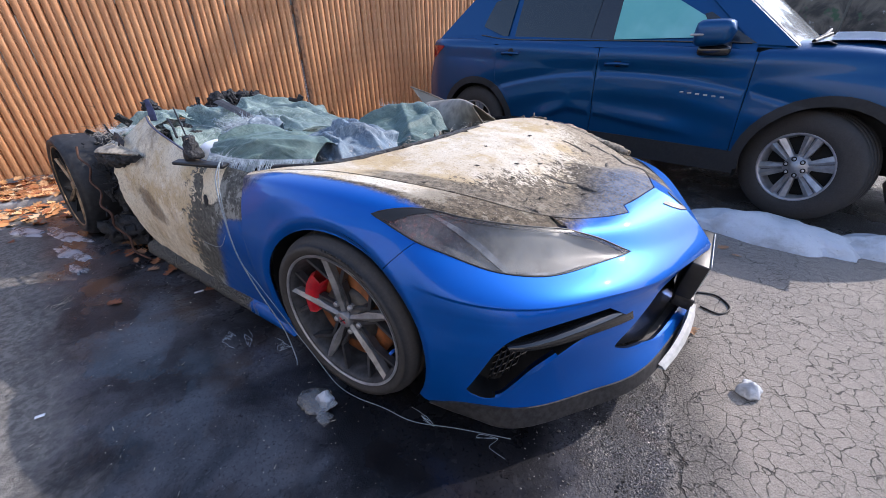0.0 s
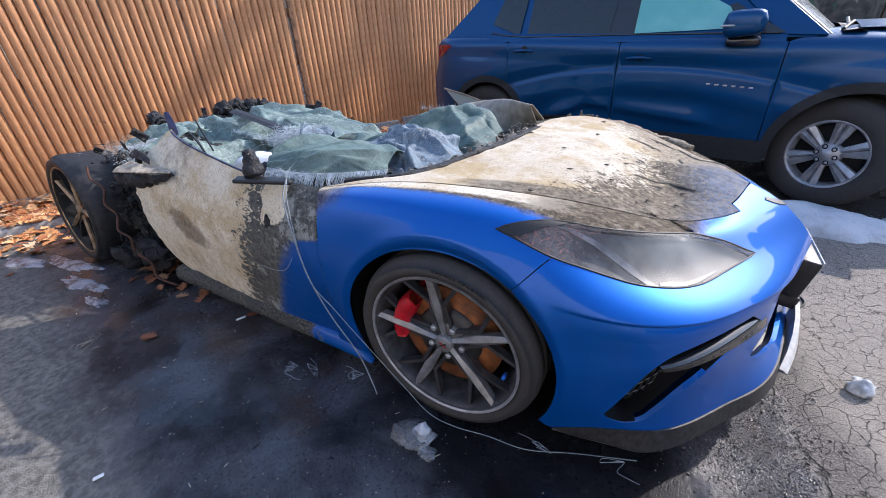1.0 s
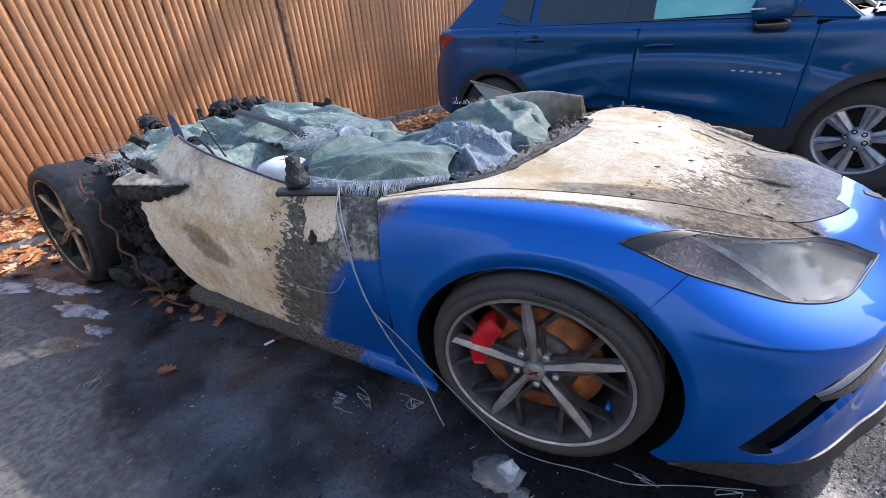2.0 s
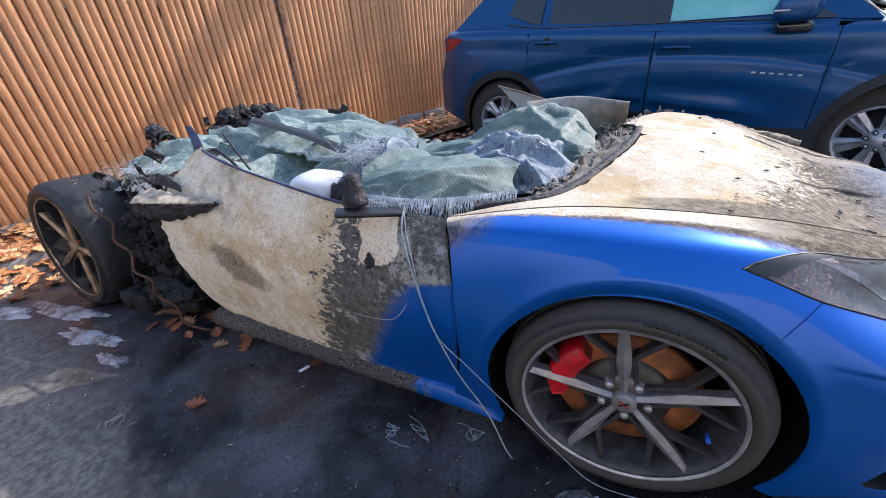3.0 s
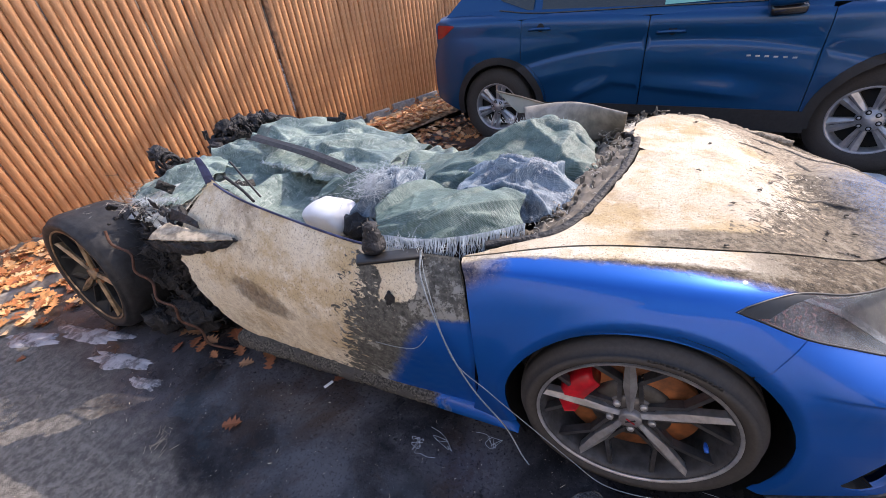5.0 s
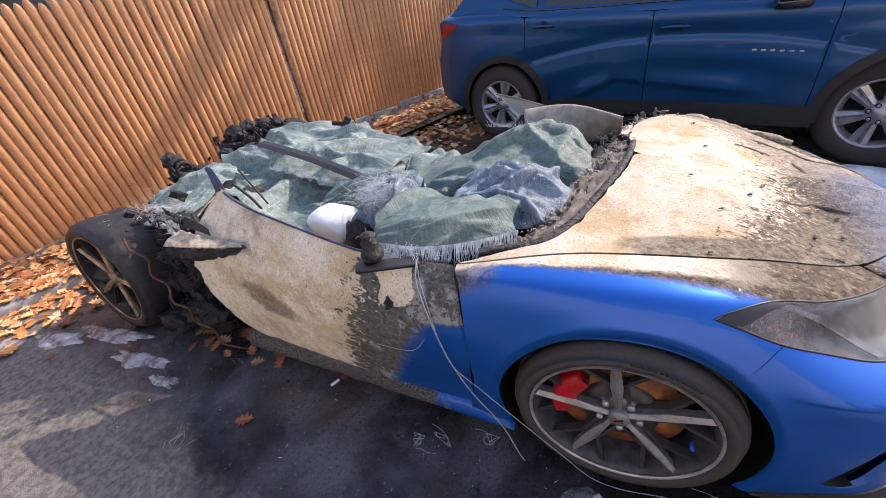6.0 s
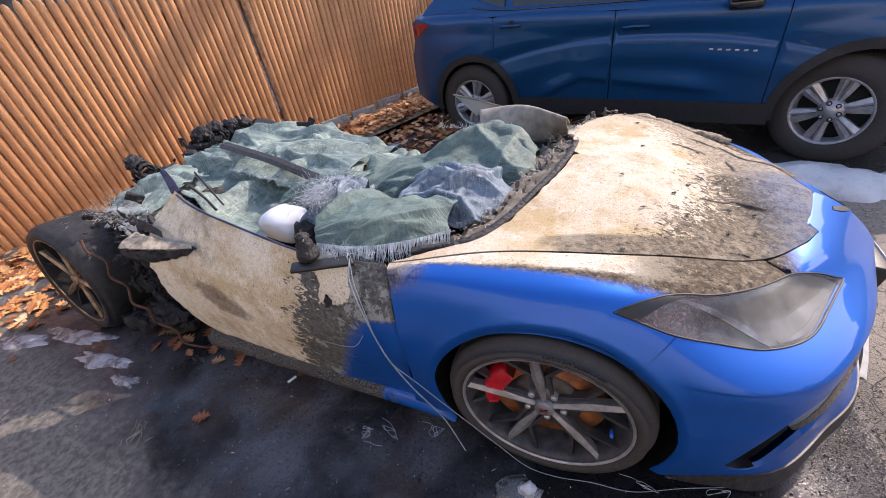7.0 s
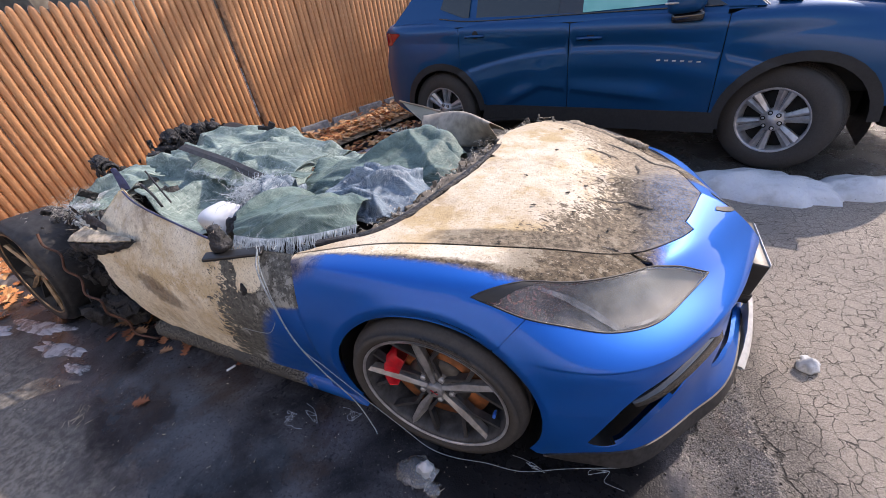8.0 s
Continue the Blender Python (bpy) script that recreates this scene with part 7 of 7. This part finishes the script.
def mat_slush():
    m = Mat("grey_slush")
    f = m.step(m.noise(9, 7, 0.7), 0.36, 0.62)
    m.set(Base_Color=m.mix(f, (0.08, 0.08, 0.085), (0.40, 0.40, 0.425)), Roughness=m.math("MULTIPLY_ADD", f, 0.3, 0.15))
    m.bump(m.noise(50, 6, 0.65), 0.004, 0.6)
    return m


M_SLUSH = mat_slush()


def mound(name, c, rx, ry, hgt, rot, seed, mat, label, category, group="", n=46, rough=0.3, lobes=0.6):
    """A low heap with an uneven outline on the ground."""
    ca, sa = math.cos(rot), math.sin(rot)
    rows = []
    for i in range(n):
        a = 2 * math.pi * i / n
        k = 1 + 1.2 * rough * noise.noise((math.cos(a) * 1.3, math.sin(a) * 1.3, seed)) + rough * lobes * noise.noise((math.cos(a) * 2.9, math.sin(a) * 2.9, seed + 4)) + rough * 0.22 * noise.noise((math.cos(a) * 8, math.sin(a) * 8, seed + 8))
        row = []
        for j in range(12):
            t = j / 11
            x, y = rx * k * t * math.cos(a), ry * k * t * math.sin(a)
            z = hgt * (1 - t ** 2.2) ** 0.7 * (1 + 0.45 * noise.noise((x * 6, y * 6, seed))) - (0.003 if j == 11 else 0)
            gy = c[1] + x * sa + y * ca
            row.append((c[0] + x * ca - y * sa, gy, z + dip(gy)))
        rows.append(row)
    bm = grid_bm(rows, closed_u=True)
    bmesh.ops.remove_doubles(bm, verts=bm.verts, dist=0.0005)
    return tagged(part(name, bm, mat), label, category, group)


mound("snow_bank", (1.42, 1.52), .50, .26, .13, radians(-8), 1, M_SNOW, "dirty white snow bank against the front wheel", "snow", "remains of snow", 72)
mound("snow_bank", (2.05, 1.58), .36, .17, .10, radians(10), 2, M_SNOW, "low dirty snow bank before the parked car", "snow", "remains of snow", 60)
for k, (x, y, rx, ry, r) in enumerate(((-3.12, -1.16, .22, .05, 15), (-2.80, -1.03, .26, .065, 8), (-2.40, -1.11, .19, .05, 6), (-2.10, -1.17, .12, .035, 0), (-3.55, -1.32, .25, .08, 20), (-2.35, 1.9, .3, .12, 60))):
    mound("ice_sheet", (x, y), rx, ry, .012, radians(r), 10 + k, M_SLUSH, "thin grey melting sheet of snow on the asphalt", "ice", "melting snow sheets", 80, 0.7, 0.3)


def chunk(at, size, seed, label, mat=None):
    bm = blob_bm(size, seed, 0.45, 3, 1.6)
    for v in bm.verts:
        v.co.z = max(v.co.z, -size[2] * 0.55)
    bmesh.ops.translate(bm, vec=(at[0], at[1], size[2] * 0.55), verts=bm.verts)
    tagged(part("ice_chunk", bm, mat or M_ICE), label, "ice", "lumps of ice")


chunk((1.285, -.18), (.035, .035, .035), 3, "frosted lump of ice on dry asphalt", M_FROST)
chunk((-.06, -1.065), (.075, .055, .025), 5, "flat clear lump of melting ice")
chunk((-.03, -1.05), (.03, .025, .035), 6, "white core of a melting ice lump", M_SNOW)
chunk((.02, -1.10), (.03, .025, .015), 7, "small splinter of melting ice")


# ---- fallen leaves ----
def mat_leaf(name, dark=1.0):
    m = Mat(name)
    r = random_of(m)
    isl = m.t.nodes.new("ShaderNodeNewGeometry").outputs["Random Per Island"]
    f = m.math("FRACT", m.math("ADD", r, isl))
    c = m.ramp(f, (0.0, (0.20, 0.06, 0.025)), (0.35, (0.42, 0.15, 0.05)), (0.6, (0.60, 0.30, 0.11)), (1.0, (0.78, 0.54, 0.32)))
    m.set(Base_Color=m.mix(dark, (0.16, 0.05, 0.022), c), Roughness=0.65)
    m.bump(m.noise(60, 4), 0.002, 0.5)
    return m


M_LEAF = mat_leaf("dry_oak_leaf")
M_WETLEAF = mat_leaf("damp_oak_leaf", 0.32)


def leaf_points(rnd, size):
    """A lobed, curled leaf as a strip of left, middle and right points."""
    curl, twist = rnd.uniform(-1.2, 1.2), rnd.uniform(-0.5, 0.5)
    rows = []
    for t, w in ((0, 0.02), (0.14, 0.10), (0.24, 0.30), (0.34, 0.12), (0.46, 0.42), (0.58, 0.16), (0.70, 0.36), (0.82, 0.12), (0.92, 0.16), (1.0, 0.01)):
        w *= rnd.uniform(0.8, 1.15)
        z = 0.16 * curl * (t - 0.5) ** 2 + 0.02
        lift = 0.22 * w + twist * (t - 0.5) * w
        rows.append([(size * (t - 0.5), -size * w, size * (z + lift)), (size * (t - 0.5), 0, size * z), (size * (t - 0.5), size * w, size * (z + 0.22 * w - twist * (t - 0.5) * w))])
    low = min(p[2] for r in rows for p in r)
    return [[(x, y, z - low) for x, y, z in r] for r in rows]


LEAVES = []
for k in range(6):
    me = bpy.data.meshes.new("leaf")
    bm = grid_bm(leaf_points(random.Random(k), 0.082))
    bm.to_mesh(me)
    bm.free()
    me.materials.append(M_WETLEAF.m)
    LEAVES.append(me)


def leaf(x, y, s=1.0, rz=0.0, k=0, z=0.004):
    ob = new("leaf", LEAVES[k % 6])
    ob.matrix_world = pose(x, y, z + dip(y), RND.uniform(-12, 12), RND.uniform(-12, 12), rz) @ Matrix.Scale(s, 4)
    tagged(ob, "dry brown oak leaf lying on wet asphalt", "leaf", "fallen oak leaves")


SPOTS = [(-1.49, -1.20), (-2.08, -.89), (-1.685, -.925), (-1.56, -.89), (1.08, .105), (1.18, 1.09), (-2.0, -.86), (-1.9, -.93), (-1.78, -.87), (-2.15, -.95), (-2.2, -.83), (-1.17, -.86), (-1.6, -.85), (-1.86, -.80), (-2.05, -.78),
         (1.25, 1.0), (-3.0, -1.28), (-3.2, -1.05)]
for k, (x, y) in enumerate(SPOTS):
    leaf(x, y, RND.uniform(0.7, 1.25), RND.uniform(0, 360), k)
for k in range(5):
    leaf(RND.uniform(-2.2, -1.8), RND.uniform(-.92, -.75), RND.uniform(0.8, 1.4), RND.uniform(0, 360), k, RND.uniform(0.004, 0.03))


def litter(n, where, name, label):
    verts, faces = [], []
    rnd = random.Random(5)
    for k in range(n):
        rows = leaf_points(rnd, rnd.uniform(0.05, 0.11))
        x, y, z = where(rnd)
        m = pose(x, y, z, rnd.uniform(-25, 25), rnd.uniform(-25, 25), rnd.uniform(0, 360))
        s = len(verts)
        verts += [tuple(m @ Vector(p)) for r in rows for p in r]
        for i in range(len(rows) - 1):
            for j in (0, 1):
                a = s + 3 * i + j
                faces.append((a, a + 1, a + 4, a + 3))
    me = bpy.data.meshes.new(name)
    me.from_pydata(verts, [], faces)
    me.materials.append(M_LEAF.m)
    tagged(new(name, me), label, "leaves", kind="stuff")


def on_verge(rnd):
    s = rnd.uniform(-2.0, 7.0)
    o = min(1.3, max(0.05, rnd.gauss(0.62, 0.3)))
    if rnd.random() < 0.25:
        s, o = rnd.uniform(-1.6, 1.3), rnd.uniform(0.15, 1.5)
    elif rnd.random() < 0.22:
        s, o = rnd.uniform(2.0, 6.5), rnd.uniform(0.3, 1.75)
    p = fence_at(s, o)
    return p.x, p.y, (0.05 if o < 0.86 else 0.075 if o < 0.98 and s < 2.0 else 0.004 + dip(p.y)) + rnd.uniform(0, 0.02)


litter(5200, on_verge, "leaf_litter", "drift of dry brown oak leaves along the fence")


def grit():
    """Chips of glass, straw and bark on the asphalt."""
    rnd = random.Random(9)
    bm = bmesh.new()
    for k in range(420):
        x, y = rnd.uniform(-2.6, 0.4), rnd.uniform(-1.9, -0.92)
        l = rnd.uniform(0.0015, 0.005) if rnd.random() < 0.88 else rnd.uniform(0.008, 0.02)
        box(bm, (l, rnd.uniform(0.001, 0.0028), 0.0012), pose(x, y, 0.004, 0, rnd.uniform(-8, 8), rnd.uniform(0, 360)))
    for k in range(26):
        x, y = -1.74 + rnd.gauss(0, 0.03), -1.36 + rnd.gauss(0, 0.025)
        box(bm, (rnd.uniform(0.015, 0.045), 0.0012, 0.001), pose(x, y, 0.006, 0, rnd.uniform(-10, 10), rnd.uniform(0, 180)))
    tagged(part("grit", bm, plain("pale_chips", (0.42, 0.38, 0.30), 0.7, var=0.6, scale=8)), "pale chips and straw scattered on wet asphalt", "debris", kind="stuff")


grit()


def gravel():
    """Loose stones and crumbs of asphalt along the edge between wet and dry ground."""
    rnd = random.Random(21)
    verts, faces = [], []
    for k in range(7000):
        y = rnd.uniform(-1.75, 0.55)
        x = 0.95 - 0.25 * y + rnd.gauss(-0.16, 0.13)
        r0 = rnd.uniform(0.0013, 0.0034) if rnd.random() < 0.96 else rnd.uniform(0.004, 0.0065)
        a = rnd.uniform(0, 6.28)
        s = len(verts)
        for i in range(4):
            b = a + math.pi / 2 * i + rnd.uniform(-0.3, 0.3)
            q = r0 * rnd.uniform(0.7, 1.3)
            verts.append((x + q * math.cos(b), y + q * math.sin(b), 0.0005))
        for i in range(3):
            b = a + 2.1 * i + rnd.uniform(-0.3, 0.3)
            verts.append((x + 0.5 * r0 * math.cos(b), y + 0.5 * r0 * math.sin(b), r0 * rnd.uniform(0.6, 1.3)))
        faces += [(s, s + 1, s + 4), (s + 1, s + 5, s + 4), (s + 1, s + 2, s + 5), (s + 2, s + 3, s + 6), (s + 2, s + 6, s + 5), (s + 3, s, s + 6), (s, s + 4, s + 6), (s + 4, s + 5, s + 6)]
    m = Mat("loose_gravel")
    isl = m.t.nodes.new("ShaderNodeNewGeometry").outputs["Random Per Island"]
    m.set(Base_Color=m.ramp(isl, (0.0, (0.018, 0.016, 0.015)), (0.6, (0.085, 0.078, 0.07)), (1.0, (0.34, 0.31, 0.28))), Roughness=0.45)
    me = bpy.data.meshes.new("gravel")
    me.from_pydata(verts, [], faces)
    me.materials.append(m.m)
    tagged(new("gravel", me), "loose grey gravel where wet asphalt turns dry", "gravel", kind="stuff")


gravel()
for nm, x, y, l in (("paper_scrap", -1.20, -.907, .045), ("paper_scrap", -.90, -1.66, .03)):
    bm = new_box((l, 0.014, 0.003), pose(x, y, 0.004, 0, 0, 65), 0.0008)
    tagged(part(nm, bm, plain("white_scrap", (0.8, 0.8, 0.8), 0.6, var=0.05)), "small white scrap lying on the asphalt", "scrap", "white scraps")

# ---- blocks and gravel at the foot of the fence ----
for k in range(9):
    s = 3.45 + 0.47 * k
    rnd = random.Random(k)
    bm = new_box((0.40, 0.10, 0.14 + rnd.uniform(-0.02, 0.02)), pose(*fence_at(s, 0.01, 0.045), 0, rnd.uniform(-2, 2), FA + rnd.uniform(-3, 3)), 0.01)
    tagged(part("base_block", bm, M_KERB), "weathered concrete block under the fence", "block", "blocks under the fence")


# ---- sign, trees and far woods ----
def sign():
    e = Vector((0.93, 7.0, 1.59))
    root = thing("sign_board", "white sign board with blue lines of lettering", "sign", at=e, rz=-4)
    part("board", new_box((0.70, 0.02, 0.5), Matrix(), 0.004), plain("sign_white", (0.75, 0.77, 0.8), 0.5, var=0.05), root)
    mb = plain("sign_blue", (0.03, 0.08, 0.3), 0.5)
    for z, w in ((0.12, 0.6), (-0.02, 0.6), (-0.16, 0.4)):
        part("letter_bar", new_box((w, 0.006, 0.07), pose(0.0, -0.012, z)), mb, root)
    part("post", new_box((0.06, 0.06, 1.7), pose(0, 0.03, -0.8)), M_RAIL, root)


sign()
M_BARK = plain("grey_bark", (0.10, 0.085, 0.07), 0.9, var=0.4, scale=12, bump=1.0, dist=0.02)


def bare_tree(at, hgt, seed, label="leafless grey-barked tree beyond the parked cars", boughs=(), girth=0.17):
    rnd = random.Random(seed)
    root = thing("bare_tree", label, "tree", "bare trees", at=at)
    trunk = [Vector((0, 0, 0))]
    for k in range(1, 9):
        trunk.append(trunk[-1] + Vector((rnd.uniform(-0.12, 0.12), rnd.uniform(-0.12, 0.12), hgt / 8)))
    part("trunk", tube(smooth_line(trunk, 4), girth, 10, taper=0.3), M_BARK, root)
    for pts, r0 in boughs:
        part("limb", tube(smooth_line([Vector(q) - Vector(at) for q in pts], 6), r0, 8, taper=0.6), M_BARK, root)
    for k in range(15):
        p = trunk[3 + k % 6]
        a = k * 2.4 + rnd.uniform(-0.4, 0.4)
        l = rnd.uniform(1.6, 3.2) * (1 - 0.06 * (k % 6))
        pts = [p]
        d = Vector((math.cos(a), math.sin(a), 0.6)).normalized()
        bm = None
        for i in range(5):
            d = (d + Vector((rnd.uniform(-0.25, 0.25), rnd.uniform(-0.25, 0.25), 0.10))).normalized()
            pts.append(pts[-1] + d * l / 5)
        bm = tube(smooth_line(pts, 3), 0.06, 6, taper=0.25)
        for i in range(2, 6):
            for _ in range(3):
                e = (d + Vector((rnd.uniform(-1, 1), rnd.uniform(-1, 1), rnd.uniform(-0.2, 0.8)))).normalized()
                q = pts[i]
                ll = rnd.uniform(0.4, 1.1)
                tube([q, q + e * ll * 0.5 + Vector((0, 0, 0.03)), q + e * ll], 0.016, 4, bm=bm, taper=0.3)
        part("limb", bm, M_BARK, root)


bare_tree((2.0, 9.3, -0.06), 8.5, 3)
bare_tree((3.6, 9.4, -0.06), 8.0, 8)
bare_tree((1.2, 9.2, -0.06), 9.0, 12, "tall leafless tree with long drooping boughs", [
    ([(1.2, 9.2, 7.7), (1.03, 8.43, 7.57), (0.6, 7.57, 6.74), (0.02, 6.52, 5.83), (-0.49, 5.55, 5.05)], 0.125),
    ([(1.2, 9.2, 6.6), (0.6, 8.3, 7.0), (0.1, 7.2, 6.5), (-0.3, 6.2, 5.6)], 0.05)], 0.12)


def woods():
    """A far belt of bare woodland all round."""
    rnd = random.Random(2)
    m = Mat("far_woods")
    m.set(Base_Color=m.mix(m.step(m.noise(1.2, 8, 0.75), 0.35, 0.7), (0.09, 0.075, 0.06), (0.20, 0.175, 0.14)), Roughness=0.95)
    bm = bmesh.new()
    for k in range(150):
        a = 2 * math.pi * k / 150 + rnd.uniform(-0.02, 0.02)
        r = rnd.uniform(26, 40)
        h = rnd.uniform(2.2, 5.5)
        b = blob_bm((rnd.uniform(1.2, 2.4), rnd.uniform(1.2, 2.4), h), k, 0.55, 2, 3.0)
        me = bpy.data.meshes.new("w")
        bmesh.ops.translate(b, vec=(r * math.cos(a), r * math.sin(a), h * 0.5), verts=b.verts)
        b.to_mesh(me)
        b.free()
        bm.from_mesh(me)
        bpy.data.meshes.remove(me)
    tagged(part("woods", bm, m), "far belt of bare brown woodland", "woods", kind="stuff")


woods()


# ---- unseen plain wall, added behind to bounce light onto the car ----
def add_bounce_wall():
    m = Mat("bounce_plaster")
    m.set(Base_Color=m.mix(m.step(m.noise(2, 7, 0.65), 0.35, 0.7), (0.60, 0.53, 0.45), (0.68, 0.61, 0.52)), Roughness=0.9)
    m.bump(m.noise(60, 5), 0.003, 0.5)
    tagged(part("wall_south", new_box((14, 0.25, 3.4), pose(-1.0, -5.2, 1.7)), m), "unseen plain pale wall added to bounce light", "wall", kind="structure")


add_bounce_wall()


# ---- dark boarding beyond the parked car ----
def boarding():
    m = Mat("blotched_boarding")
    c = m.mix(m.step(m.noise(2.2, 7, 0.65, 0.6), 0.40, 0.62), (0.035, 0.028, 0.022), (0.17, 0.135, 0.10))
    c = m.mix(m.step(m.noise(3.1, 6, 0.7), 0.62, 0.70), c, (0.42, 0.40, 0.36))
    m.set(Base_Color=m.mix(m.step(m.noise(2.7, 5, 0.6), 0.60, 0.68), c, (0.05, 0.10, 0.045)), Roughness=0.6)
    root = thing("wall_north", "dark boarded wall beyond the parked car, blotched pale and green", "wall", kind="structure", at=(0.2, 9.0, -0.055))
    for k in range(10):
        part("board", new_box((0.86, 0.06, 2.3), pose(0.9 * k, 0.01 * (k % 2), 1.15), 0.01), m, root)


boarding()
